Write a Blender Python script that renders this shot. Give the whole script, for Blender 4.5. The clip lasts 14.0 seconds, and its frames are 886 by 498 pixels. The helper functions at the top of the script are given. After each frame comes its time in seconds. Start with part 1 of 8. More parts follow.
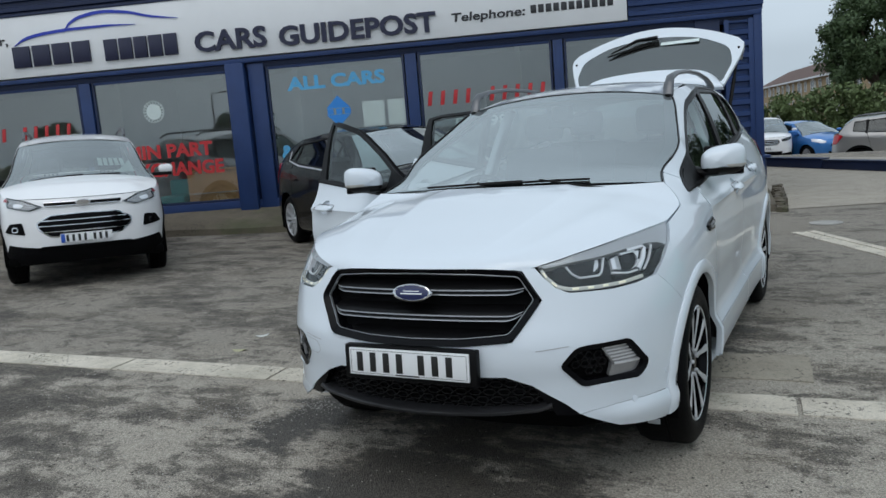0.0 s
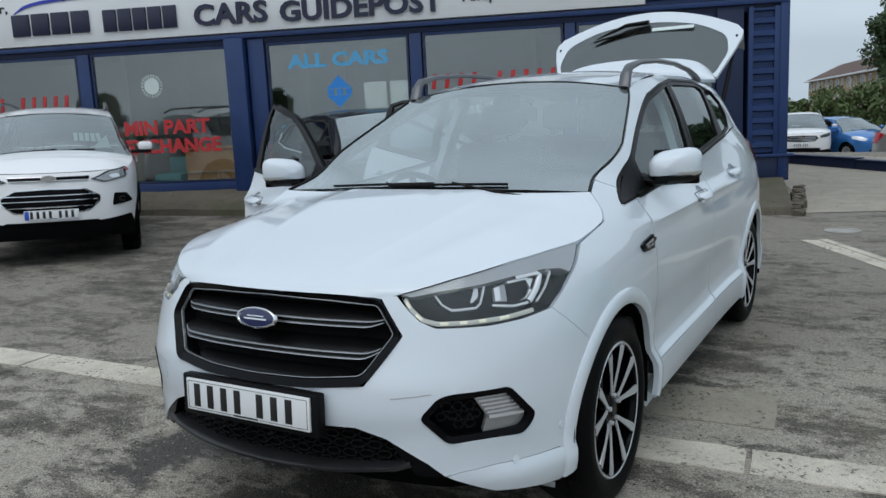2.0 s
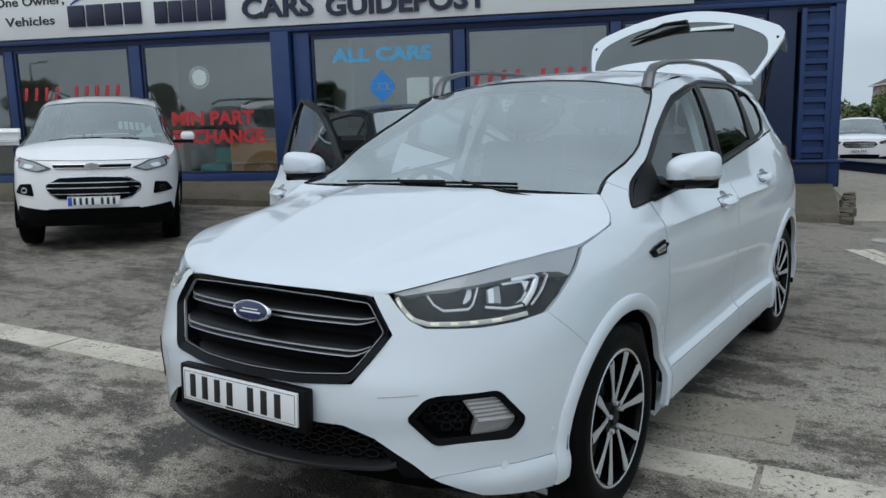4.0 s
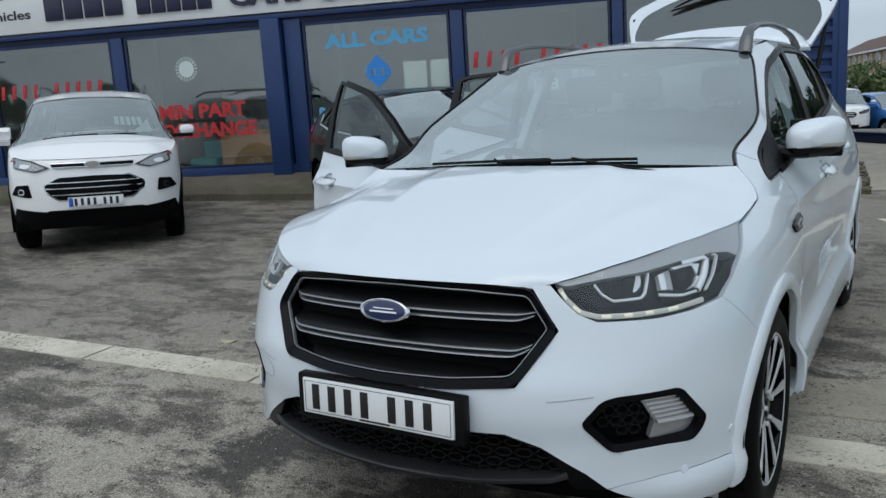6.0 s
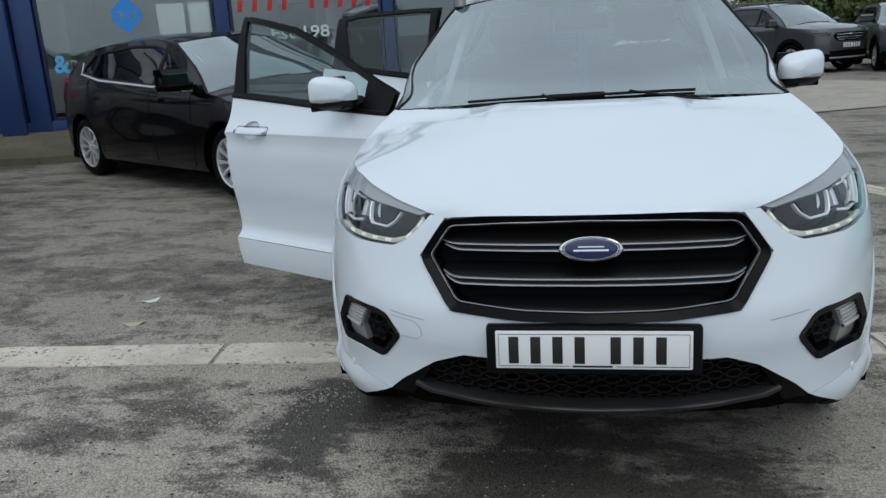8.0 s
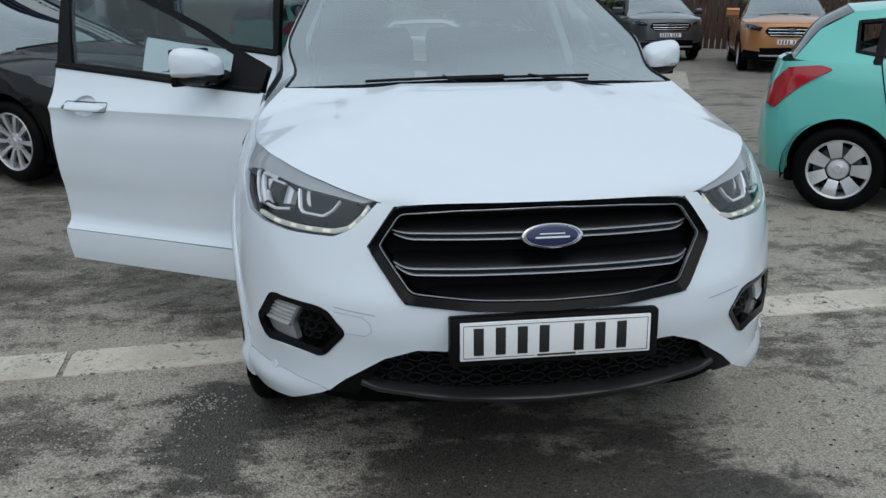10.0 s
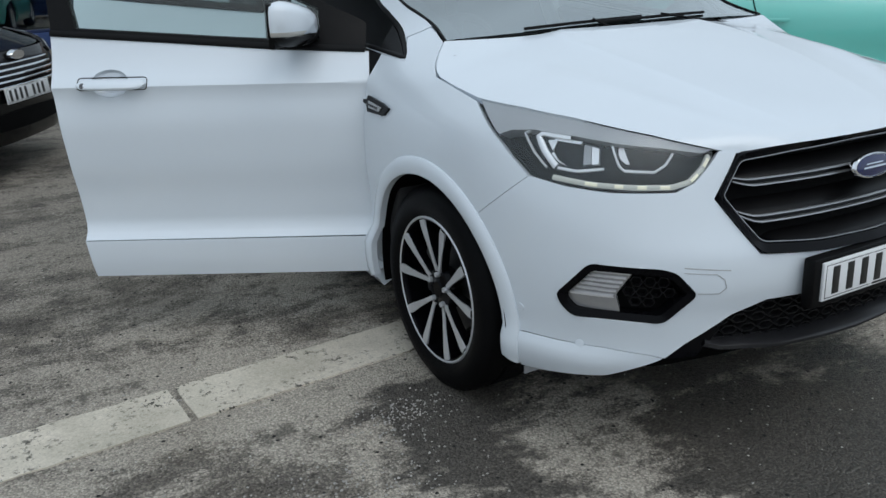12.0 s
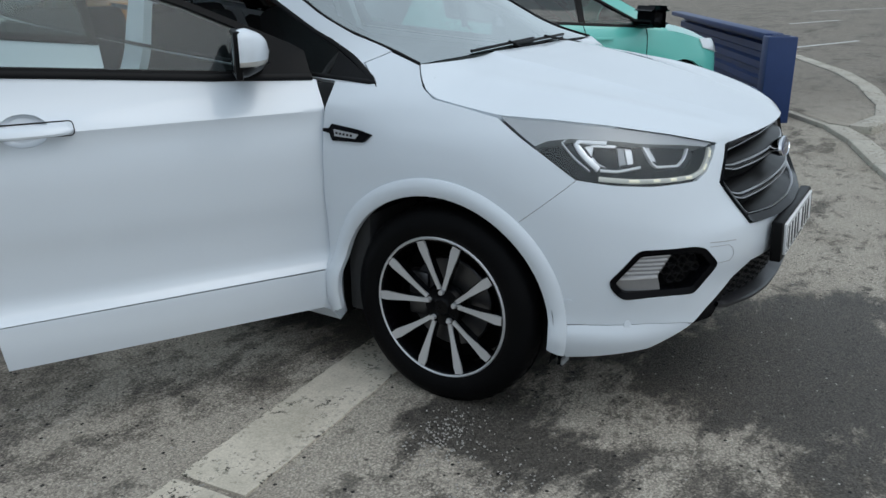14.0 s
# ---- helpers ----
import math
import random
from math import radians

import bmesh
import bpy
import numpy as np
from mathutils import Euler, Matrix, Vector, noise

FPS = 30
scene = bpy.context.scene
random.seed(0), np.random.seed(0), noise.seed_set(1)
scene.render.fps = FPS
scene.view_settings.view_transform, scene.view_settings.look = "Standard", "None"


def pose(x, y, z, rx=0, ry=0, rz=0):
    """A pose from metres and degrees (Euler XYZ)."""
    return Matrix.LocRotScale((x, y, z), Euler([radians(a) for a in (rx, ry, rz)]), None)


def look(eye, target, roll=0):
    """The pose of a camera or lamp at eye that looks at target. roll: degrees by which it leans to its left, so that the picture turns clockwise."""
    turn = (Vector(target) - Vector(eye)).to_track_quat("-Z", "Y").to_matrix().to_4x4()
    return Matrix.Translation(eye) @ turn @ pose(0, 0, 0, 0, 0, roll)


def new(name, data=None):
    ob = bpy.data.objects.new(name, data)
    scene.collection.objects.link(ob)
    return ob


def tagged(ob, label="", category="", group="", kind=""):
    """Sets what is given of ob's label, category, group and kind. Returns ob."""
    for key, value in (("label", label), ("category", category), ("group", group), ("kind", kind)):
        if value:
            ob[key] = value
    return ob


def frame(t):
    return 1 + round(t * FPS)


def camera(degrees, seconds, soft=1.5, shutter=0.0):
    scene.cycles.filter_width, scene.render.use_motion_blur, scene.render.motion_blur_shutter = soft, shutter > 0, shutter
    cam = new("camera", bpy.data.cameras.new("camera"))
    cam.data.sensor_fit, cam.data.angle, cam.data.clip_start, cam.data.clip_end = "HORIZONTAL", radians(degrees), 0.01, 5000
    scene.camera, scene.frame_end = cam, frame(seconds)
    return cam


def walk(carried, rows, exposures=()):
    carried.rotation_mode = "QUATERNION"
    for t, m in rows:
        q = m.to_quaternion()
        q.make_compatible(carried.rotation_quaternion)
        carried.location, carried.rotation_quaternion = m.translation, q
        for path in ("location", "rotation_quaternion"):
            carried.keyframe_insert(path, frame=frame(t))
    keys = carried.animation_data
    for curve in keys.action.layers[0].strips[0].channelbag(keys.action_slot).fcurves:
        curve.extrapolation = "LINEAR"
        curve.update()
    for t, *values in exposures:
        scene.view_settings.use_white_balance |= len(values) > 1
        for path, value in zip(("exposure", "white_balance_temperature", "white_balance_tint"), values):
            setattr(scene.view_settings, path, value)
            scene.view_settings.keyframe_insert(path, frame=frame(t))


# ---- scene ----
from mathutils.geometry import delaunay_2d_cdt

cam = camera(58.0, 14.0)
PATH = [
    (0, (1.522, -3.391, 1.404), (0.58, -1.651, 1.111), -4.7),
    (0.5, (1.606, -3.19, 1.403), (0.698, -1.435, 1.089), -4.3),
    (1, (1.627, -2.986, 1.39), (0.719, -1.234, 1.063), -3.9),
    (1.5, (1.635, -2.8, 1.411), (0.685, -1.071, 1.081), -3.3),
    (2, (1.771, -2.637, 1.407), (0.751, -0.948, 1.077), -2.8),
    (2.5, (1.842, -2.597, 1.412), (0.776, -0.939, 1.079), -2.4),
    (5, (1.891, -2.492, 1.391), (0.761, -0.877, 1.055), -1.6),
    (5.5, (1.653, -2.582, 1.383), (0.537, -0.958, 1.038), -2.5),
    (6, (1.31, -2.584, 1.378), (0.253, -0.927, 1.01), -3.6),
    (6.5, (0.967, -2.734, 1.381), (0.008, -1.027, 0.974), -4.3),
    (7, (0.646, -2.831, 1.367), (-0.176, -1.065, 0.914), -4.3),
    (7.5, (0.289, -2.854, 1.386), (-0.374, -1.035, 0.886), -4.4),
    (8, (-0.022, -2.929, 1.387), (-0.365, -1.03, 0.863), -3.4),
    (8.2, (-0.108, -2.912, 1.39), (-0.321, -0.999, 0.848), -3.1),
    (10.3, (-0.725, -2.796, 1.406), (-0.481, -0.907, 0.797), -0.2),
    (10.5, (-0.892, -2.767, 1.412), (-0.642, -0.883, 0.789), -0.3),
    (11, (-1.296, -2.537, 1.392), (-0.938, -0.683, 0.734), -1.0),
    (11.5, (-1.697, -2.344, 1.379), (-1.058, -0.576, 0.696), -1.0),
    (12, (-2.0, -2.115, 1.37), (-1.1, -0.471, 0.67), -1.3),
    (12.5, (-2.321, -1.89, 1.358), (-1.191, -0.395, 0.66), -1.3),
    (13, (-2.581, -1.719, 1.383), (-1.253, -0.398, 0.682), -1.4),
    (13.5, (-2.708, -1.462, 1.384), (-1.229, -0.305, 0.695), -1.2),
    (14, (-2.923, -1.315, 1.368), (-1.323, -0.302, 0.724), -0.4),
]
walk(cam, [(t, look(eye, target, roll)) for t, eye, target, roll in PATH])

# ---------- world, sun ----------
world = bpy.data.worlds.new("overcast_sky")
scene.world = world
world.use_nodes = True
wn = world.node_tree
sky = wn.nodes.new("ShaderNodeTexSky")
sky.sky_type, sky.sun_disc = "NISHITA", False
sky.sun_elevation, sky.sun_rotation = radians(50), radians(200)
sky.air_density, sky.dust_density, sky.ozone_density = 1.0, 4.0, 1.0
# thick cloud evens the sky out to a soft grey
hsv = wn.nodes.new("ShaderNodeHueSaturation")
hsv.inputs["Saturation"].default_value = 0.25
cloud_coord = wn.nodes.new("ShaderNodeTexCoord")
cloud_map = wn.nodes.new("ShaderNodeMapping")
cloud_map.inputs["Scale"].default_value = (1.0, 1.0, 3.0)
cloud = wn.nodes.new("ShaderNodeTexNoise")
cloud.inputs["Scale"].default_value, cloud.inputs["Detail"].default_value = 1.8, 4
cloud_ramp = wn.nodes.new("ShaderNodeMapRange")
cloud_ramp.inputs["From Min"].default_value, cloud_ramp.inputs["From Max"].default_value = 0.3, 0.7
cloud_ramp.inputs["To Min"].default_value, cloud_ramp.inputs["To Max"].default_value = 0.82, 1.15
cloud_mix = wn.nodes.new("ShaderNodeMix")
cloud_mix.data_type, cloud_mix.blend_type = "RGBA", "MIX"
cloud_mix.inputs["Factor"].default_value = 0.72
cloud_mix.inputs["B"].default_value = (7.1, 8.6, 10.0, 1)
cloud_mul = wn.nodes.new("ShaderNodeVectorMath")
cloud_mul.operation = "MULTIPLY"
wn.links.new(sky.outputs["Color"], hsv.inputs["Color"])
wn.links.new(hsv.outputs["Color"], cloud_mix.inputs["A"])
wn.links.new(cloud_coord.outputs["Generated"], cloud_map.inputs["Vector"])
wn.links.new(cloud_map.outputs["Vector"], cloud.inputs["Vector"])
wn.links.new(cloud.outputs["Fac"], cloud_ramp.inputs["Value"])
wn.links.new(cloud_mix.outputs["Result"], cloud_mul.inputs[0])
wn.links.new(cloud_ramp.outputs["Result"], cloud_mul.inputs[1])
# an overcast sky is brightest overhead
height = wn.nodes.new("ShaderNodeSeparateXYZ")
zenith = wn.nodes.new("ShaderNodeMapRange")
zenith.inputs["From Min"].default_value, zenith.inputs["From Max"].default_value = 0.0, 1.0
zenith.inputs["To Min"].default_value, zenith.inputs["To Max"].default_value = 1.06, 1.42
cloud_high = wn.nodes.new("ShaderNodeVectorMath")
cloud_high.operation = "MULTIPLY"
wn.links.new(cloud_coord.outputs["Generated"], height.inputs["Vector"])
wn.links.new(height.outputs["Z"], zenith.inputs["Value"])
wn.links.new(cloud_mul.outputs["Vector"], cloud_high.inputs[0])
wn.links.new(zenith.outputs["Result"], cloud_high.inputs[1])
background = next(n for n in wn.nodes if n.type == "BACKGROUND")
wn.links.new(cloud_high.outputs["Vector"], background.inputs["Color"])
background.inputs["Strength"].default_value = 0.082
sun = new("sun", bpy.data.lights.new("sun", "SUN"))
sun.data.energy, sun.data.angle, sun.data.color = 0.55, radians(40), (1.0, 0.97, 0.93)
sun.matrix_world = look((3, -6, 12), (0, 0, 0))


# ---------- materials ----------
def nodes_of(name):
    m = bpy.data.materials.new(name)
    m.use_nodes = True
    return m, m.node_tree.nodes, m.node_tree.links, m.node_tree.nodes["Principled BSDF"]


def tint(nodes, links, source, stops, lo=0.35, hi=0.65):
    r = nodes.new("ShaderNodeValToRGB")
    r.color_ramp.elements[0].position, r.color_ramp.elements[1].position = lo, hi
    r.color_ramp.elements[0].color, r.color_ramp.elements[1].color = (*stops[0], 1), (*stops[1], 1)
    links.new(source, r.inputs["Fac"])
    return r.outputs["Color"]


def noise_out(nodes, links, scale, detail=6, rough=0.6, stretch=(1, 1, 1), coord="Object", warp=0.0):
    c = nodes.new("ShaderNodeTexCoord")
    mp = nodes.new("ShaderNodeMapping")
    mp.inputs["Scale"].default_value = stretch
    n = nodes.new("ShaderNodeTexNoise")
    n.inputs["Scale"].default_value, n.inputs["Detail"].default_value, n.inputs["Roughness"].default_value = scale, detail, rough
    n.inputs["Distortion"].default_value = warp
    links.new(c.outputs[coord], mp.inputs["Vector"])
    links.new(mp.outputs["Vector"], n.inputs["Vector"])
    return n.outputs["Fac"]


def mix_col(nodes, links, fac, a, b, mode="MIX"):
    m = nodes.new("ShaderNodeMix")
    m.data_type, m.blend_type = "RGBA", mode
    for key, v in (("Factor", fac), ("A", a), ("B", b)):
        if isinstance(v, (int, float)):
            m.inputs[key].default_value = v
        elif isinstance(v, tuple):
            m.inputs[key].default_value = (*v, 1)
        else:
            links.new(v, m.inputs[key])
    return m.outputs["Result"]


def bump(nodes, links, bsdf, height, strength, distance=0.01):
    b = nodes.new("ShaderNodeBump")
    b.inputs["Strength"].default_value, b.inputs["Distance"].default_value = strength, distance
    links.new(height, b.inputs["Height"])
    links.new(b.outputs["Normal"], bsdf.inputs["Normal"])


def plain(name, colour, rough=0.5, metal=0.0, vary=0.12, scale=6.0, bumps=0.0, coat=0.0, grain=90.0, spec=0.5):
    """A surface with faint uneven tone at two scales, and fine relief."""
    m, n, l, p = nodes_of(name)
    a = noise_out(n, l, scale, 5)
    f = noise_out(n, l, grain, 3)
    lo, hi = tuple(c * (1 - vary) for c in colour), tuple(min(1, c * (1 + vary)) for c in colour)
    base = tint(n, l, a, (lo, hi), 0.3, 0.7)
    base = mix_col(n, l, 0.35 * min(1.0, vary * 4), base, tint(n, l, f, (lo, hi), 0.35, 0.65))
    l.new(base, p.inputs["Base Color"])
    rr = n.new("ShaderNodeMapRange")
    rr.inputs["To Min"].default_value, rr.inputs["To Max"].default_value = max(0.02, rough - 0.07), min(1, rough + 0.07)
    l.new(a, rr.inputs["Value"])
    l.new(rr.outputs["Result"], p.inputs["Roughness"])
    p.inputs["Metallic"].default_value = metal
    p.inputs["Specular IOR Level"].default_value = spec
    if coat:
        p.inputs["Coat Weight"].default_value, p.inputs["Coat Roughness"].default_value = coat, 0.03
    if bumps:
        bump(n, l, p, f, bumps, 0.004)
    return m


def paint(name, colour, flake=0.0, dust=0.03, rough=0.38, spec=0.5):
    """Car paint: coloured base under a glossy clear coat, with a breath of road dust."""
    m, n, l, p = nodes_of(name)
    a = noise_out(n, l, 2.5, 6, 0.65)
    fine = noise_out(n, l, 40, 3)
    base = mix_col(n, l, tint(n, l, a, ((0, 0, 0), (dust, dust, dust)), 0.45, 0.75), colour, (0.30, 0.28, 0.25))
    l.new(base, p.inputs["Base Color"])
    p.inputs["Roughness"].default_value = rough
    p.inputs["Metallic"].default_value = flake
    p.inputs["Coat Weight"].default_value = 1.0 if spec > 0.3 else 0.5
    p.inputs["Specular IOR Level"].default_value = spec
    cr = n.new("ShaderNodeMapRange")
    cr.inputs["To Min"].default_value, cr.inputs["To Max"].default_value = 0.015, 0.06
    l.new(a, cr.inputs["Value"])
    l.new(cr.outputs["Result"], p.inputs["Coat Roughness"])
    bump(n, l, p, fine, 0.012, 0.002)
    return m


def glass(name, colour=(0.75, 0.82, 0.80), gloss=1.0, ior=1.5, haze=0.0):
    """Thin pane: tinted see-through with mirror reflections that grow towards grazing."""
    m, n, l, p = nodes_of(name)
    n.remove(p)
    t = n.new("ShaderNodeBsdfTransparent")
    t.inputs["Color"].default_value = (*colour, 1)
    g = n.new("ShaderNodeBsdfGlossy")
    g.inputs["Roughness"].default_value = 0.012
    g.inputs["Color"].default_value = (0.95, 1.0, 1.0, 1)
    lw = n.new("ShaderNodeLayerWeight")
    lw.inputs["Blend"].default_value = 0.5
    po = n.new("ShaderNodeMath")
    po.operation = "POWER"
    po.inputs[1].default_value = 4.0
    l.new(lw.outputs["Facing"], po.inputs[0])
    f0 = ((ior - 1) / (ior + 1)) ** 2 * 1.8 * gloss
    mul = n.new("ShaderNodeMath")
    mul.operation = "MULTIPLY_ADD"
    mul.use_clamp = True
    mul.inputs[1].default_value, mul.inputs[2].default_value = min(1.0, 0.75 * gloss), f0
    l.new(po.outputs["Value"], mul.inputs[0])
    mix = n.new("ShaderNodeMixShader")
    l.new(mul.outputs["Value"], mix.inputs["Fac"])
    last = t
    if haze:
        d = n.new("ShaderNodeBsdfDiffuse")
        d.inputs["Color"].default_value = (0.6, 0.62, 0.6, 1)
        hz = n.new("ShaderNodeMixShader")
        hz.inputs["Fac"].default_value = haze
        l.new(t.outputs[0], hz.inputs[1])
        l.new(d.outputs[0], hz.inputs[2])
        last = hz
    l.new(last.outputs[0], mix.inputs[1])
    l.new(g.outputs[0], mix.inputs[2])
    l.new(mix.outputs[0], n["Material Output"].inputs["Surface"])
    return m


def lamp_glow(name, colour, strength):
    m, n, l, p = nodes_of(name)
    p.inputs["Base Color"].default_value = (*colour, 1)
    p.inputs["Emission Color"].default_value = (*colour, 1)
    p.inputs["Emission Strength"].default_value = strength
    return m


WHITE = paint("white_car_paint", (0.68, 0.735, 0.79))
WHITE2 = paint("white_car_paint_warm", (0.86, 0.86, 0.87), dust=0.04)
BLACKPAINT = paint("black_car_paint", (0.002, 0.002, 0.0025), rough=0.25, dust=0.002, spec=0.1)
TEAL = paint("turquoise_car_paint", (0.13, 0.56, 0.49))
BLUEPAINT = paint("blue_car_paint", (0.035, 0.19, 0.52), flake=0.3)
SILVER = paint("grey_silver_car_paint", (0.32, 0.31, 0.30), flake=0.6)
GREYPAINT = paint("dark_grey_car_paint", (0.07, 0.075, 0.085), flake=0.5)
BRONZE = paint("bronze_car_paint", (0.45, 0.19, 0.06), flake=0.4)
GLOSS = plain("gloss_black_plastic", (0.003, 0.003, 0.004), 0.14, vary=0.2, spec=0.10)
TRIM = plain("satin_black_trim", (0.005, 0.005, 0.0055), 0.40, vary=0.25, bumps=0.1, spec=0.12)
MATT = plain("textured_black_plastic", (0.003, 0.003, 0.0035), 0.65, vary=0.3, bumps=0.35, grain=400, spec=0.06)
LIP = plain("satin_splitter_grey", (0.018, 0.018, 0.02), 0.33, vary=0.15, spec=0.5)
MESH = plain("moulded_black_mesh", (0.008, 0.008, 0.009), 0.4, vary=0.2, spec=0.4)
DARK = plain("dark_void_lining", (0.003, 0.003, 0.003), 0.95, vary=0.3, spec=0.05)
RUBBER = plain("tyre_rubber", (0.0035, 0.0035, 0.004), 0.5, vary=0.35, bumps=0.25, grain=220, spec=0.07)
ALLOY = plain("machined_alloy", (0.62, 0.63, 0.65), 0.42, metal=0.55, vary=0.06)
SILVERALLOY = plain("painted_silver_alloy", (0.66, 0.67, 0.69), 0.35, metal=0.55, vary=0.08)
CHROME = plain("chrome", (0.75, 0.76, 0.78), 0.08, metal=1.0, vary=0.03)
MIRRORGLASS = plain("door_mirror_glass", (0.30, 0.31, 0.32), 0.04, metal=1.0, vary=0.02)
BAR = plain("grey_satin_grille_bar", (0.0035, 0.0035, 0.004), 0.34, vary=0.1, spec=0.16)
RAIL = plain("satin_grey_rail", (0.13, 0.133, 0.14), 0.34, metal=0.7, vary=0.1)
RIDGE = plain("bright_satin_ridge", (0.42, 0.43, 0.45), 0.3, metal=0.8, vary=0.08)
FOGLENS = plain("fog_lamp_reflector", (0.36, 0.36, 0.365), 0.22, metal=0.5, vary=0.12)
FOGRIB = plain("fog_lens_ribs", (0.62, 0.62, 0.63), 0.2, metal=0.4, vary=0.05)
STEEL = plain("brake_disc_steel", (0.10, 0.10, 0.105), 0.4, metal=0.9, vary=0.15)
SEATCLOTH = plain("charcoal_seat_cloth", (0.03, 0.03, 0.033), 0.85, vary=0.3, bumps=0.4, grain=300)
CABIN = plain("cabin_plastic", (0.035, 0.036, 0.038), 0.7, vary=0.2, bumps=0.2, grain=260)
HEADLINING = plain("pale_headlining", (0.38, 0.38, 0.37), 0.9, vary=0.08)
PLATEWHITE = plain("number_plate_white", (0.78, 0.79, 0.80), 0.35, vary=0.03)
PLATEBLACK = plain("number_plate_bars_black", (0.012, 0.012, 0.012), 0.4, vary=0.1)
PLATEBLUE = plain("number_plate_blue", (0.02, 0.09, 0.45), 0.4, vary=0.05)
OVALBLUE = plain("badge_blue", (0.008, 0.014, 0.075), 0.2, vary=0.05, coat=0.6)
REDLENS = plain("red_lamp_lens", (0.42, 0.012, 0.02), 0.12, vary=0.1, coat=0.7)
TAILDARK = plain("smoked_tail_lamp", (0.06, 0.010, 0.012), 0.15, vary=0.1, coat=0.6)
CLEARLENS = glass("clear_lamp_lens", (0.95, 0.96, 0.97), 0.8, haze=0.006)
LAMPGREY = plain("lamp_bowl_grey", (0.016, 0.0165, 0.018), 0.22, metal=0.3, vary=0.1, spec=0.3)
LAMPSILVER = plain("lamp_reflector_silver", (0.90, 0.91, 0.93), 0.18, metal=0.35, vary=0.05)
LAMPLIP = plain("lamp_upper_bezel_grey", (0.40, 0.41, 0.425), 0.4, metal=0.1, vary=0.05)
DRLBODY = plain("running_lamp_guide", (0.62, 0.61, 0.54), 0.22, vary=0.05)
DRL = lamp_glow("running_lamp_light", (1.0, 0.94, 0.74), 0.08)
INDICATOR = plain("mirror_indicator_lens", (0.62, 0.60, 0.56), 0.2, vary=0.1, coat=0.5)
SCREEN = glass("windscreen_glass", (0.44, 0.52, 0.51), 4.2)
SIDEGLASS = glass("side_window_glass", (0.55, 0.66, 0.65), 0.68)
DARKGLASS = glass("privacy_window_glass", (0.10, 0.11, 0.11), 0.9)
GATEGLASS = glass("tailgate_glass", (0.26, 0.28, 0.28), 1.9, haze=0.03)
SHOPGLASS = glass("shop_window_glass", (0.90, 0.91, 0.90), 1.75)


# ---------- building helpers ----------
def finish(name, bm, material, parent=None, label="", sharp=35):
    me = bpy.data.meshes.new(name)
    bm.normal_update()
    bm.to_mesh(me)
    bm.free()
    for p in me.polygons:
        p.use_smooth = True
    me.set_sharp_from_angle(angle=radians(sharp))
    me.materials.append(material)
    ob = new(name, me)
    if parent is not None:
        ob.parent = parent
    if label:
        ob["label"] = label
    return ob


def part(name, bm, material, parent, label="", sharp=35):
    return finish(name, bm, material, parent, label, sharp)


def pieces(name, bm, material, parent, label="", sharp=35):
    """Each loose piece of bm becomes a part of its own."""
    bm.verts.index_update()
    bm.verts.ensure_lookup_table()
    seen = set()
    for start in bm.verts:
        if start.index in seen:
            continue
        group, stack = [], [start]
        seen.add(start.index)
        while stack:
            v = stack.pop()
            group.append(v)
            for e in v.link_edges:
                o = e.other_vert(v)
                if o.index not in seen:
                    seen.add(o.index)
                    stack.append(o)
        sub = bmesh.new()
        made = {v.index: sub.verts.new(v.co) for v in group}
        for f in {f for v in group for f in v.link_faces}:
            sub.faces.new([made[v.index] for v in f.verts])
        part(name, sub, material, parent, label, sharp)
    bm.free()


def root(name, m, label, category, group="", kind=""):
    ob = new(name)
    ob.matrix_world = m
    ob.empty_display_size = 0.1
    return tagged(ob, label, category, group, kind)


def thing(name, bm, material, label, category, group="", kind="", sharp=35):
    return tagged(finish(name, bm, material, None, "", sharp), label, category, group, kind)


def box(bm, x0, x1, y0, y1, z0, z1, bev=0.0, m=None):
    """A box with softened edges, added to bm."""
    made = bmesh.ops.create_cube(bm, size=1)["verts"]
    for v in made:
        v.co = Vector(((x0 + x1) / 2 + v.co.x * (x1 - x0), (y0 + y1) / 2 + v.co.y * (y1 - y0), (z0 + z1) / 2 + v.co.z * (z1 - z0)))
    if bev > 0:
        edges = {e for v in made for e in v.link_edges}
        out = bmesh.ops.bevel(bm, geom=list(edges), offset=bev, segments=2, affect="EDGES", profile=0.5)
        made = list({v for f in out["faces"] for v in f.verts} | {v for v in made if v.is_valid})
    if m is not None:
        for v in made:
            v.co = m @ v.co
    return made


def lathe(bm, profile, seg=40, axis="x", centre=(0, 0, 0), arc=None):
    """Turns a profile of (radius, along) round an axis."""
    rings = []
    n = seg
    for k in range(n):
        a = 2 * math.pi * k / n
        ring = []
        for r, h in profile:
            c, s = r * math.cos(a), r * math.sin(a)
            p = {"x": (h, c, s), "y": (c, h, s), "z": (c, s, h)}[axis]
            ring.append(bm.verts.new((p[0] + centre[0], p[1] + centre[1], p[2] + centre[2])))
        rings.append(ring)
    for k in range(n):
        a, b = rings[k], rings[(k + 1) % n]
        for i in range(len(profile) - 1):
            bm.faces.new((a[i], b[i], b[i + 1], a[i + 1]))
    return rings


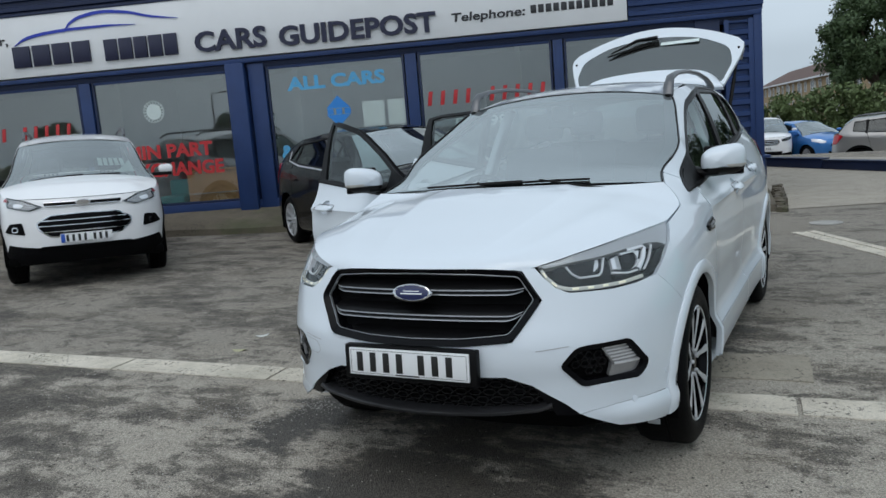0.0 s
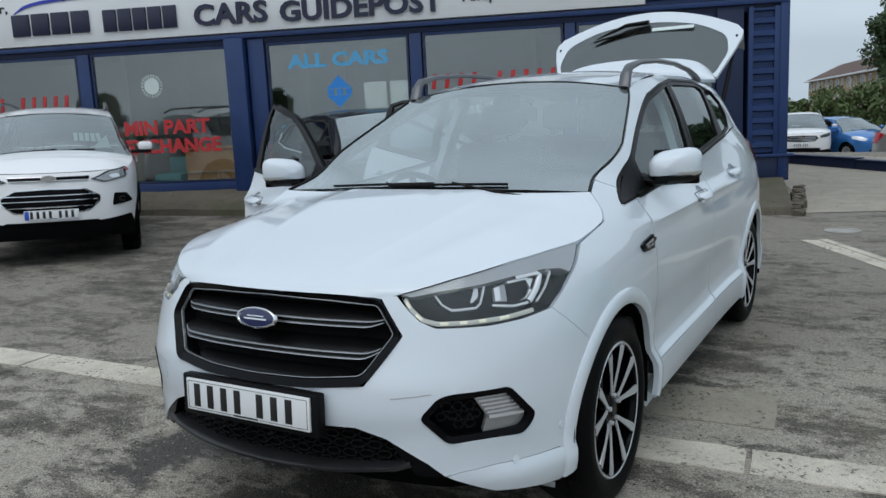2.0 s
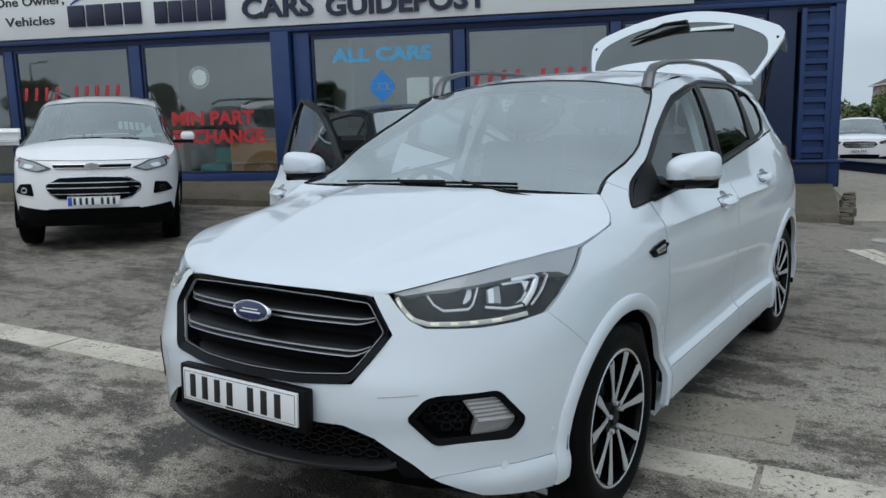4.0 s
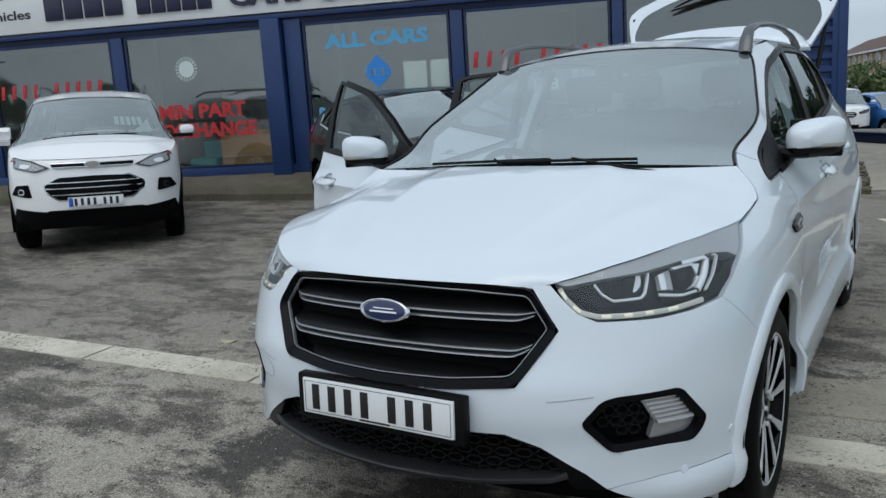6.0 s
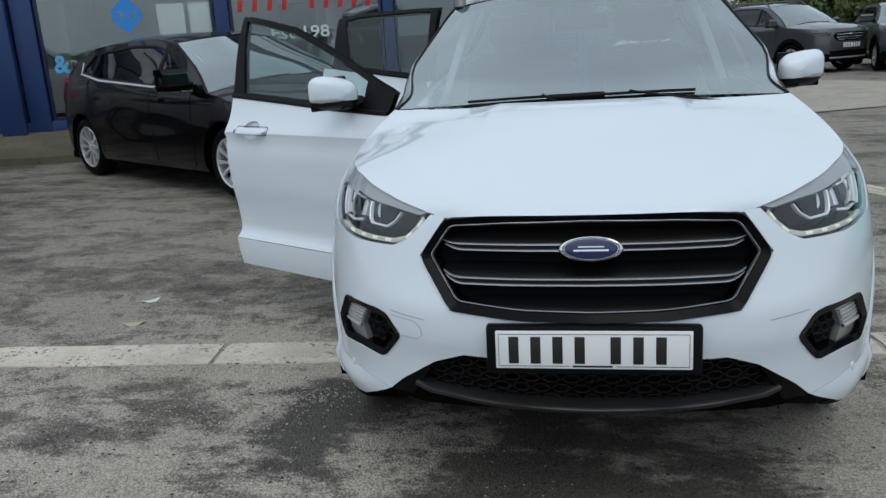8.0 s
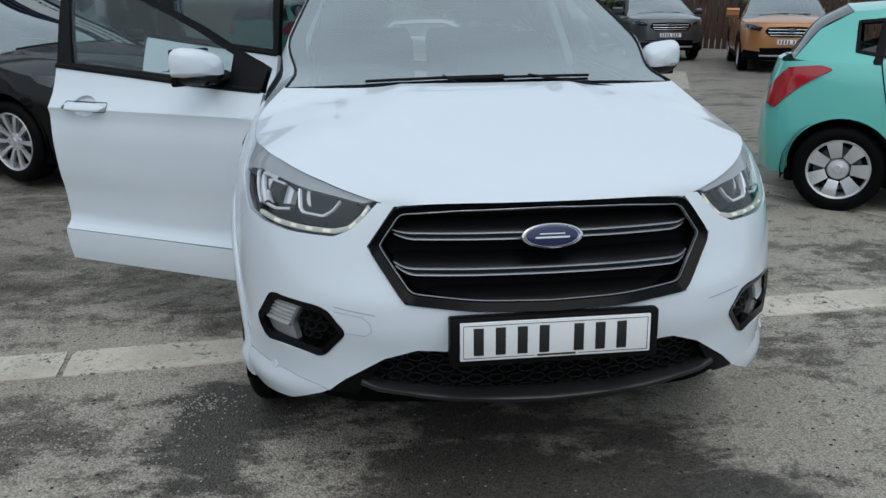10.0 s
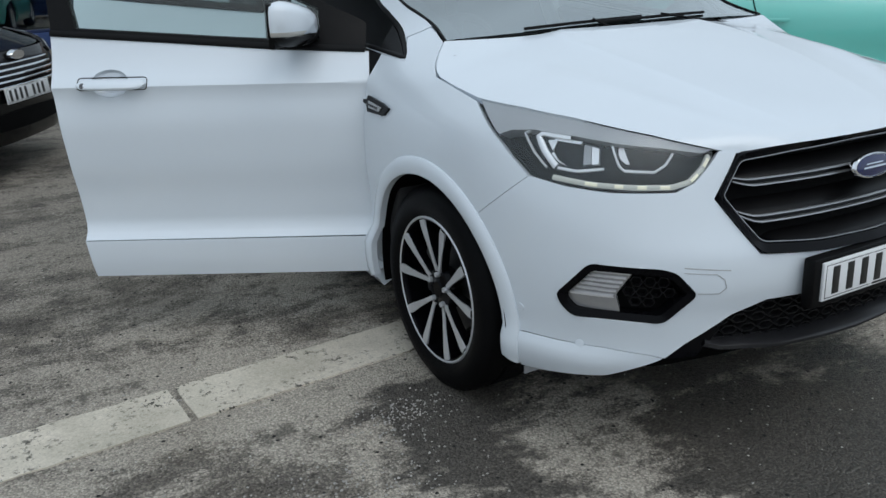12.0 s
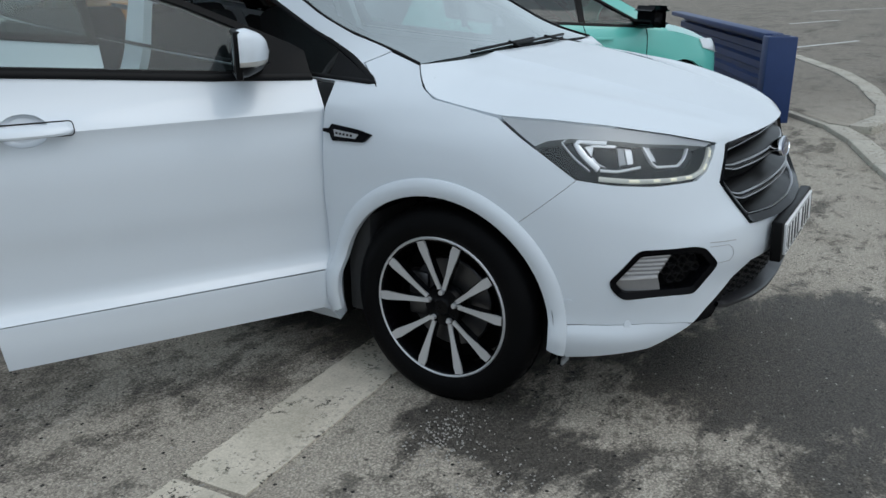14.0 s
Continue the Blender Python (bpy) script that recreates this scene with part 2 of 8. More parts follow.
def tube(bm, pts, radius, seg=8, flat=1.0, cap=True):
    """A round or oval bar along a path."""
    pts = [Vector(p) for p in pts]
    rings = []
    for i, p in enumerate(pts):
        d = (pts[min(i + 1, len(pts) - 1)] - pts[max(i - 1, 0)]).normalized()
        up = Vector((0, 0, 1)) if abs(d.z) < 0.95 else Vector((0, 1, 0))
        u = d.cross(up).normalized()
        w = u.cross(d).normalized()
        r = radius[i] if isinstance(radius, (list, tuple)) else radius
        rings.append([bm.verts.new(p + u * (r * math.cos(2 * math.pi * k / seg)) + w * (r * flat * math.sin(2 * math.pi * k / seg))) for k in range(seg)])
    for a, b in zip(rings, rings[1:]):
        for k in range(seg):
            bm.faces.new((a[k], a[(k + 1) % seg], b[(k + 1) % seg], b[k]))
    if cap:
        bm.faces.new(rings[0][::-1])
        bm.faces.new(rings[-1])


def grid_surface(bm, fn, na, nb):
    """A sheet of quads over fn(a, b), a and b from 0 to 1."""
    vs = [[bm.verts.new(fn(i / na, j / nb)) for j in range(nb + 1)] for i in range(na + 1)]
    for i in range(na):
        for j in range(nb):
            bm.faces.new((vs[i][j], vs[i + 1][j], vs[i + 1][j + 1], vs[i][j + 1]))
    return vs


def pchip(keys, x):
    """Smooth, never overshooting curve through (x, y) keys."""
    xs, ys = np.array([k[0] for k in keys], float), np.array([k[1] for k in keys], float)
    x = np.clip(np.asarray(x, float), xs[0], xs[-1])
    h, d = np.diff(xs), np.diff(ys) / np.diff(xs)
    m = np.zeros(len(xs))
    m[0], m[-1] = d[0], d[-1]
    for i in range(1, len(xs) - 1):
        if d[i - 1] * d[i] > 0:
            w1, w2 = 2 * h[i] + h[i - 1], h[i] + 2 * h[i - 1]
            m[i] = (w1 + w2) / (w1 / d[i - 1] + w2 / d[i])
    i = np.clip(np.searchsorted(xs, x, "right") - 1, 0, len(xs) - 2)
    t = (x - xs[i]) / h[i]
    return (2 * t**3 - 3 * t**2 + 1) * ys[i] + (t**3 - 2 * t**2 + t) * h[i] * m[i] + (3 * t**2 - 2 * t**3) * ys[i + 1] + (t**3 - t**2) * h[i] * m[i + 1]


def spline(xs, ys):
    """Natural cubic spline; returns value and slope functions."""
    xs, ys = np.array(xs, float), np.array(ys, float)
    n, h = len(xs), np.diff(xs)
    a = np.eye(n)
    b = np.zeros(n)
    for i in range(1, n - 1):
        a[i, i - 1 : i + 2] = h[i - 1], 2 * (h[i - 1] + h[i]), h[i]
        b[i] = 6 * ((ys[i + 1] - ys[i]) / h[i] - (ys[i] - ys[i - 1]) / h[i - 1])
    m = np.linalg.solve(a, b)

    def value(x):
        i = int(min(max(np.searchsorted(xs, x, "right") - 1, 0), n - 2))
        t0, t1 = xs[i + 1] - x, x - xs[i]
        return (m[i] * t0**3 + m[i + 1] * t1**3) / (6 * h[i]) + (ys[i] / h[i] - m[i] * h[i] / 6) * t0 + (ys[i + 1] / h[i] - m[i + 1] * h[i] / 6) * t1

    def slope(x):
        i = int(min(max(np.searchsorted(xs, x, "right") - 1, 0), n - 2))
        t0, t1 = xs[i + 1] - x, x - xs[i]
        return (-m[i] * t0**2 + m[i + 1] * t1**2) / (2 * h[i]) + (ys[i + 1] - ys[i]) / h[i] - (m[i + 1] - m[i]) * h[i] / 6

    return value, slope


def dense(poly, step, closed=True):
    out = []
    n = len(poly)
    for i in range(n if closed else n - 1):
        a, b = np.array(poly[i], float), np.array(poly[(i + 1) % n], float)
        k = max(1, int(math.ceil(np.linalg.norm(b - a) / step)))
        out += [tuple(a + (b - a) * j / k) for j in range(k)]
    if not closed:
        out.append(tuple(map(float, poly[-1])))
    return out


def rounded(poly, r, k=4):
    """The polygon with its corners rounded off."""
    out = []
    n = len(poly)
    for i in range(n):
        p, a, b = (np.array(poly[j % n], float) for j in (i, i - 1, i + 1))
        da, db = a - p, b - p
        la, lb = np.linalg.norm(da), np.linalg.norm(db)
        q = min(r, la * 0.45, lb * 0.45)
        s, e = p + da / la * q, p + db / lb * q
        for j in range(k + 1):
            t = j / k
            out.append(tuple((1 - t) ** 2 * s + 2 * t * (1 - t) * p + t**2 * e))
    return out


def inset(poly, d):
    """The polygon moved inwards by d (outwards where d is negative)."""
    p = np.array(poly, float)
    area = 0.5 * np.sum(p[:, 0] * np.roll(p[:, 1], -1) - np.roll(p[:, 0], -1) * p[:, 1])
    sgn = 1 if area > 0 else -1
    prev, nxt = np.roll(p, 1, 0), np.roll(p, -1, 0)
    e1, e2 = p - prev, nxt - p
    n1 = np.stack([-e1[:, 1], e1[:, 0]], 1) / (np.linalg.norm(e1, axis=1)[:, None] + 1e-12)
    n2 = np.stack([-e2[:, 1], e2[:, 0]], 1) / (np.linalg.norm(e2, axis=1)[:, None] + 1e-12)
    n = n1 + n2
    ln = np.linalg.norm(n, axis=1)[:, None] + 1e-9
    n = n / ln
    f = 1 / np.maximum(0.5, np.sum(n * n1, axis=1))[:, None]
    return [tuple(v) for v in p + sgn * n * f * d]


def inside(poly, pts):
    x, y = pts[:, 0], pts[:, 1]
    res = np.zeros(len(pts), bool)
    p = np.array(poly, float)
    for (x0, y0), (x1, y1) in zip(p, np.roll(p, -1, 0)):
        if y0 != y1:
            res ^= ((y0 > y) != (y1 > y)) & (x < (x1 - x0) * (y - y0) / (y1 - y0) + x0)
    return res


def panel(bm, outline, surf, holes=(), step=0.03, depth=0.012, gap=0.0, flange=True, rows=()):
    """A curved panel: the outline (less its holes) of a flat chart, laid onto surf(u, v), with turned-in edges."""
    if gap:
        outline, holes = inset(outline, gap), [inset(h, -gap) for h in holes]
    loops = [dense(outline, step)] + [dense(h, step) for h in holes]
    pts, edges = [], []
    for lp in loops:
        k = len(pts)
        pts += lp
        edges += [(k + i, k + (i + 1) % len(lp)) for i in range(len(lp))]
    edge_pts = np.array(pts)
    lo, hi = edge_pts.min(0), edge_pts.max(0)
    ticks = [v for v in np.arange(lo[1], hi[1] + step, step * 0.87) if all(abs(v - r) > step * 0.4 for r in rows)]
    ticks = sorted(ticks + [r for r in rows if lo[1] < r < hi[1]])
    fine = set(rows)
    g = np.array([(u + (step / 2 if j % 2 and v not in fine else 0), v) for j, v in enumerate(ticks) for u in np.arange(lo[0], hi[0] + step, step * (0.5 if v in fine else 1))])
    keep = inside(outline, g)
    for h in holes:
        keep &= ~inside(h, g)
    g = g[keep]
    if len(g):
        near = np.array([np.min(np.sum((edge_pts - q) ** 2, 1)) for q in g])
        lim = np.where(np.isin(g[:, 1], list(rows)), 0.2, 0.5) if len(rows) else 0.5
        g = g[near > (lim * step) ** 2]
        pts = pts + [tuple(q) for q in g]
    vs, _, fs, *_ = delaunay_2d_cdt([Vector(p) for p in pts], edges, [], 0, 1e-7)
    arr = np.array([(v.x, v.y) for v in vs])
    cen = np.array([arr[list(f)].mean(0) for f in fs])
    ok = inside(outline, cen)
    for h in holes:
        ok &= ~inside(h, cen)
    verts = [bm.verts.new(surf(u, v)) for u, v in arr]
    count = {}
    for f, good in zip(fs, ok):
        if good:
            try:
                bm.faces.new([verts[i] for i in f])
            except ValueError:
                continue
            for i, j in zip(f, (*f[1:], f[0])):
                count[(i, j)] = count.get((i, j), 0) + 1
    if flange and depth:
        inner = {}

        def turned(i):
            if i not in inner:
                u, v = arr[i]
                p = Vector(surf(u, v))
                n = (Vector(surf(u + 0.002, v)) - p).cross(Vector(surf(u, v + 0.002)) - p)
                n = n.normalized() if n.length > 0 else Vector((0, 0, 1))
                inner[i] = bm.verts.new(p - n * depth)
            return inner[i]

        for (i, j) in list(count):
            if (j, i) not in count:
                bm.faces.new((verts[j], verts[i], turned(i), turned(j)))
    for v in [v for v in verts if not v.link_faces]:
        bm.verts.remove(v)


def strip(bm, path, width, surf, lift=0.0, depth=0.01, closed=False):
    """A narrow raised moulding along a path on the chart."""
    p = np.array(dense(path, 0.02, closed), float)
    n = len(p)
    rows = []
    for i in range(n):
        a, b = (p[i - 1], p[(i + 1) % n]) if closed else (p[max(i - 1, 0)], p[min(i + 1, n - 1)])
        t = (b - a) / (np.linalg.norm(b - a) + 1e-9)
        q = np.array((-t[1], t[0]))
        c = Vector(surf(*p[i]))
        nn = (Vector(surf(p[i][0] + 0.002, p[i][1])) - c).cross(Vector(surf(p[i][0], p[i][1] + 0.002)) - c).normalized()
        row = []
        for k, h in ((-0.5, lift - depth), (-0.5, lift * 0.6), (-0.25, lift), (0.25, lift), (0.5, lift * 0.6), (0.5, lift - depth)):
            row.append(bm.verts.new(Vector(surf(*(p[i] + q * k * width))) + nn * h))
        rows.append(row)
    for i in range(n if closed else n - 1):
        a, b = rows[i], rows[(i + 1) % n]
        for k in range(5):
            bm.faces.new((a[k], a[k + 1], b[k + 1], b[k]))


def mirror_x(bm):
    """Adds the mirror image across x = 0."""
    geom = bm.verts[:] + bm.edges[:] + bm.faces[:]
    dup = bmesh.ops.duplicate(bm, geom=geom)["geom"]
    for v in (g for g in dup if isinstance(g, bmesh.types.BMVert)):
        v.co.x = -v.co.x
    bmesh.ops.reverse_faces(bm, faces=[g for g in dup if isinstance(g, bmesh.types.BMFace)])


def flip_x(bm):
    for v in bm.verts:
        v.co.x = -v.co.x
    bmesh.ops.reverse_faces(bm, faces=bm.faces[:])


def text_mesh(word, size, depth=0.012, bold=0.0, width=None):
    """Letters of the built-in font as a mesh in the x-z plane, standing on z = 0, facing -y."""
    cu = bpy.data.curves.new("lettering", "FONT")
    cu.body, cu.size, cu.extrude, cu.offset = word, size / 0.7, depth / 2, bold
    cu.resolution_u = 3
    tmp = bpy.data.objects.new("lettering", cu)
    scene.collection.objects.link(tmp)
    bpy.context.view_layer.update()
    me = bpy.data.meshes.new_from_object(tmp)
    bm = bmesh.new()
    bm.from_mesh(me)
    bpy.data.objects.remove(tmp)
    bpy.data.meshes.remove(me)
    bpy.data.curves.remove(cu)
    xs = [v.co.x for v in bm.verts]
    x0, x1 = min(xs), max(xs)
    k = 1.0 if width is None else width / (x1 - x0)
    for v in bm.verts:
        v.co = Vector(((v.co.x - x0) * k, -v.co.z, v.co.y))
    return bm


# ---------- ground ----------
def gz(x, y=0.0):
    """The yard falls gently from left to right, and drops to a lower car park behind the low barrier."""
    d = min(max((y - 20.3) / 2.3, 0.0), 1.0) * min(max((9.5 - x) / 1.5, 0.0), 1.0)
    return -0.011 * min(max(x, -9.0), 4.0) - 0.75 * d * d * (3 - 2 * d)


def math_node(nodes, links, op, a, b=None, c=None, clamp=False):
    m = nodes.new("ShaderNodeMath")
    m.operation, m.use_clamp = op, clamp
    for k, v in enumerate((a, b, c)):
        if isinstance(v, (int, float)):
            m.inputs[k].default_value = v
        elif v is not None:
            links.new(v, m.inputs[k])
    return m.outputs[0]


def step_node(nodes, links, value, lo, hi, a=0.0, b=1.0):
    r = nodes.new("ShaderNodeMapRange")
    r.interpolation_type = "SMOOTHSTEP"
    for key, v in (("From Min", lo), ("From Max", hi), ("To Min", a), ("To Max", b)):
        r.inputs[key].default_value = v
    links.new(value, r.inputs["Value"])
    return r.outputs["Result"]


def stones_out(nodes, links, scale, squash=1.0):
    """Packed stones: the distance from each one's middle, and a tone of its own."""
    c = nodes.new("ShaderNodeTexCoord")
    mp = nodes.new("ShaderNodeMapping")
    mp.inputs["Scale"].default_value = (1, squash, 1)
    v = nodes.new("ShaderNodeTexVoronoi")
    v.inputs["Scale"].default_value = scale
    links.new(c.outputs["Object"], mp.inputs["Vector"])
    links.new(mp.outputs["Vector"], v.inputs["Vector"])
    sep = nodes.new("ShaderNodeSeparateColor")
    links.new(v.outputs["Color"], sep.inputs["Color"])
    return v.outputs["Distance"], sep.outputs[0]


def asphalt():
    """Worn asphalt: dark damp ground, paler dried and scuffed patches with ragged edges, packed stones, loose grit."""
    m, n, l, p = nodes_of("patchy_damp_asphalt")
    big = noise_out(n, l, 0.75, 7, 0.60, (0.62, 1.55, 1), "Object", 0.35)
    mid = noise_out(n, l, 2.4, 9, 0.68, (0.70, 1.45, 1), "Object", 0.25)
    small = noise_out(n, l, 11, 8, 0.70, (0.85, 1.2, 1))
    fine = noise_out(n, l, 170, 6, 0.72)
    dist, tone = stones_out(n, l, 140)
    dist2, tone2 = stones_out(n, l, 34)
    co = n.new("ShaderNodeTexCoord")
    xyz = n.new("ShaderNodeSeparateXYZ")
    l.new(co.outputs["Object"], xyz.inputs["Vector"])
    # where it has dried and been scuffed pale
    field = math_node(n, l, "MULTIPLY_ADD", mid, 0.50, math_node(n, l, "MULTIPLY", big, 0.40))
    field = math_node(n, l, "MULTIPLY_ADD", small, 0.22, field)
    field = math_node(n, l, "MULTIPLY_ADD", tone, 0.03, field)
    # drier towards the road, damper under the showroom
    lean = math_node(n, l, "MULTIPLY_ADD", step_node(n, l, xyz.outputs["X"], -4.0, 2.2), 0.046, -0.012)
    field = math_node(n, l, "ADD", field, lean)
    dry = step_node(n, l, field, 0.532, 0.606)
    half = step_node(n, l, field, 0.445, 0.560)
    # the pale patches thin out over the upper yard
    wave = math_node(n, l, "MULTIPLY_ADD", xyz.outputs["X"], -0.45, math_node(n, l, "MULTIPLY_ADD", big, 2.2, xyz.outputs["Y"]))
    upper = step_node(n, l, wave, 1.8, 3.8, 1.0, 0.52)
    # soaked ground before the car's nose, water by its front wheel, painted shade under it
    damp_shade = None
    for cx, cy, sx_, sy_, r in ((0.12, -1.05, 0.90, 1.15, 0.70), (-0.98, -0.30, 1.6, 1.0, 0.36), (0.0, 1.2, 1.3, 0.6, 1.05)):
        dx = math_node(n, l, "MULTIPLY", math_node(n, l, "SUBTRACT", xyz.outputs["X"], cx), sx_)
        dy = math_node(n, l, "MULTIPLY", math_node(n, l, "SUBTRACT", xyz.outputs["Y"], cy), sy_)
        d = math_node(n, l, "SQRT", math_node(n, l, "ADD", math_node(n, l, "MULTIPLY", dx, dx), math_node(n, l, "MULTIPLY", dy, dy)))
        d = math_node(n, l, "MULTIPLY_ADD", math_node(n, l, "SUBTRACT", mid, 0.5), 1.7, d)
        d = math_node(n, l, "MULTIPLY_ADD", math_node(n, l, "SUBTRACT", small, 0.5), 0.5, d)
        k = step_node(n, l, d, r - 0.14, r + 0.12)
        damp_shade = k if damp_shade is None else math_node(n, l, "MINIMUM", damp_shade, k)
    keep = math_node(n, l, "MULTIPLY", upper, damp_shade)
    # the road past the entrance is smoother and evenly grey
    road = step_node(n, l, xyz.outputs["X"], 5.0, 8.5, 1.0, 0.35)
    keep = math_node(n, l, "MULTIPLY", keep, road)
    dry = math_node(n, l, "MULTIPLY", dry, keep)
    half = math_node(n, l, "MULTIPLY", half, damp_shade)
    wetcol = tint(n, l, tone, ((0.050, 0.0450, 0.0390), (0.122, 0.110, 0.095)), 0.0, 1.0)
    halfcol = tint(n, l, tone, ((0.118, 0.105, 0.089), (0.232, 0.208, 0.177)), 0.0, 1.0)
    drycol = tint(n, l, tone, ((0.315, 0.284, 0.240), (0.490, 0.443, 0.374)), 0.0, 1.0)
    col = mix_col(n, l, half, wetcol, halfcol)
    col = mix_col(n, l, dry, col, drycol)
    # oily blotches on the pale ground
    blot = tint(n, l, noise_out(n, l, 5.5, 7, 0.7), ((0.62, 0.62, 0.62), (0, 0, 0)), 0.36, 0.43)
    col = mix_col(n, l, blot, col, (0.050, 0.046, 0.040))
    # brown silt at a wide scale
    silt = tint(n, l, noise_out(n, l, 1.4, 5, 0.6), ((0, 0, 0), (0.22, 0.22, 0.22)), 0.50, 0.68)
    col = mix_col(n, l, silt, col, (0.155, 0.125, 0.088))
    # dark seams between the stones, and grain on them
    seam = step_node(n, l, dist, 0.45, 0.80, 0.0, 0.38)
    col = mix_col(n, l, seam, col, (0.014, 0.0135, 0.013))
    col = mix_col(n, l, 0.75, col, tint(n, l, fine, ((0.50, 0.50, 0.50), (1.52, 1.52, 1.52)), 0.34, 0.66), "MULTIPLY")
    # loose pale grit and small dark pits
    chip = math_node(n, l, "MULTIPLY", step_node(n, l, dist2, 0.10, 0.16, 1.0, 0.0), step_node(n, l, tone2, 0.86, 0.90))
    col = mix_col(n, l, chip, col, (0.46, 0.44, 0.40))
    pit = math_node(n, l, "MULTIPLY", step_node(n, l, dist2, 0.16, 0.26, 1.0, 0.0), step_node(n, l, tone2, 0.16, 0.12))
    col = mix_col(n, l, pit, col, (0.010, 0.010, 0.010))
    l.new(col, p.inputs["Base Color"])
    wet = math_node(n, l, "SUBTRACT", 1.0, damp_shade)
    ro = math_node(n, l, "MULTIPLY_ADD", wet, -0.32, 0.86)
    l.new(ro, p.inputs["Roughness"])
    p.inputs["Specular IOR Level"].default_value = 0.25
    h = math_node(n, l, "MULTIPLY_ADD", dist, -0.9, math_node(n, l, "MULTIPLY", fine, 0.5))
    h = math_node(n, l, "MULTIPLY_ADD", chip, 0.8, h)
    bump(n, l, p, h, 0.75, 0.006)
    return m


def concrete(name, a, b, moss=(0.06, 0.075, 0.03), mossy=0.25, crack=True):
    m, n, l, p = nodes_of(name)
    big = noise_out(n, l, 2.2, 8, 0.65)
    fine = noise_out(n, l, 120, 4, 0.7)
    pit = noise_out(n, l, 38, 6, 0.75)
    col = tint(n, l, big, (a, b), 0.3, 0.7)
    col = mix_col(n, l, 0.35, col, tint(n, l, fine, (tuple(c * 0.6 for c in a), tuple(min(1, c * 1.2) for c in b)), 0.3, 0.7))
    pits = tint(n, l, pit, ((0.95, 0.95, 0.95), (0, 0, 0)), 0.42, 0.46)
    where = tint(n, l, noise_out(n, l, 4.0, 5, 0.7), ((0.05, 0.05, 0.05), (1, 1, 1)), 0.46, 0.58)
    pits = mix_col(n, l, 1.0, pits, where, "MULTIPLY")
    col = mix_col(n, l, pits, col, (0.03, 0.028, 0.025))
    green = tint(n, l, noise_out(n, l, 1.3, 7, 0.7), ((0, 0, 0), (mossy, mossy, mossy)), 0.48, 0.66)
    col = mix_col(n, l, green, col, moss)
    l.new(col, p.inputs["Base Color"])
    p.inputs["Roughness"].default_value = 0.88
    bump(n, l, p, pit, 0.35, 0.006)
    return m


ASPHALT = asphalt()
KERBSTONE = concrete("pale_worn_concrete", (0.42, 0.375, 0.305), (0.74, 0.675, 0.57), mossy=0.3)
PATCHSTONE = concrete("weathered_inset_slab", (0.24, 0.21, 0.165), (0.43, 0.385, 0.31), mossy=0.3)
KERBGREY = concrete("weathered_grey_kerb", (0.31, 0.285, 0.245), (0.58, 0.54, 0.465), mossy=0.35)
APRON = concrete("mossy_brown_concrete", (0.075, 0.062, 0.045), (0.150, 0.126, 0.094), mossy=0.6)
DRIVE = concrete("tan_concrete_drive", (0.31, 0.275, 0.225), (0.43, 0.385, 0.32), mossy=0.1)
ROADMARK = concrete("worn_white_road_paint", (0.45, 0.45, 0.44), (0.68, 0.68, 0.66), mossy=0.0)
IRON = plain("cast_iron_cover", (0.34, 0.325, 0.30), 0.65, vary=0.3, bumps=0.5, grain=60)

bm = bmesh.new()
ticks_x = [-600, -200, -80, -40, -20] + [-14 + k * 1.0 for k in range(31)] + [24, 40, 80, 200, 600]
ticks_y = [-600, -200, -80, -40, -20] + [-12 + k * 1.0 for k in range(40)] + [36, 50, 90, 200, 600]
rows = [[bm.verts.new((x, y, gz(x, y) + 0.003 * noise.noise((x * 0.7, y * 0.7, 0)) * (abs(x) < 15))) for y in ticks_y] for x in ticks_x]
for i in range(len(ticks_x) - 1):
    for j in range(len(ticks_y) - 1):
        bm.faces.new((rows[i][j], rows[i + 1][j], rows[i + 1][j + 1], rows[i][j + 1]))
thing("ground", bm, ASPHALT, "patchy grey asphalt yard, damp in places", "ground", kind="structure")


def slab_mesh(bm, corners, h, bury=0.05, rough=0.004, n=6, seed=0):
    """A worn slab over four ground corners, its top h above the yard, with ragged edges."""
    a, b, c, d = (np.array(q, float) for q in corners)
    top = []
    for i in range(n + 1):
        row = []
        for j in range(3):
            u, v = i / n, j / 2
            p = (a * (1 - u) + b * u) * (1 - v) + (d * (1 - u) + c * u) * v
            k = (noise.noise((p[0] * 9 + seed, p[1] * 9, 3.1)) + 0.8 * noise.noise((p[0] * 31 + seed, p[1] * 31, 1.7))) * rough * 1.5
            row.append(bm.verts.new((p[0] + k, p[1] - k, gz(p[0]) + h + abs(k) * 0.2)))
        top.append(row)
    for i in range(n):
        for j in range(2):
            bm.faces.new((top[i][j], top[i + 1][j], top[i + 1][j + 1], top[i][j + 1]))
    ring = [top[i][0] for i in range(n + 1)] + [top[n][1]] + [top[i][2] for i in range(n, -1, -1)] + [top[0][1]]
    low = [bm.verts.new((v.co.x, v.co.y, v.co.z - bury - h)) for v in ring]
    for i in range(len(ring)):
        k = (i + 1) % len(ring)
        bm.faces.new((ring[i], low[i], low[k], ring[k]))


strip_root = root("pavement_strip", pose(0, 0, 0), "row of pale worn concrete edging slabs set flush in asphalt", "edging", kind="structure")
DIRX, DIRY = math.cos(0.094), math.sin(0.094)


def strip_point(d, off):
    return (-3.5 + d * DIRX - off * DIRY, 0.085 + d * DIRY + off * DIRX)


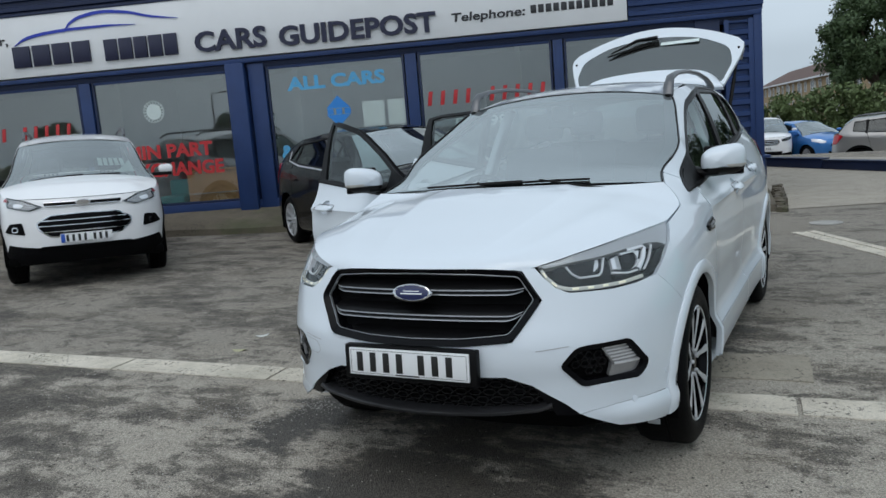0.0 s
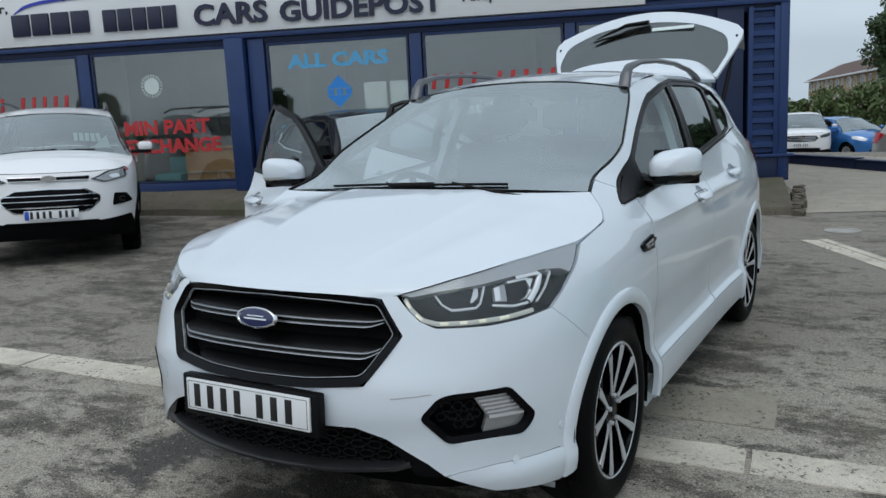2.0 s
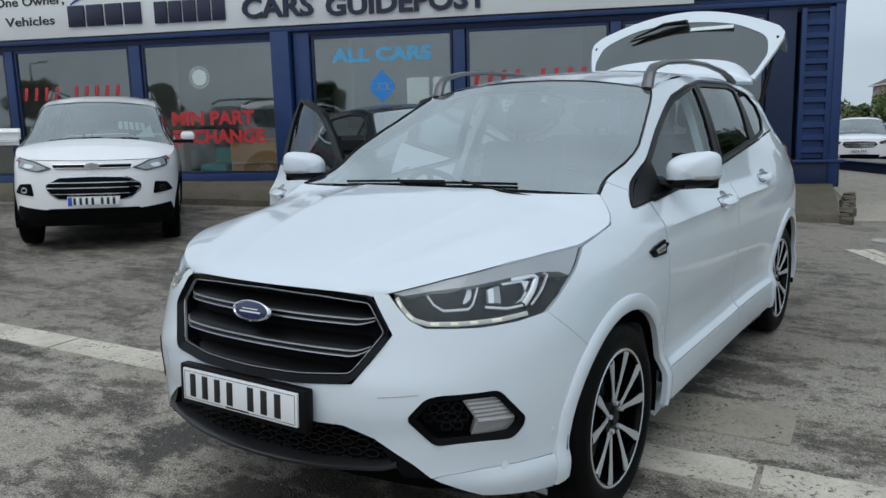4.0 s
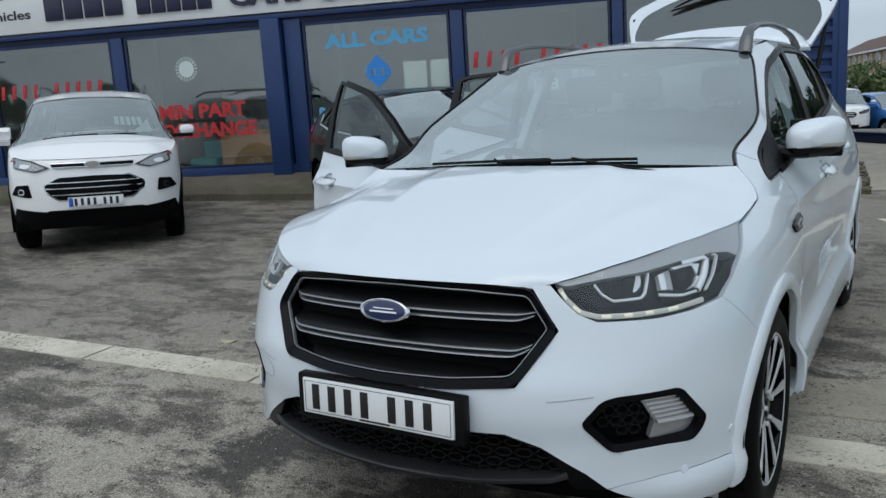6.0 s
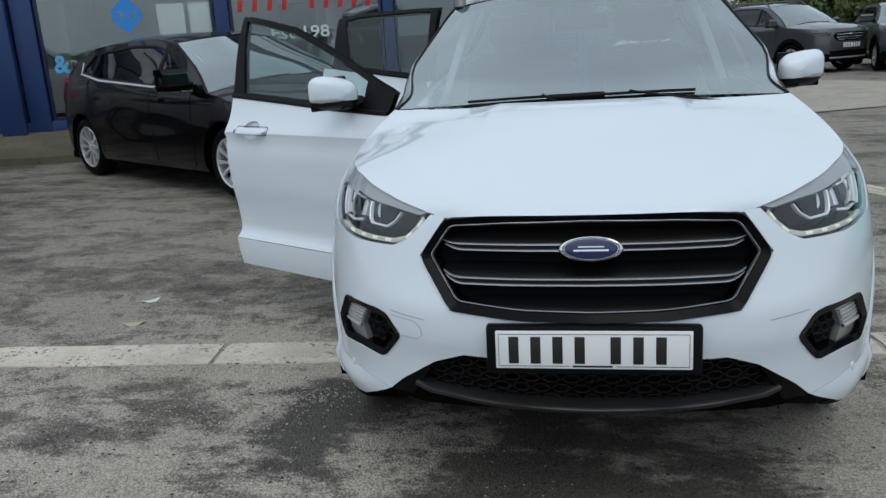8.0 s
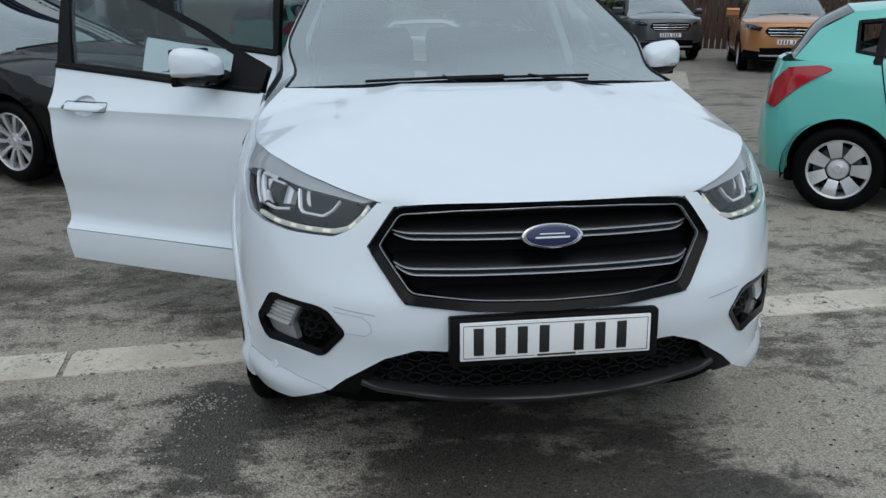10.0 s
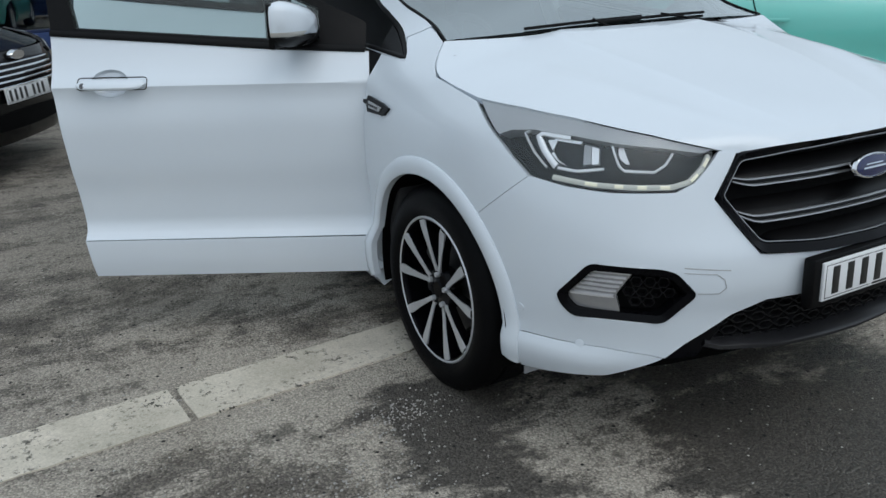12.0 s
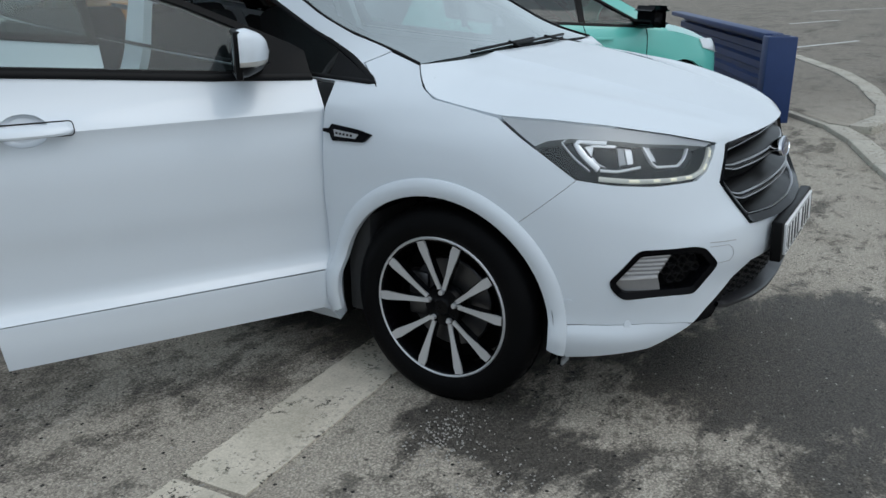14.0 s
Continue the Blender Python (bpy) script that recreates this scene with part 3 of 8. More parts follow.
cuts = [-5.2, -3.9, -2.75, -1.35, -0.72, 0.62, 1.84, 2.95, 4.1, 4.75, 5.9, 7.0, 8.2]
for k in range(len(cuts) - 1):
    o = -0.02 if k < 4 else 0.0
    lo, hi = -0.118 + o, 0.118 + o
    if k < 3:
        lo, hi = -0.02, 0.25
    bm = bmesh.new()
    slab_mesh(bm, [strip_point(cuts[k] + 0.014, lo), strip_point(cuts[k + 1] - 0.010, lo), strip_point(cuts[k + 1] - 0.016, hi), strip_point(cuts[k] + 0.008, hi)], 0.006, seed=k * 3.7, n=60)
    part("slab", bm, KERBSTONE, strip_root)
bm = bmesh.new()
slab_mesh(bm, [(0.66, 0.85), (1.27, 0.90), (1.22, 1.36), (0.60, 1.27)], 0.006, seed=5, n=40)
thing("inset_slab", bm, PATCHSTONE, "weathered square concrete slab let into the asphalt", "slab", kind="structure")
gully = root("drain_channel", pose(0, 0, 0), "pale concrete drainage channel across the yard", "drain", kind="structure")
for k in range(5):
    a, b = np.array((0.88, 6.05)), np.array((3.6, 1.6))
    d = (b - a) / np.linalg.norm(b - a)
    q = np.array((-d[1], d[0]))
    s0, s1 = a + d * (k * 1.02), a + d * (k * 1.02 + 1.0)
    for lo, hi, hh in ((-0.13, -0.045, 0.008), (0.045, 0.13, 0.008), (-0.04, 0.04, 0.003)):
        bm = bmesh.new()
        slab_mesh(bm, [s0 + q * lo, s1 + q * lo, s1 + q * hi, s0 + q * hi], hh, seed=k)
        part("slab", bm, KERBSTONE, gully)
bm = bmesh.new()
lathe(bm, [(0.0, 0.010), (0.12, 0.010), (0.125, 0.005), (0.14, 0.005), (0.145, 0.012), (0.18, 0.012), (0.182, -0.04)], 32, "z", (1.08, 6.72, gz(1.08)))
thing("manhole_cover", bm, IRON, "round pale cast-iron cover set in asphalt", "manhole cover", kind="structure")

# ---------- showroom ----------
FA = radians(21.66)
FO = Vector((0.0, 9.693, 0.0))
FACADE = Matrix.Translation(FO) @ Matrix.Rotation(FA, 4, "Z")


def ridged_blue(name, colour, rough=0.45):
    return plain(name, colour, rough, vary=0.22, scale=1.6, bumps=0.05, spec=0.4)


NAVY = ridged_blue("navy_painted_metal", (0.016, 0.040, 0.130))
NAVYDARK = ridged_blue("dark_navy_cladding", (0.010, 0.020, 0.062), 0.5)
SIGNWHITE = plain("white_sign_board", (0.78, 0.79, 0.80), 0.4, vary=0.05, scale=0.8)
LETTERS = plain("dark_navy_letters", (0.012, 0.014, 0.045), 0.35, vary=0.1)
SWOOSH = plain("bright_blue_sign_shape", (0.02, 0.045, 0.42), 0.35, vary=0.05)
SIGNGREY = plain("grey_sign_letters", (0.03, 0.03, 0.035), 0.4, vary=0.1)
VINYLRED = plain("red_window_vinyl", (0.52, 0.03, 0.035), 0.5, vary=0.05)
VINYLBLUE = plain("pale_blue_window_vinyl", (0.10, 0.40, 0.68), 0.5, vary=0.05)
VINYLDEEP = plain("bright_blue_window_vinyl", (0.03, 0.25, 0.70), 0.5, vary=0.05)
VINYLWHITE = plain("pale_window_vinyl", (0.62, 0.70, 0.68), 0.5, vary=0.05)
PLASTER = plain("grey_plaster", (0.62, 0.62, 0.60), 0.9, vary=0.1, scale=1.5)
OFFICEFLOOR = plain("office_carpet", (0.10, 0.10, 0.11), 0.95, vary=0.2)
PINE = plain("light_wood_veneer", (0.58, 0.37, 0.19), 0.5, vary=0.18, scale=3)
TEALSEAT = plain("teal_fabric", (0.07, 0.30, 0.32), 0.85, vary=0.15)

building = root("showroom", FACADE, "single-storey car showroom with navy metal frame and shop windows", "building", kind="structure")


def fbox(name, mat, parent, u0, u1, n0, n1, z0, z1, bev=0.006, label=""):
    """A block on the facade: u along it, n out towards the yard, z up."""
    bm = bmesh.new()
    box(bm, u0, u1, -n1, -n0, z0, z1, bev)
    return part(name, bm, mat, parent, label)


U0, U1 = -16.0, 0.1
fbox("base_rail", NAVY, building, U0, U1, -0.10, 0.05, 0.30, 0.53)
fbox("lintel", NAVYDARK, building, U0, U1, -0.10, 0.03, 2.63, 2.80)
fbox("lintel_lip", NAVY, building, U0, U1, 0.03, 0.10, 2.72, 2.79)
for a, b in ((-13.10, -12.95), (-10.72, -10.52), (-5.28, -5.10), (-2.98, -2.83)):
    fbox("mullion", NAVY, building, a, b, -0.09, 0.045, 0.53, 2.63)
fbox("pillar", NAVY, building, -8.16, -7.86, -0.10, 0.16, 0.02, 2.72)
fbox("pillar", NAVY, building, -7.82, -7.56, -0.10, 0.06, 0.05, 2.70)
fbox("pillar", NAVYDARK, building, -0.86, -0.50, -0.10, 0.05, 0.20, 2.75)
# window bays: frame, pane, sill
BAYS = ((-15.3, -13.12), (-12.93, -10.74), (-10.50, -8.18), (-7.54, -5.30), (-5.08, -3.00), (-2.81, -0.88))
for k, (a, b) in enumerate(BAYS):
    win = new(f"window_{k + 1}")
    win.matrix_world = FACADE
    tagged(win, "large fixed shop window in a slim navy frame", "window", kind="structure")
    for q in ((a, a + 0.035, 0.53, 2.63), (b - 0.035, b, 0.53, 2.63), (a + 0.037, b - 0.037, 0.53, 0.57), (a + 0.037, b - 0.037, 2.59, 2.63)):
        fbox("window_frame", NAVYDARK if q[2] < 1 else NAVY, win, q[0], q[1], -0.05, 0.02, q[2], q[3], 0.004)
    pane = fbox("pane", SHOPGLASS, win, a + 0.036, b - 0.036, -0.012, -0.006, 0.571, 2.589, 0)
    pane.visible_shadow = False
# horizontally ribbed cladding: round the sign and on the end pier
def ribbed(name, u0, u1, z0, z1, n, pitch, parent, mat, depth=0.045):
    bm = bmesh.new()
    prof = []
    z = z0
    while z < z1 - 1e-6:
        for dz, dn in ((0.0, 0.0), (0.35, 0.0), (0.45, depth), (0.85, depth), (0.95, 0.0)):
            prof.append((n + dn, min(z1, z + dz * pitch)))
        z += pitch
    prof.append((n, z1))
    cols = [[bm.verts.new((u, -dn, zz)) for dn, zz in prof] for u in (u0, u1)]
    for i in range(len(prof) - 1):
        bm.faces.new((cols[0][i], cols[1][i], cols[1][i + 1], cols[0][i + 1]))
    back = [bm.verts.new((u, -n + 0.08, zz)) for u, zz in ((u0, z0), (u1, z0), (u1, z1), (u0, z1))]
    for c, s in ((cols[0], 0), (cols[1], 1)):
        bm.faces.new(c + ([back[3], back[0]] if s == 0 else [back[2], back[1]]))
    return part(name, bm, mat, parent, sharp=25)


ribbed("cladding", -1.83, U1 + 0.02, 2.80, 4.25, 0.06, 0.145, building, NAVY)
ribbed("cladding", U0, -1.835, 3.80, 4.25, 0.04, 0.16, building, NAVYDARK)
ribbed("cladding", -0.375, -0.095, 0.66, 2.66, 0.03, 0.172, building, NAVY, 0.05)
fbox("cladding_edge", NAVY, building, -0.44, -0.375, -0.02, 0.082, 0.64, 2.68, 0.004)
fbox("cladding_edge", NAVY, building, -0.095, -0.02, -0.02, 0.082, 0.64, 2.68, 0.004)
fbox("pier_edge", NAVY, building, -0.02, U1, -0.30, 0.09, 0.28, 2.80)
fbox("pier_foot", NAVYDARK, building, -0.50, U1 + 0.03, -0.30, 0.07, 0.26, 0.60)
fbox("pier_ledge", NAVY, building, -0.50, U1 + 0.08, -0.30, 0.12, 0.60, 0.64)
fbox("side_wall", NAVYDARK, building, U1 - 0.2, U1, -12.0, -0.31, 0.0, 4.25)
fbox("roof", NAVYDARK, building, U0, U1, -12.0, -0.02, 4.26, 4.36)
fbox("end_wall", PLASTER, building, U0 - 0.2, U0 - 0.01, -12.0, 0.0, 0.0, 4.25)
# inside the showroom
fbox("office_floor", OFFICEFLOOR, building, U0, U1 - 0.21, -11.9, -0.12, 0.26, 0.30, 0)
fbox("office_back_wall", PLASTER, building, U0, U1 - 0.21, -5.2, -5.0, 0.30, 4.2, 0)
fbox("office_ceiling", PLASTER, building, U0, U1 - 0.21, -4.99, -0.12, 2.95, 3.0, 0)
for u in (-11.4, -7.8, -3.6):
    fbox("partition", PLASTER, building, u, u + 0.1, -4.98, -2.4, 0.30, 2.94, 0)
# facade sign
sign = root("facade_sign", FACADE, "long white sign board with dark navy lettering above the shop windows", "sign")
fbox("board", SIGNWHITE, sign, U0, -1.85, 0.02, 0.12, 2.81, 3.78, 0.008)
fbox("board_edge", NAVYDARK, sign, U0, -1.85, 0.02, 0.135, 3.78, 3.82, 0.004)


def letters(word, size, u0, u1, z, mat, parent, n=0.12, depth=0.04, bold=0.012, slant=0.0, name="letter"):
    bm = text_mesh(word, size, depth, bold, u1 - u0)
    for v in bm.verts:
        v.co = Vector((v.co.x + u0 + slant * v.co.z, v.co.y - n - depth / 2 - 0.001, v.co.z + z))
    return pieces(name, bm, mat, parent, sharp=30)


def bars(count, size, u0, u1, z, mat, parent, n=0.12, depth=0.04, gapped=0.14, lean=0.0, name="bar"):
    """Plain upright bars in place of a name."""
    w = (u1 - u0) / count
    bm = bmesh.new()
    for k in range(count):
        a = u0 + k * w
        vs = box(bm, a, a + w * (1 - gapped), -n - depth, -n - 0.001, z, z + size, 0.004)
        for v in vs:
            v.co.x += lean * (v.co.z - z)
    return pieces(name, bm, mat, parent)


bars(4, 0.335, -11.70, -10.32, 2.965, LETTERS, sign)
bars(5, 0.335, -10.12, -8.86, 2.945, LETTERS, sign)
letters("CARS", 0.30, -8.60, -7.42, 2.95, LETTERS, sign)
letters("GUIDEPOST", 0.285, -7.22, -4.73, 2.925, LETTERS, sign)
letters("Telephone:", 0.125, -4.50, -3.37, 3.03, SIGNGREY, sign, depth=0.01, bold=0.004, slant=0.12)
bars(11, 0.12, -3.28, -2.02, 3.045, SIGNGREY, sign, depth=0.008, gapped=0.25)
bars(9, 0.09, -3.2, -2.2, 3.42, SIGNGREY, sign, depth=0.008, gapped=0.25)
letters("One Owner,", 0.14, -13.10, -11.77, 3.35, SIGNGREY, sign, depth=0.008, bold=0.003)
letters("Vehicles", 0.14, -12.93, -11.98, 3.03, SIGNGREY, sign, depth=0.008, bold=0.003)
for nm, keys in (("swoosh", ((-11.66, 3.32, 0.01), (-11.45, 3.42, 0.045), (-11.1, 3.475, 0.05), (-10.6, 3.50, 0.045), (-10.1, 3.50, 0.035), (-9.55, 3.475, 0.004))),
                 ("swoosh", ((-10.78, 3.46, 0.012), (-10.68, 3.58, 0.04), (-10.45, 3.68, 0.05), (-10.1, 3.72, 0.05), (-9.7, 3.68, 0.045), (-9.3, 3.58, 0.035), (-9.0, 3.53, 0.02), (-8.84, 3.51, 0.004)))):
    bm = bmesh.new()
    us = np.linspace(keys[0][0], keys[-1][0], 40)
    zz, ww = pchip([(k[0], k[1]) for k in keys], us), pchip([(k[0], k[2]) for k in keys], us)
    lo = [[bm.verts.new((u, -d, z - w / 2)) for u, z, w in zip(us, zz, ww)] for d in (0.121, 0.135)]
    hi = [[bm.verts.new((u, -d, z + w / 2)) for u, z, w in zip(us, zz, ww)] for d in (0.121, 0.135)]
    for i in range(39):
        bm.faces.new((lo[1][i], lo[1][i + 1], hi[1][i + 1], hi[1][i]))
        bm.faces.new((hi[0][i], hi[1][i], hi[1][i + 1], hi[0][i + 1]))
        bm.faces.new((lo[1][i], lo[0][i], lo[0][i + 1], lo[1][i + 1]))
    part(nm, bm, SWOOSH, sign)
# vinyl on the panes
vinyl = root("window_lettering", FACADE, "cut vinyl lettering and shapes stuck on the shop panes", "lettering")
VN = -0.005
letters("ALL CARS", 0.195, -7.22, -5.62, 2.235, VINYLBLUE, vinyl, VN, 0.002, 0.012)
letters("MIN PART", 0.21, -10.05, -8.58, 1.33, VINYLRED, vinyl, VN, 0.002, 0.012)
letters("EXCHANGE", 0.21, -10.05, -8.42, 1.03, VINYLRED, vinyl, VN, 0.002, 0.012)
letters("&", 0.22, -7.42, -7.22, 1.15, VINYLBLUE, vinyl, VN, 0.002, 0.01)
letters("Est 198", 0.16, -4.55, -3.75, 1.42, VINYLWHITE, vinyl, VN, 0.002, 0.002)
for u0 in (-12.85, -5.0):
    bars(4, 0.22, u0 + 0.02, u0 + 0.82, 1.80, VINYLRED, vinyl, VN, 0.002, 0.68, 0.15)
    bars(5, 0.22, u0 + 1.0, u0 + 1.98, 1.80, VINYLRED, vinyl, VN, 0.002, 0.68, 0.15)
bm = bmesh.new()
for pts in (((-6.42, 2.09), (-6.62, 1.89), (-6.22, 1.89)), ((-6.42, 1.60), (-6.22, 1.79), (-6.62, 1.79))):
    vs = [bm.verts.new((u, 0.0035, z)) for u, z in pts]
    bm.faces.new(vs)
part("diamond", bm, VINYLDEEP, vinyl)
bm = bmesh.new()
for k in range(3):
    box(bm, -6.60 + k * 0.14, -6.50 + k * 0.14, 0.002, 0.004, 1.795, 1.885)
part("diamond_bar", bm, VINYLDEEP, vinyl)
bm = bmesh.new()
disc = [bm.verts.new((-9.50 + 0.125 * math.cos(a), 0.0035, 2.085 + 0.125 * math.sin(a))) for a in np.linspace(0, 2 * math.pi, 28, endpoint=False)]
bm.faces.new(disc)
for k in range(20):
    a = 2 * math.pi * k / 20
    m = Matrix.Translation((-9.50, 0, 2.085)) @ Matrix.Rotation(-a, 4, "Y")
    box(bm, 0.12, 0.172, 0.002, 0.004, -0.007, 0.007, 0, m)
    box(bm, 0.162, 0.182, 0.002, 0.004, -0.016, 0.016, 0, m)
part("spiked_disc", bm, VINYLWHITE, vinyl)
for u0, u1 in ((-6.03, -5.68), (-5.62, -5.35)):
    bm = bmesh.new()
    box(bm, u0, u1, 0.020, 0.022, 1.57, 1.96, 0)
    sheet = thing("paper_notice", bm, VINYLWHITE, "white paper notice taped inside the shop window", "notice", "paper notices")
    sheet.matrix_world = FACADE
# office furniture
desk = root("reception_desk", FACADE, "light wood reception desk behind the shop window", "desk")
fbox("front_panel", PINE, desk, -9.28, -7.9, -0.50, -0.46, 0.30, 1.03)
fbox("desk_top", PINE, desk, -9.31, -7.88, -1.2, -0.43, 1.04, 1.07)
fbox("front_rail", PLASTER, desk, -9.27, -7.91, -0.458, -0.44, 0.66, 0.68, 0.002)
sofa = root("tub_chair", FACADE, "teal fabric tub chair beside a wooden desk", "chair")
fbox("seat", TEALSEAT, sofa, -9.86, -9.36, -0.95, -0.42, 0.34, 0.66, 0.05)
fbox("backrest", TEALSEAT, sofa, -9.86, -9.36, -1.12, -0.97, 0.34, 0.92, 0.05)
for k, u in enumerate((-9.75, -6.0, -4.3, -2.0)):
    bm = bmesh.new()
    box(bm, u, u + 0.7, 4.95, 4.985, 1.5, 2.1, 0.01)
    nb = thing("notice_board", bm, VINYLWHITE if k % 2 else SEATCLOTH, "framed notice board hung on a grey office wall", "notice board", "notice boards")
    nb.matrix_world = FACADE
# sloping apron in front of the facade
bm = bmesh.new()


def apron_point(u, v):
    x0, y0 = -13.0 + u * 13.45, 4.36 + u * 3.50
    base = FACADE @ Vector((-14.6 + u * 14.66, -0.03, 0.0))
    x, y = x0 + (base.x - x0) * v, y0 + (base.y - y0) * v
    k = 0.02 * noise.noise((x * 2.0, y * 2.0, 0.5))
    return (x, y + (k if v < 0.05 else 0), gz(x) - 0.02 + (0.10 + k if v > 0.02 else 0.0) + 0.24 * v ** 0.8 if v > 0.02 else gz(x) - 0.02)


vs = []
for i in range(61):
    vs.append([bm.verts.new(apron_point(i / 60, v)) for v in (0.0, 0.03, 0.2, 0.45, 0.7, 1.0)])
for i in range(60):
    for j in range(5):
        bm.faces.new((vs[i][j], vs[i + 1][j], vs[i + 1][j + 1], vs[i][j + 1]))
thing("pavement_apron", bm, APRON, "mossy brown concrete bank along the showroom base", "pavement", kind="structure")
# broken kerb along the end of the apron
kerb = root("broken_kerb", pose(0, 0, 0), "row of broken mossy kerb stones beside a concrete drive", "kerb", kind="structure")
rng = random.Random(4)
for k in range(9):
    t = k / 8
    x, y = 0.50 - 0.22 * t, 7.88 + 1.75 * t
    bm = bmesh.new()
    vs = box(bm, -0.07, 0.07, -0.11, 0.10, -0.10, 0.08 + 0.10 * t, 0.02)
    for v in vs:
        v.co += Vector((rng.uniform(-1, 1), rng.uniform(-1, 1), rng.uniform(-1, 1))) * 0.018
    st = part("stone", bm, APRON, kerb)
    st.matrix_world = pose(x + rng.uniform(-0.02, 0.02), y, gz(x), 0, 0, rng.uniform(-12, 12))
# concrete drive beyond the yard
bm = bmesh.new()
q = [bm.verts.new((x, y, gz(x) + 0.006)) for x, y in ((0.45, 8.02), (5.3, 10.2), (6.6, 13.4), (4.0, 16.3), (0.8, 18.2), (-1.6, 19.6), (-0.5, 13.0), (0.3, 9.75))]
bm.faces.new(q)
bmesh.ops.triangulate(bm, faces=bm.faces[:])
thing("drive", bm, DRIVE, "tan concrete drive running past the showroom", "drive", kind="structure")


# ---------- car bodies ----------
class Shell:
    """The skin of a car below its windows: a plan outline (half, front centre to rear centre) swept up in z,
    drawn in or out by side profiles that change along the outline. The car faces -y, its front axle is at y = 0."""

    def __init__(self, plan, profiles):
        p = np.array(plan, float)
        s = np.r_[0, np.cumsum(np.linalg.norm(np.diff(p, axis=0), axis=1))]
        self.fx, self.dx = spline(s, p[:, 0])
        self.fy, self.dy = spline(s, p[:, 1])
        self.length = float(s[-1])
        self.grid_s = np.linspace(0, self.length, 1200)
        self.grid_x = np.array([self.fx(v) for v in self.grid_s])
        self.grid_y = np.array([self.fy(v) for v in self.grid_s])
        self.front = int(np.argmax(self.grid_x > 0.985 * self.grid_x.max()))
        self.zs = np.linspace(0.05, 1.6, 156)
        keys = [(self.sy(y) if kind == "y" else self.sx(y), pchip(prof, self.zs)) for kind, y, prof in profiles]
        keys.sort(key=lambda k: k[0])
        ks = [k[0] for k in keys]
        table = np.array([k[1] for k in keys])
        self.table = np.stack([pchip(list(zip(ks, table[:, j])), self.grid_s) for j in range(len(self.zs))], 1)

    def sx(self, x):
        """Outline place of a point of the front, by its x."""
        return float(np.interp(abs(x), self.grid_x[: self.front], self.grid_s[: self.front])) * (1 if x >= 0 else -1)

    def sy(self, y):
        """Outline place of a point of the flank, by its y."""
        return float(np.interp(y, self.grid_y, self.grid_s))

    def off(self, s, z):
        i = min(max(s / self.length * 1199, 0), 1198.999)
        j = min(max((z - 0.05) / 1.55 * 155, 0), 154.999)
        i0, j0 = int(i), int(j)
        a, b = i - i0, j - j0
        t = self.table
        return t[i0, j0] * (1 - a) * (1 - b) + t[i0 + 1, j0] * a * (1 - b) + t[i0, j0 + 1] * (1 - a) * b + t[i0 + 1, j0 + 1] * a * b

    def at(self, s, z, lift=0.0):
        a = abs(s)
        dx, dy = self.dx(a), self.dy(a)
        ln = math.hypot(dx, dy)
        d = self.off(a, z) + lift
        x, y = self.fx(a) + dy / ln * d, self.fy(a) - dx / ln * d
        return Vector((x if s >= 0 else -x, y, z))

    def lifted(self, lift):
        return lambda s, z: self.at(s, z, lift)


def circle(cx, cy, r, a0, a1, n):
    return [(cx + r * math.cos(a), cy + r * math.sin(a)) for a in np.linspace(radians(a0), radians(a1), n)]


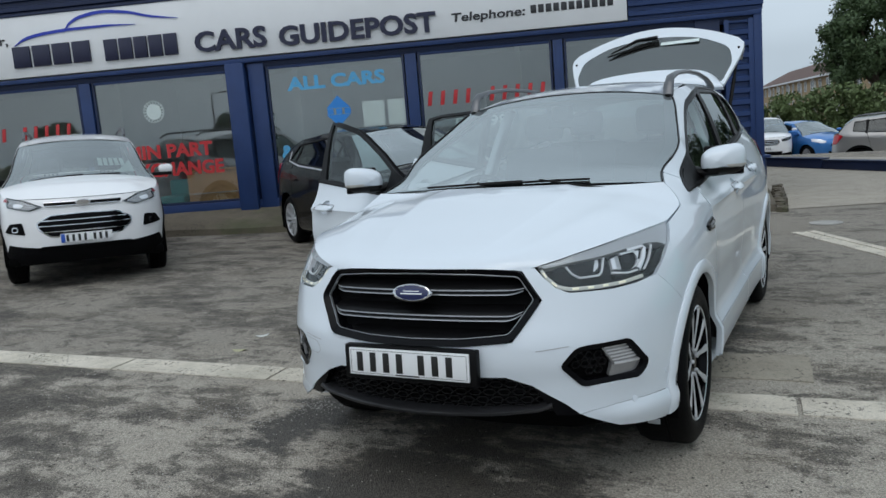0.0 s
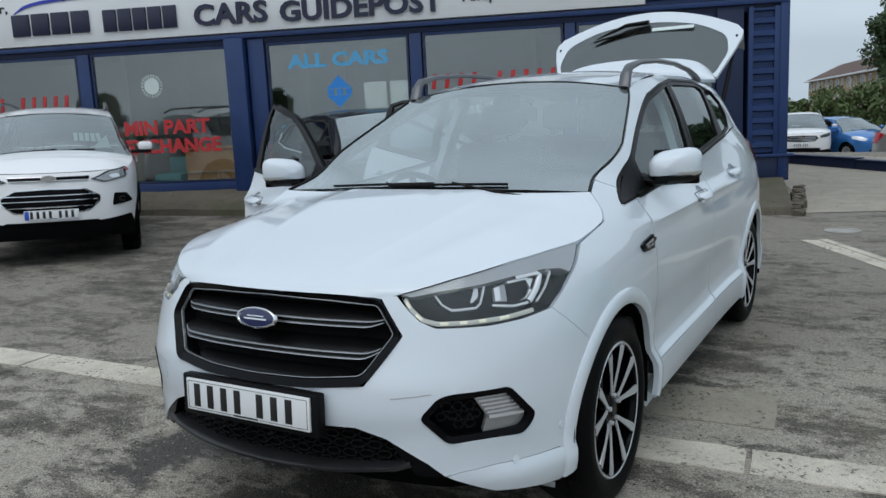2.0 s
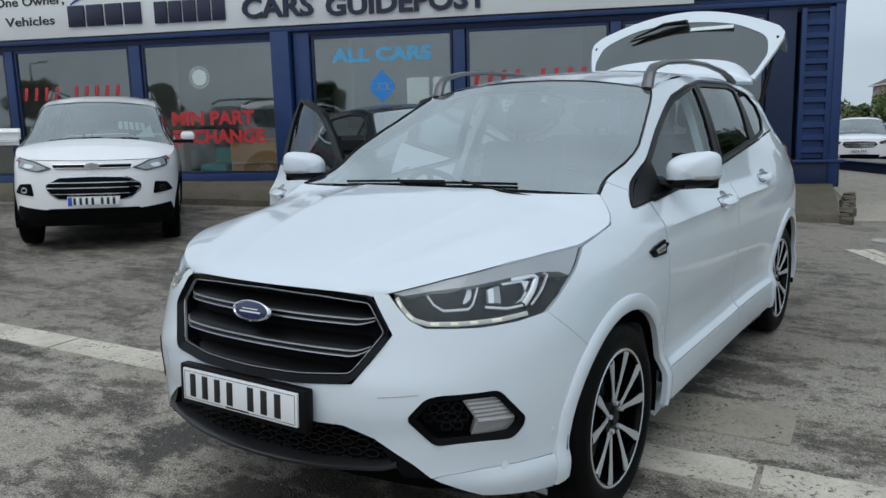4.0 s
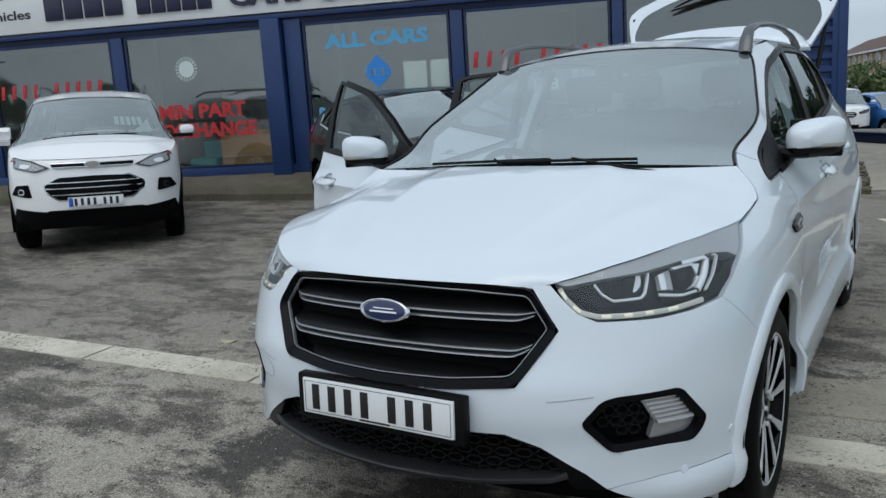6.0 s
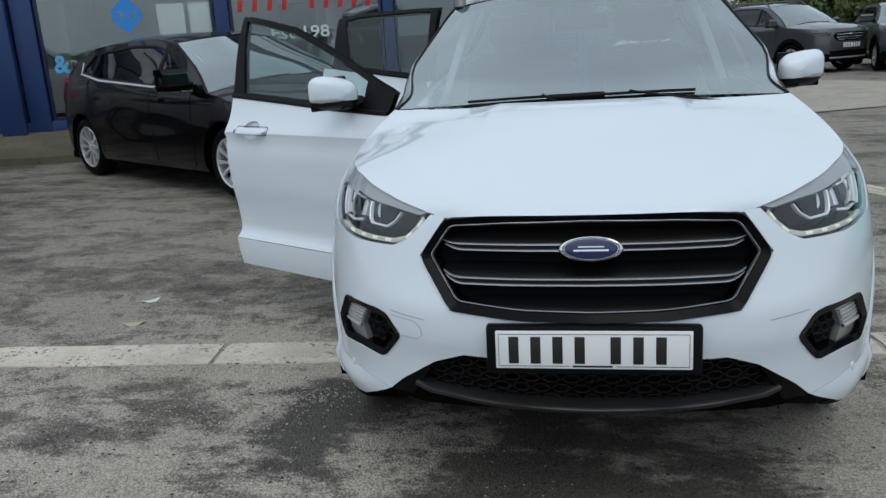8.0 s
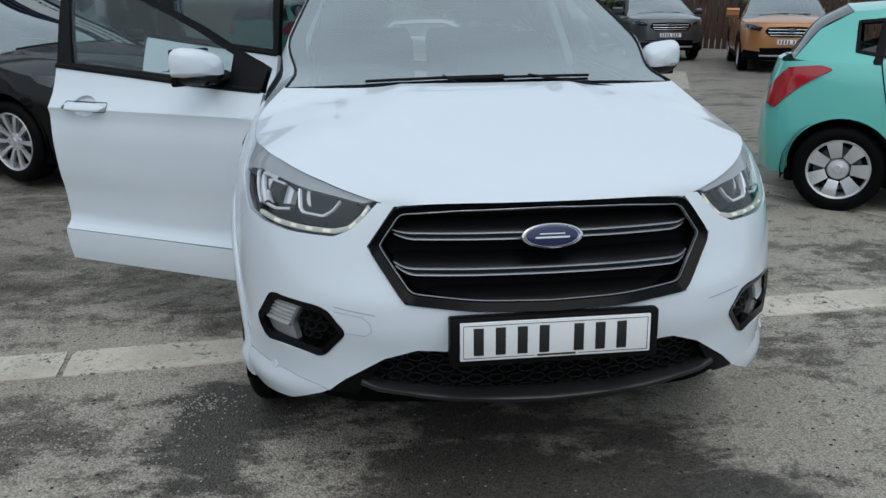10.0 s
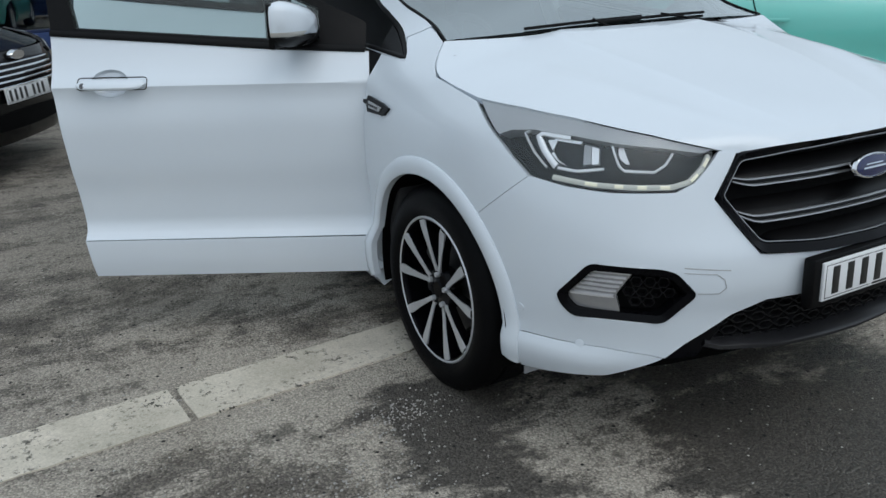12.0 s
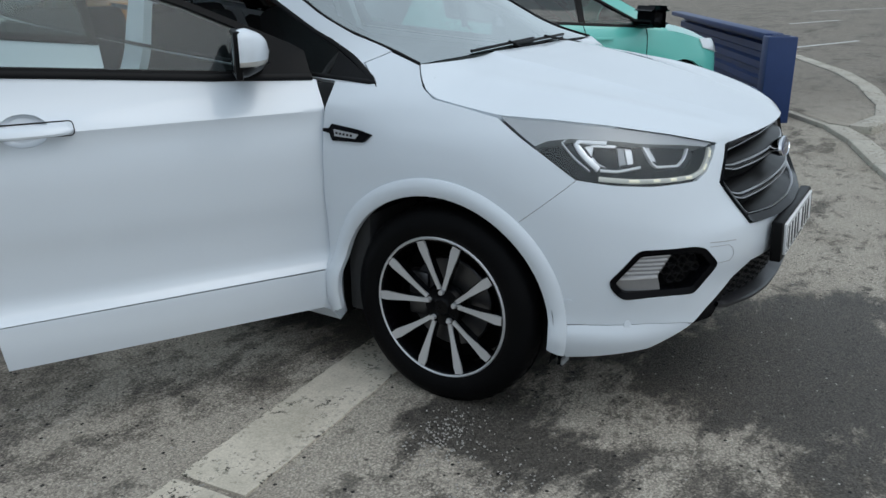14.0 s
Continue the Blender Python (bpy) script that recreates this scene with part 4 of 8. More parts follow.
def add_wheel(parent, x, y, r, rim, width, style, side, name="wheel", z=None):
    """A wheel with tyre, rim, hub and brake disc; its outer face looks to side (+1 or -1) and lies at |x|."""
    w = new(name)
    w.parent = parent
    w.location = (x, y, r if z is None else z)
    if side < 0:
        w.rotation_euler = (0, 0, math.pi)
    bm = bmesh.new()
    h = width
    prof = [(rim - 0.012, -0.018), (rim + 0.006, -0.004), (rim + 0.014, 0.0), (rim + 0.3 * (r - rim), 0.007), (rim + 0.62 * (r - rim), 0.004), (r - 0.016, -0.010), (r - 0.004, -0.024),
            (r, -0.045), (r, -0.075), (r - 0.007, -0.079), (r - 0.007, -0.087), (r, -0.091), (r, -h + 0.045), (r - 0.012, -h + 0.012), (rim + 0.02, -h), (rim - 0.01, -h + 0.02)]
    rings = lathe(bm, prof, 96, "x")
    for k in range(96):
        if k % 2 == 0:
            for i in (6, 7, 8):
                v = rings[k][i]
                v.co.y *= 0.987
                v.co.z *= 0.987
    part("tyre", bm, RUBBER, w)
    bm = bmesh.new()
    barrel = [(rim - 0.012, -0.008), (rim - 0.018, -0.03), (rim - 0.022, -h + 0.03)]
    lathe(bm, [(rim + 0.003, -0.006), (rim - 0.001, -0.002)] + ([(rim - 0.006, -0.005)] if style == "twin5" else barrel), 64, "x")
    n_sp = {"twin5": 10, "fan": 10, "split": 10, "cover": 7}[style]
    face_mat = {"twin5": ALLOY, "fan": SILVERALLOY, "split": SILVERALLOY, "cover": SILVERALLOY}[style]
    part("rim", bm, face_mat if style != "twin5" else ALLOY, w)
    if style == "twin5":
        bm = bmesh.new()
        lathe(bm, [(rim - 0.006, -0.005)] + barrel, 64, "x")
        part("rim_barrel", bm, GLOSS, w)
    hub = 0.062 if style != "cover" else 0.08
    for k in range(n_sp):
        bm = bmesh.new()
        if style == "twin5":
            pair, odd = divmod(k, 2)
            a = 2 * math.pi * pair / 5 + (-0.30 if odd == 0 else 0.30) + 0.32
            b = 2 * math.pi * pair / 5 + (-0.13 if odd == 0 else 0.13) + 0.32
            w0, w1 = 0.009, 0.019
        elif style == "cover":
            a = b = 2 * math.pi * k / n_sp
            w0, w1 = 0.036, 0.05
        else:
            a = b = 2 * math.pi * k / n_sp
            w0, w1 = 0.011, 0.019
        inner = Vector((-0.028, hub * math.cos(b), hub * math.sin(b)))
        outer = Vector((-0.010, (rim - 0.008) * math.cos(a), (rim - 0.008) * math.sin(a)))
        d = (outer - inner).normalized()
        q = Vector((1, 0, 0)).cross(d).normalized()
        for t, ww, dx in ((0, w0, 0), (0.12, w0, 0.004), (0.5, (w0 + w1) / 2, 0.006), (0.88, w1, 0.004), (1, w1 * 1.15, 0)):
            c = inner.lerp(outer, t) + Vector((dx, 0, 0))
            for sx, sq in ((-0.028, -0.8), (0, -1), (0, 1), (-0.028, 0.8)):
                bm.verts.new(c + q * sq * ww + Vector((sx, 0, 0)))
        bm.verts.ensure_lookup_table()
        for i in range(4):
            for j in range(3):
                bm.faces.new([bm.verts[i * 4 + j], bm.verts[i * 4 + j + 1], bm.verts[i * 4 + 5 + j], bm.verts[i * 4 + 4 + j]])
        part("spoke", bm, GLOSS if style == "twin5" else face_mat, w)
        if style == "twin5":
            bm = bmesh.new()
            rows = []
            for t, ww in ((0.0, w0 * 0.9), (0.35, w0 * 1.15), (0.72, w1 * 0.85), (0.86, w1 * 1.0), (0.99, w1 * 0.8)):
                c = inner.lerp(outer, t) + Vector((0.0085, 0, 0))
                rows.append([bm.verts.new(c + q * sq * ww * 0.9 - Vector((dd, 0, 0))) for sq, dd in ((-1, 0.008), (-0.92, 0), (0.92, 0), (1, 0.008))])
            for ra, rb in zip(rows, rows[1:]):
                for j in range(3):
                    bm.faces.new((ra[j], ra[j + 1], rb[j + 1], rb[j]))
            part("spoke_face", bm, ALLOY, w)
    bm = bmesh.new()
    lathe(bm, [(0.0, -0.016), (0.026, -0.016), (0.030, -0.020), (0.034, -0.022), (0.066, -0.026), (0.075, -0.04), (0.07, -0.07)], 32, "x")
    part("hub_cap", bm, GLOSS if style == "twin5" else face_mat, w)
    if style != "cover":
        for k in range(5):
            a = 2 * math.pi * k / 5 + 0.3
            bm = bmesh.new()
            lathe(bm, [(0.0, 0.0), (0.008, 0.0), (0.0095, -0.006), (0.0095, -0.02)], 8, "x", (-0.010, 0.052 * math.cos(a), 0.052 * math.sin(a)))
            part("wheel_nut", bm, ALLOY, w)
    bm = bmesh.new()
    lathe(bm, [(0.05, -0.075), (0.15, -0.075), (0.155, -0.08), (0.155, -0.095), (0.05, -0.10)], 40, "x")
    box(bm, -0.11, -0.062, -0.16, -0.08, -0.07, 0.09, 0.012)
    part("brake_disc", bm, STEEL, w)
    bm = bmesh.new()
    lathe(bm, [(0.0, -0.12), (rim - 0.03, -0.12)], 32, "x")
    part("inner_barrel", bm, DARK, w)
    return w


def plate_bars(parent, at, width=0.505, height=0.098, blue=False, count=7, gap_after=4, facing=1):
    """A number plate with plain bars for its characters."""
    bm = bmesh.new()
    box(bm, -width / 2, width / 2, -0.006, 0.004, -height / 2, height / 2, 0.0025)
    p = part("number_plate", bm, PLATEWHITE, parent, "white plate with black bars")
    p.matrix_local = at
    usable = width - 0.07
    cell = usable / (count + 0.6)
    bm = bmesh.new()
    x = -width / 2 + (0.055 if blue else 0.035)
    for k in range(count):
        box(bm, x, x + cell * 0.46, -0.0075, -0.005, -height * 0.36, height * 0.36, 0.0008)
        x += cell + (cell * 0.6 if k == gap_after - 1 else 0)
    pieces("plate_bar", bm, PLATEBLACK, p)
    bm = bmesh.new()
    w2, h2, e = width / 2 - 0.008, height / 2 - 0.007, 0.0012
    for x0, x1, z0, z1 in ((-w2, w2, h2 - e, h2), (-w2, -0.06, -h2, -h2 + e), (0.06, w2, -h2, -h2 + e), (-w2, -w2 + e, -h2, h2), (w2 - e, w2, -h2, h2), (-0.052, 0.052, -h2 - 0.002, -h2 + 0.003)):
        box(bm, x0, x1, -0.0070, -0.005, z0, z1)
    tagged(part("plate_border", bm, PLATEBLACK, p), kind="stuff")
    if blue:
        bm = bmesh.new()
        box(bm, -width / 2 + 0.004, -width / 2 + 0.044, -0.0075, -0.005, -height / 2 + 0.004, height / 2 - 0.004, 0.001)
        part("plate_band", bm, PLATEBLUE, p)
    return p


def seat_meshes(parent, x, y, z, w, back_lean=0.30, tall=0.62, name="seat"):
    s = new(name)
    s.parent = parent
    s.location = (x, y, z)
    bm = bmesh.new()
    box(bm, -w / 2, w / 2, -0.26, 0.26, -0.08, 0.10, 0.05)
    part("seat_cushion", bm, SEATCLOTH, s)
    bm = bmesh.new()
    lean = Matrix.Translation((0, 0.24, 0.06)) @ Matrix.Rotation(-back_lean, 4, "X")
    box(bm, -w / 2, w / 2, -0.07, 0.08, 0.0, tall, 0.055, lean)
    part("seat_back", bm, SEATCLOTH, s)
    bm = bmesh.new()
    box(bm, -0.13, 0.13, -0.05, 0.06, tall + 0.05, tall + 0.23, 0.045, lean)
    tube(bm, [lean @ Vector((0.05, 0, tall - 0.02)), lean @ Vector((0.05, 0, tall + 0.08))], 0.007, 6)
    tube(bm, [lean @ Vector((-0.05, 0, tall - 0.02)), lean @ Vector((-0.05, 0, tall + 0.08))], 0.007, 6)
    part("head_restraint", bm, SEATCLOTH, s)
    return s


def steering_wheel(parent, x, y, z):
    bm = bmesh.new()
    m = Matrix.Translation((x, y, z)) @ Matrix.Rotation(radians(-65), 4, "X")
    ring = [m @ Vector((0.185 * math.cos(a), 0.185 * math.sin(a), 0)) for a in np.linspace(0, 2 * math.pi, 33)]
    tube(bm, ring, 0.016, 8, cap=False)
    for a in (0, math.pi, 1.5 * math.pi):
        tube(bm, [m @ Vector((0, 0, -0.02)), m @ Vector((0.18 * math.cos(a), 0.18 * math.sin(a), 0))], 0.02, 6, 0.5)
    box(bm, -0.07, 0.07, -0.06, 0.06, -0.04, 0.0, 0.02, m)
    return part("steering_wheel", bm, CABIN, parent)


# ---------- the white sport-utility car in the middle of the yard ----------
hero = root("sport_utility_car", pose(-0.005, 0, 0, 0, 0, 0.4), "white sport-utility car with open doors and raised tailgate on asphalt", "car")
HP = [(0, -0.905), (0.2, -0.893), (0.4, -0.850), (0.55, -0.792), (0.68, -0.700), (0.78, -0.575), (0.848, -0.43), (0.888, -0.24), (0.904, 0.0), (0.903, 0.45),
      (0.897, 1.2), (0.895, 2.0), (0.900, 2.69), (0.868, 3.05), (0.785, 3.31), (0.57, 3.46), (0.3, 3.505), (0, 3.515)]
NOSE = [(0.05, -0.20), (0.22, -0.10), (0.30, -0.055), (0.36, -0.02), (0.44, -0.012), (0.55, 0.0), (0.62, -0.004), (0.70, -0.035), (0.78, -0.058), (0.85, -0.085), (0.90, -0.115), (1.0, -0.2), (1.6, -0.5)]
NOSE2 = [(0.05, -0.20), (0.22, -0.09), (0.30, -0.045), (0.37, -0.012), (0.46, -0.012), (0.55, 0.0), (0.62, -0.006), (0.70, -0.035), (0.78, -0.062), (0.86, -0.088), (0.92, -0.12), (1.0, -0.2), (1.6, -0.5)]
CORNER = [(0.05, -0.14), (0.22, -0.055), (0.27, -0.012), (0.33, 0.006), (0.38, -0.008), (0.46, 0.0), (0.55, 0.004), (0.65, -0.004), (0.75, -0.022), (0.85, -0.055), (0.95, -0.115), (1.05, -0.2), (1.6, -0.5)]
ARCHF = [(0.05, -0.10), (0.22, -0.03), (0.27, 0.0), (0.34, 0.012), (0.38, 0.0), (0.46, 0.0), (0.60, 0.004), (0.72, 0.0), (0.82, -0.012), (0.90, -0.035), (0.97, -0.085), (1.05, -0.16), (1.6, -0.5)]
FENDER = [(0.05, -0.10), (0.20, -0.03), (0.25, 0.0), (0.37, 0.010), (0.41, 0.006), (0.46, -0.012), (0.55, -0.008), (0.66, 0.0), (0.78, 0.0), (0.86, -0.008), (0.92, -0.022), (0.98, -0.045), (1.038, -0.092), (1.09, -0.150), (1.134, -0.205), (1.20, -0.25), (1.35, -0.31), (1.49, -0.36), (1.6, -0.40)]
DOORP = [(0.05, -0.10), (0.20, -0.03), (0.25, 0.0), (0.34, 0.012), (0.39, 0.012), (0.405, 0.009), (0.42, -0.012), (0.46, -0.030), (0.56, -0.026), (0.68, -0.010), (0.80, -0.007), (0.88, -0.015), (0.930, -0.0195), (0.945, -0.0185), (0.952, -0.0130), (0.961, -0.0205), (1.02, -0.062), (1.09, -0.092), (1.2, -0.128), (1.35, -0.182), (1.45, -0.227), (1.52, -0.268), (1.56, -0.32), (1.6, -0.42)]
MIDP = [(0.05, -0.10), (0.20, -0.03), (0.25, 0.0), (0.34, 0.012), (0.39, 0.012), (0.405, 0.009), (0.42, -0.010), (0.46, -0.026), (0.56, -0.022), (0.68, -0.008), (0.80, -0.006), (0.88, -0.013), (0.930, -0.0180), (0.945, -0.0175), (0.952, -0.0130), (0.961, -0.0205), (1.02, -0.065), (1.07, -0.090), (1.15, -0.125), (1.25, -0.170), (1.36, -0.222), (1.49, -0.295), (1.53, -0.35), (1.6, -0.46)]
REARP = [(0.05, -0.10), (0.20, -0.03), (0.27, 0.0), (0.40, 0.010), (0.46, 0.0), (0.60, 0.004), (0.78, 0.002), (0.90, -0.008), (1.0, -0.030), (1.06, -0.052), (1.15, -0.095), (1.25, -0.160), (1.38, -0.225), (1.48, -0.285), (1.54, -0.34), (1.6, -0.42)]
shell = Shell(HP, [("x", 0.0, NOSE), ("x", 0.45, NOSE2), ("y", -0.58, CORNER), ("y", -0.25, ARCHF), ("y", 0.25, FENDER), ("y", 0.60, MIDP), ("y", 1.05, MIDP), ("y", 1.5, DOORP), ("y", 2.0, DOORP), ("y", 2.69, REARP), ("y", 3.3, REARP)])
SX, SY = shell.sx, shell.sy
S_END = shell.length
R_ARCH, R_FLARE = 0.388, 0.442
WZ = 0.335


def belt(y):
    return float(pchip([(-0.2, 0.967), (0.05, 1.015), (0.312, 1.038), (0.8, 1.068), (1.45, 1.118), (2.1, 1.178), (2.5, 1.222), (2.95, 1.25), (3.4, 1.2)], y))


# chart outlines on the shell, as (s, z)
grille_hole = [(SX(0.0), 0.898), (SX(0.25), 0.893), (SX(0.435), 0.880), (SX(0.505), 0.772), (SX(0.392), 0.632), (SX(0.2), 0.618)]
grille_hole = grille_hole + [(0.0, 0.615)] + [(-s, z) for s, z in grille_hole[:0:-1]]
lamp_hole = [(1.295, 0.973), (1.12, 0.967), (0.95, 0.954), (0.70, 0.921), (SX(0.497), 0.886), (0.530, 0.848), (0.572, 0.812), (0.625, 0.791), (0.80, 0.789), (0.92, 0.796), (1.03, 0.811), (1.145, 0.885)]
fog_hole = [(0.560, 0.538), (0.618, 0.598), (0.66, 0.607), (0.838, 0.609), (0.922, 0.513), (0.912, 0.486), (0.880, 0.455), (0.640, 0.455)]
low_hole = [(0, 0.508), (SX(0.36), 0.504), (SX(0.45), 0.470), (SX(0.56), 0.395), (SX(0.605), 0.346), (SX(0.53), 0.350), (SX(0.3), 0.342), (0, 0.338)]
low_hole = low_hole + [(-s, z) for s, z in low_hole[-2:0:-1]]


def arch(s_c, r, a0, a1, n=24):
    return [(s_c + r * math.cos(a), WZ + r * math.sin(a)) for a in np.linspace(radians(a0), radians(a1), n)]


SF, SR = SY(0.0), SY(2.69)
# front bumper, with openings for lamps, grille and fog lamps
bump_half = [(0.0, 0.615)] + grille_hole[5:1:-1] + [(SX(0.485), 0.884)] + lamp_hole[5:11] + [(SY(-0.278), 0.672)]
arch_pts = arch(SF, R_FLARE, 127, 188, 12)
bump_half += [p for p in arch_pts if 0.372 < p[1] < 0.66] + [(SY(-0.435), 0.368), (SX(0.835), 0.370), (SX(0.72), 0.372), (SX(0.64), 0.362), (SX(0.605), 0.352)] + low_hole[3:0:-1] + [(0.0, 0.508)]
bump_full = bump_half + [(-s, z) for s, z in bump_half[-2:0:-1]]
bm = bmesh.new()
panel(bm, bump_full, shell.at, [rounded(fog_hole, 0.02), rounded([(-s, z) for s, z in fog_hole[::-1]], 0.02)], 0.028, 0.02)
part("front_bumper", bm, WHITE, hero, "white front bumper")
for sd in (1, -1):
    # skirt under the bumper's corner, parted from it by a thin gap
    low = [(SX(0.610), 0.350), (SX(0.64), 0.3605), (SX(0.72), 0.3703), (SX(0.835), 0.3682), (SY(-0.435), 0.366)] + [p for p in arch_pts if 0.25 < p[1] < 0.365] + [(SY(-0.435), 0.252), (SY(-0.52), 0.262), (SX(0.72), 0.285), (SX(0.625), 0.340)]
    bm = bmesh.new()
    panel(bm, low[::-1], shell.at, (), 0.022, 0.02)
    if sd < 0:
        flip_x(bm)
    part("corner_skirt", bm, WHITE, hero)
    # outline of the towing-eye cover, and a grey line painted as the fog-lamp crease's shade
    if sd < 0:
        bm = bmesh.new()
        strip(bm, [(0.60, 0.597), (0.515, 0.590), (0.493, 0.575), (0.487, 0.552), (0.505, 0.537), (0.562, 0.540)], 0.0018, shell.lifted(0.0008), 0.0004, 0.001)
        flip_x(bm)
        part("cover_gap", bm, LAMPLIP, hero)
    bm = bmesh.new()
    strip(bm, [(0.478, 0.598), (0.54, 0.604), (0.60, 0.610)], 0.0028, shell.lifted(0.0006), 0.0006, 0.001)
    if sd < 0:
        flip_x(bm)
    part("crease_shade", bm, LAMPLIP, hero)
for sd in (1, -1):
    # wing
    wing = lamp_hole[10:12] + [(1.298, 0.971), (SY(-0.05), 0.995), (SY(0.05), 1.012), (SY(0.10), 1.04), (SY(0.135), 1.075), (SY(0.155), 1.10), (SY(0.22), 1.117), (SY(0.29), 1.135), (SY(0.36), 1.10), (SY(0.272), 1.036), (SY(0.44), 1.045), (SY(0.445), 0.7), (SY(0.452), 0.40), (SY(0.44), 0.25), (SY(0.40), 0.245)]
    wing += arch(SF, R_FLARE, 6, 128, 26)[0:] + [(SY(-0.278), 0.672)]
    bm = bmesh.new()
    panel(bm, wing, shell.at, (), 0.028, 0.02, gap=0.0015)
    if sd < 0:
        flip_x(bm)
    part("front_wing", bm, WHITE, hero, "white front wing")
    for nm, sc, a0, a1 in (("wheel_arch_front", SF, -12, 190), ("wheel_arch_rear", SR, -12, 192)):
        ring = arch(sc, R_FLARE + 0.002, a0, a1, 44)
        inner = arch(sc, R_ARCH, a0 + 2, a1 - 2, 44)
        bm = bmesh.new()
        rows = []
        for k in range(44):
            a, b = np.array(ring[k]), np.array(inner[k])
            row = []
            for t, lift in ((0, -0.012), (0, 0.004), (0.12, 0.010), (0.5, 0.013), (0.85, 0.012), (1.0, 0.006), (1.0, -0.016)):
                q = a + (b - a) * t
                row.append(bm.verts.new(shell.at(q[0], max(0.2, q[1]), lift)))
            rows.append(row)
        for k in range(43):
            for j in range(6):
                bm.faces.new((rows[k][j], rows[k][j + 1], rows[k + 1][j + 1], rows[k + 1][j]))
        if sd < 0:
            flip_x(bm)
        part(nm, bm, WHITE, hero)
        # wheel housing
        bm = bmesh.new()
        yc = 0.0 if "front" in nm else 2.69
        rows = []
        for a in np.linspace(radians(-15), radians(195), 30):
            rows.append([bm.verts.new((x, yc + 0.405 * math.cos(a), WZ + 0.40 * math.sin(a))) for x in (0.87, 0.55)])
        for k in range(29):
            bm.faces.new((rows[k][0], rows[k][1], rows[k + 1][1], rows[k + 1][0]))
        bm.faces.new([r[1] for r in rows])
        if sd < 0:
            flip_x(bm)
        part("wheel_housing", bm, DARK, hero)
    # sill skirt between the arches, under the doors
    bm = bmesh.new()
    panel(bm, [(SY(0.456), 0.236), (SY(0.44), 0.19), (SY(2.25), 0.19), (SY(2.23), 0.236)], shell.lifted(-0.015), (), 0.04, 0.06)
    if sd < 0:
        flip_x(bm)
    part("sill", bm, WHITE, hero)
    # rear quarter
    quarter = [(SY(2.44), 1.212), (SY(2.40), 1.0), (SY(2.345), 0.64)] + [p for p in arch(SR, R_FLARE, 135, 0, 24)] + [(SY(3.16), 0.30), (SY(3.36), 0.26), (SY(3.36), 0.62), (SY(3.40), 0.92), (SY(3.32), 1.16), (SY(2.95), 1.25)]
    bm = bmesh.new()
    panel(bm, quarter, shell.at, (), 0.04, 0.02, gap=0.0015)
    if sd < 0:
        flip_x(bm)
    part("rear_quarter", bm, WHITE, hero)
    lamp_r = [(SY(3.10), 1.10), (SY(3.14), 1.16), (SY(3.30), 1.13), (SY(3.37), 0.97), (SY(3.26), 0.95), (SY(3.16), 1.0)]
    bm = bmesh.new()
    panel(bm, rounded(lamp_r, 0.03), shell.lifted(0.012), (), 0.03, 0.03)
    if sd < 0:
        flip_x(bm)
    part("tail_lamp", bm, TAILDARK, hero, "dark red tail lamp")
bm = bmesh.new()
S0 = SY(3.36)
panel(bm, [(S0, 0.26), (S_END, 0.26), (S_END, 0.70), (S0, 0.66)], shell.at, (), 0.06, 0.02)
mirror_x(bm)
part("rear_bumper", bm, WHITE, hero)


# bonnet, a low dome with two creases
def edge_curve(b):
    """The bonnet's side edge, from the grille's corner to the foot of the windscreen pillar, along the tops of lamp and wing."""
    d = b * EDGE_D[-1]
    k = int(min(max(np.searchsorted(EDGE_D, d, "right") - 1, 0), len(EDGE_D) - 2))
    t = (d - EDGE_D[k]) / (EDGE_D[k + 1] - EDGE_D[k])
    p = shell.at(EDGE[k][0] + (EDGE[k + 1][0] - EDGE[k][0]) * t, EDGE[k][1] + (EDGE[k + 1][1] - EDGE[k][1]) * t)
    return p.x - 0.003, p.y, p.z + 0.001


EDGE = [(SX(0.452), 0.884), (SX(0.497), 0.889), (0.70, 0.924), (0.95, 0.957), (1.12, 0.970), (1.297, 0.976), (SY(-0.05), 0.996), (SY(0.05), 1.013), (SY(0.10), 1.041), (SY(0.135), 1.076), (SY(0.155), 1.101)]
EDGE_D = np.r_[0, np.cumsum([math.dist(a, b) for a, b in zip(EDGE, EDGE[1:])])]


def bonnet_at(a, b):
    xe, ye, ze = edge_curve(b)
    yc = float(pchip([(0, -0.815), (0.5, -0.30), (1, 0.10)], b))
    zc = float(pchip([(0, 0.905), (0.06, 0.928), (0.2, 0.965), (0.5, 1.03), (0.8, 1.075), (1, 1.098)], b))
    t = abs(a)
    y = yc + (ye - yc) * t ** 2.2
    # a raised middle, its edge a sharp crease that fades towards the nose, and a soft shoulder outside it
    rim = 3 / 7
    lift = 0.016 * min(1.0, b * 1.3) * (1.0 if t <= rim else math.exp(-(t - rim) / 0.10))
    crease = lift + math.exp(-(((t - 0.74) / 0.09) ** 2)) * 0.008 * math.sin(math.pi * b)
    roll = -0.012 * math.exp(-b / 0.02)
    z = zc + (ze - zc) * (0.25 * t ** 2 + 0.75 * t ** 4.5) + crease + roll
    return Vector((a * xe, y, z))


bm = bmesh.new()
grid_surface(bm, lambda u, v: bonnet_at(u * 2 - 1, v), 112, 40)
bnd = [e for e in bm.edges if e.is_boundary]
ext = bmesh.ops.extrude_edge_only(bm, edges=bnd)["geom"]
for v in (g for g in ext if isinstance(g, bmesh.types.BMVert)):
    v.co += Vector((-v.co.x * 0.012, 0.022 if v.co.y < -0.5 else 0, -0.006 if v.co.y < -0.5 else -0.02))
part("bonnet", bm, WHITE, hero, "white bonnet with two soft creases", sharp=50)
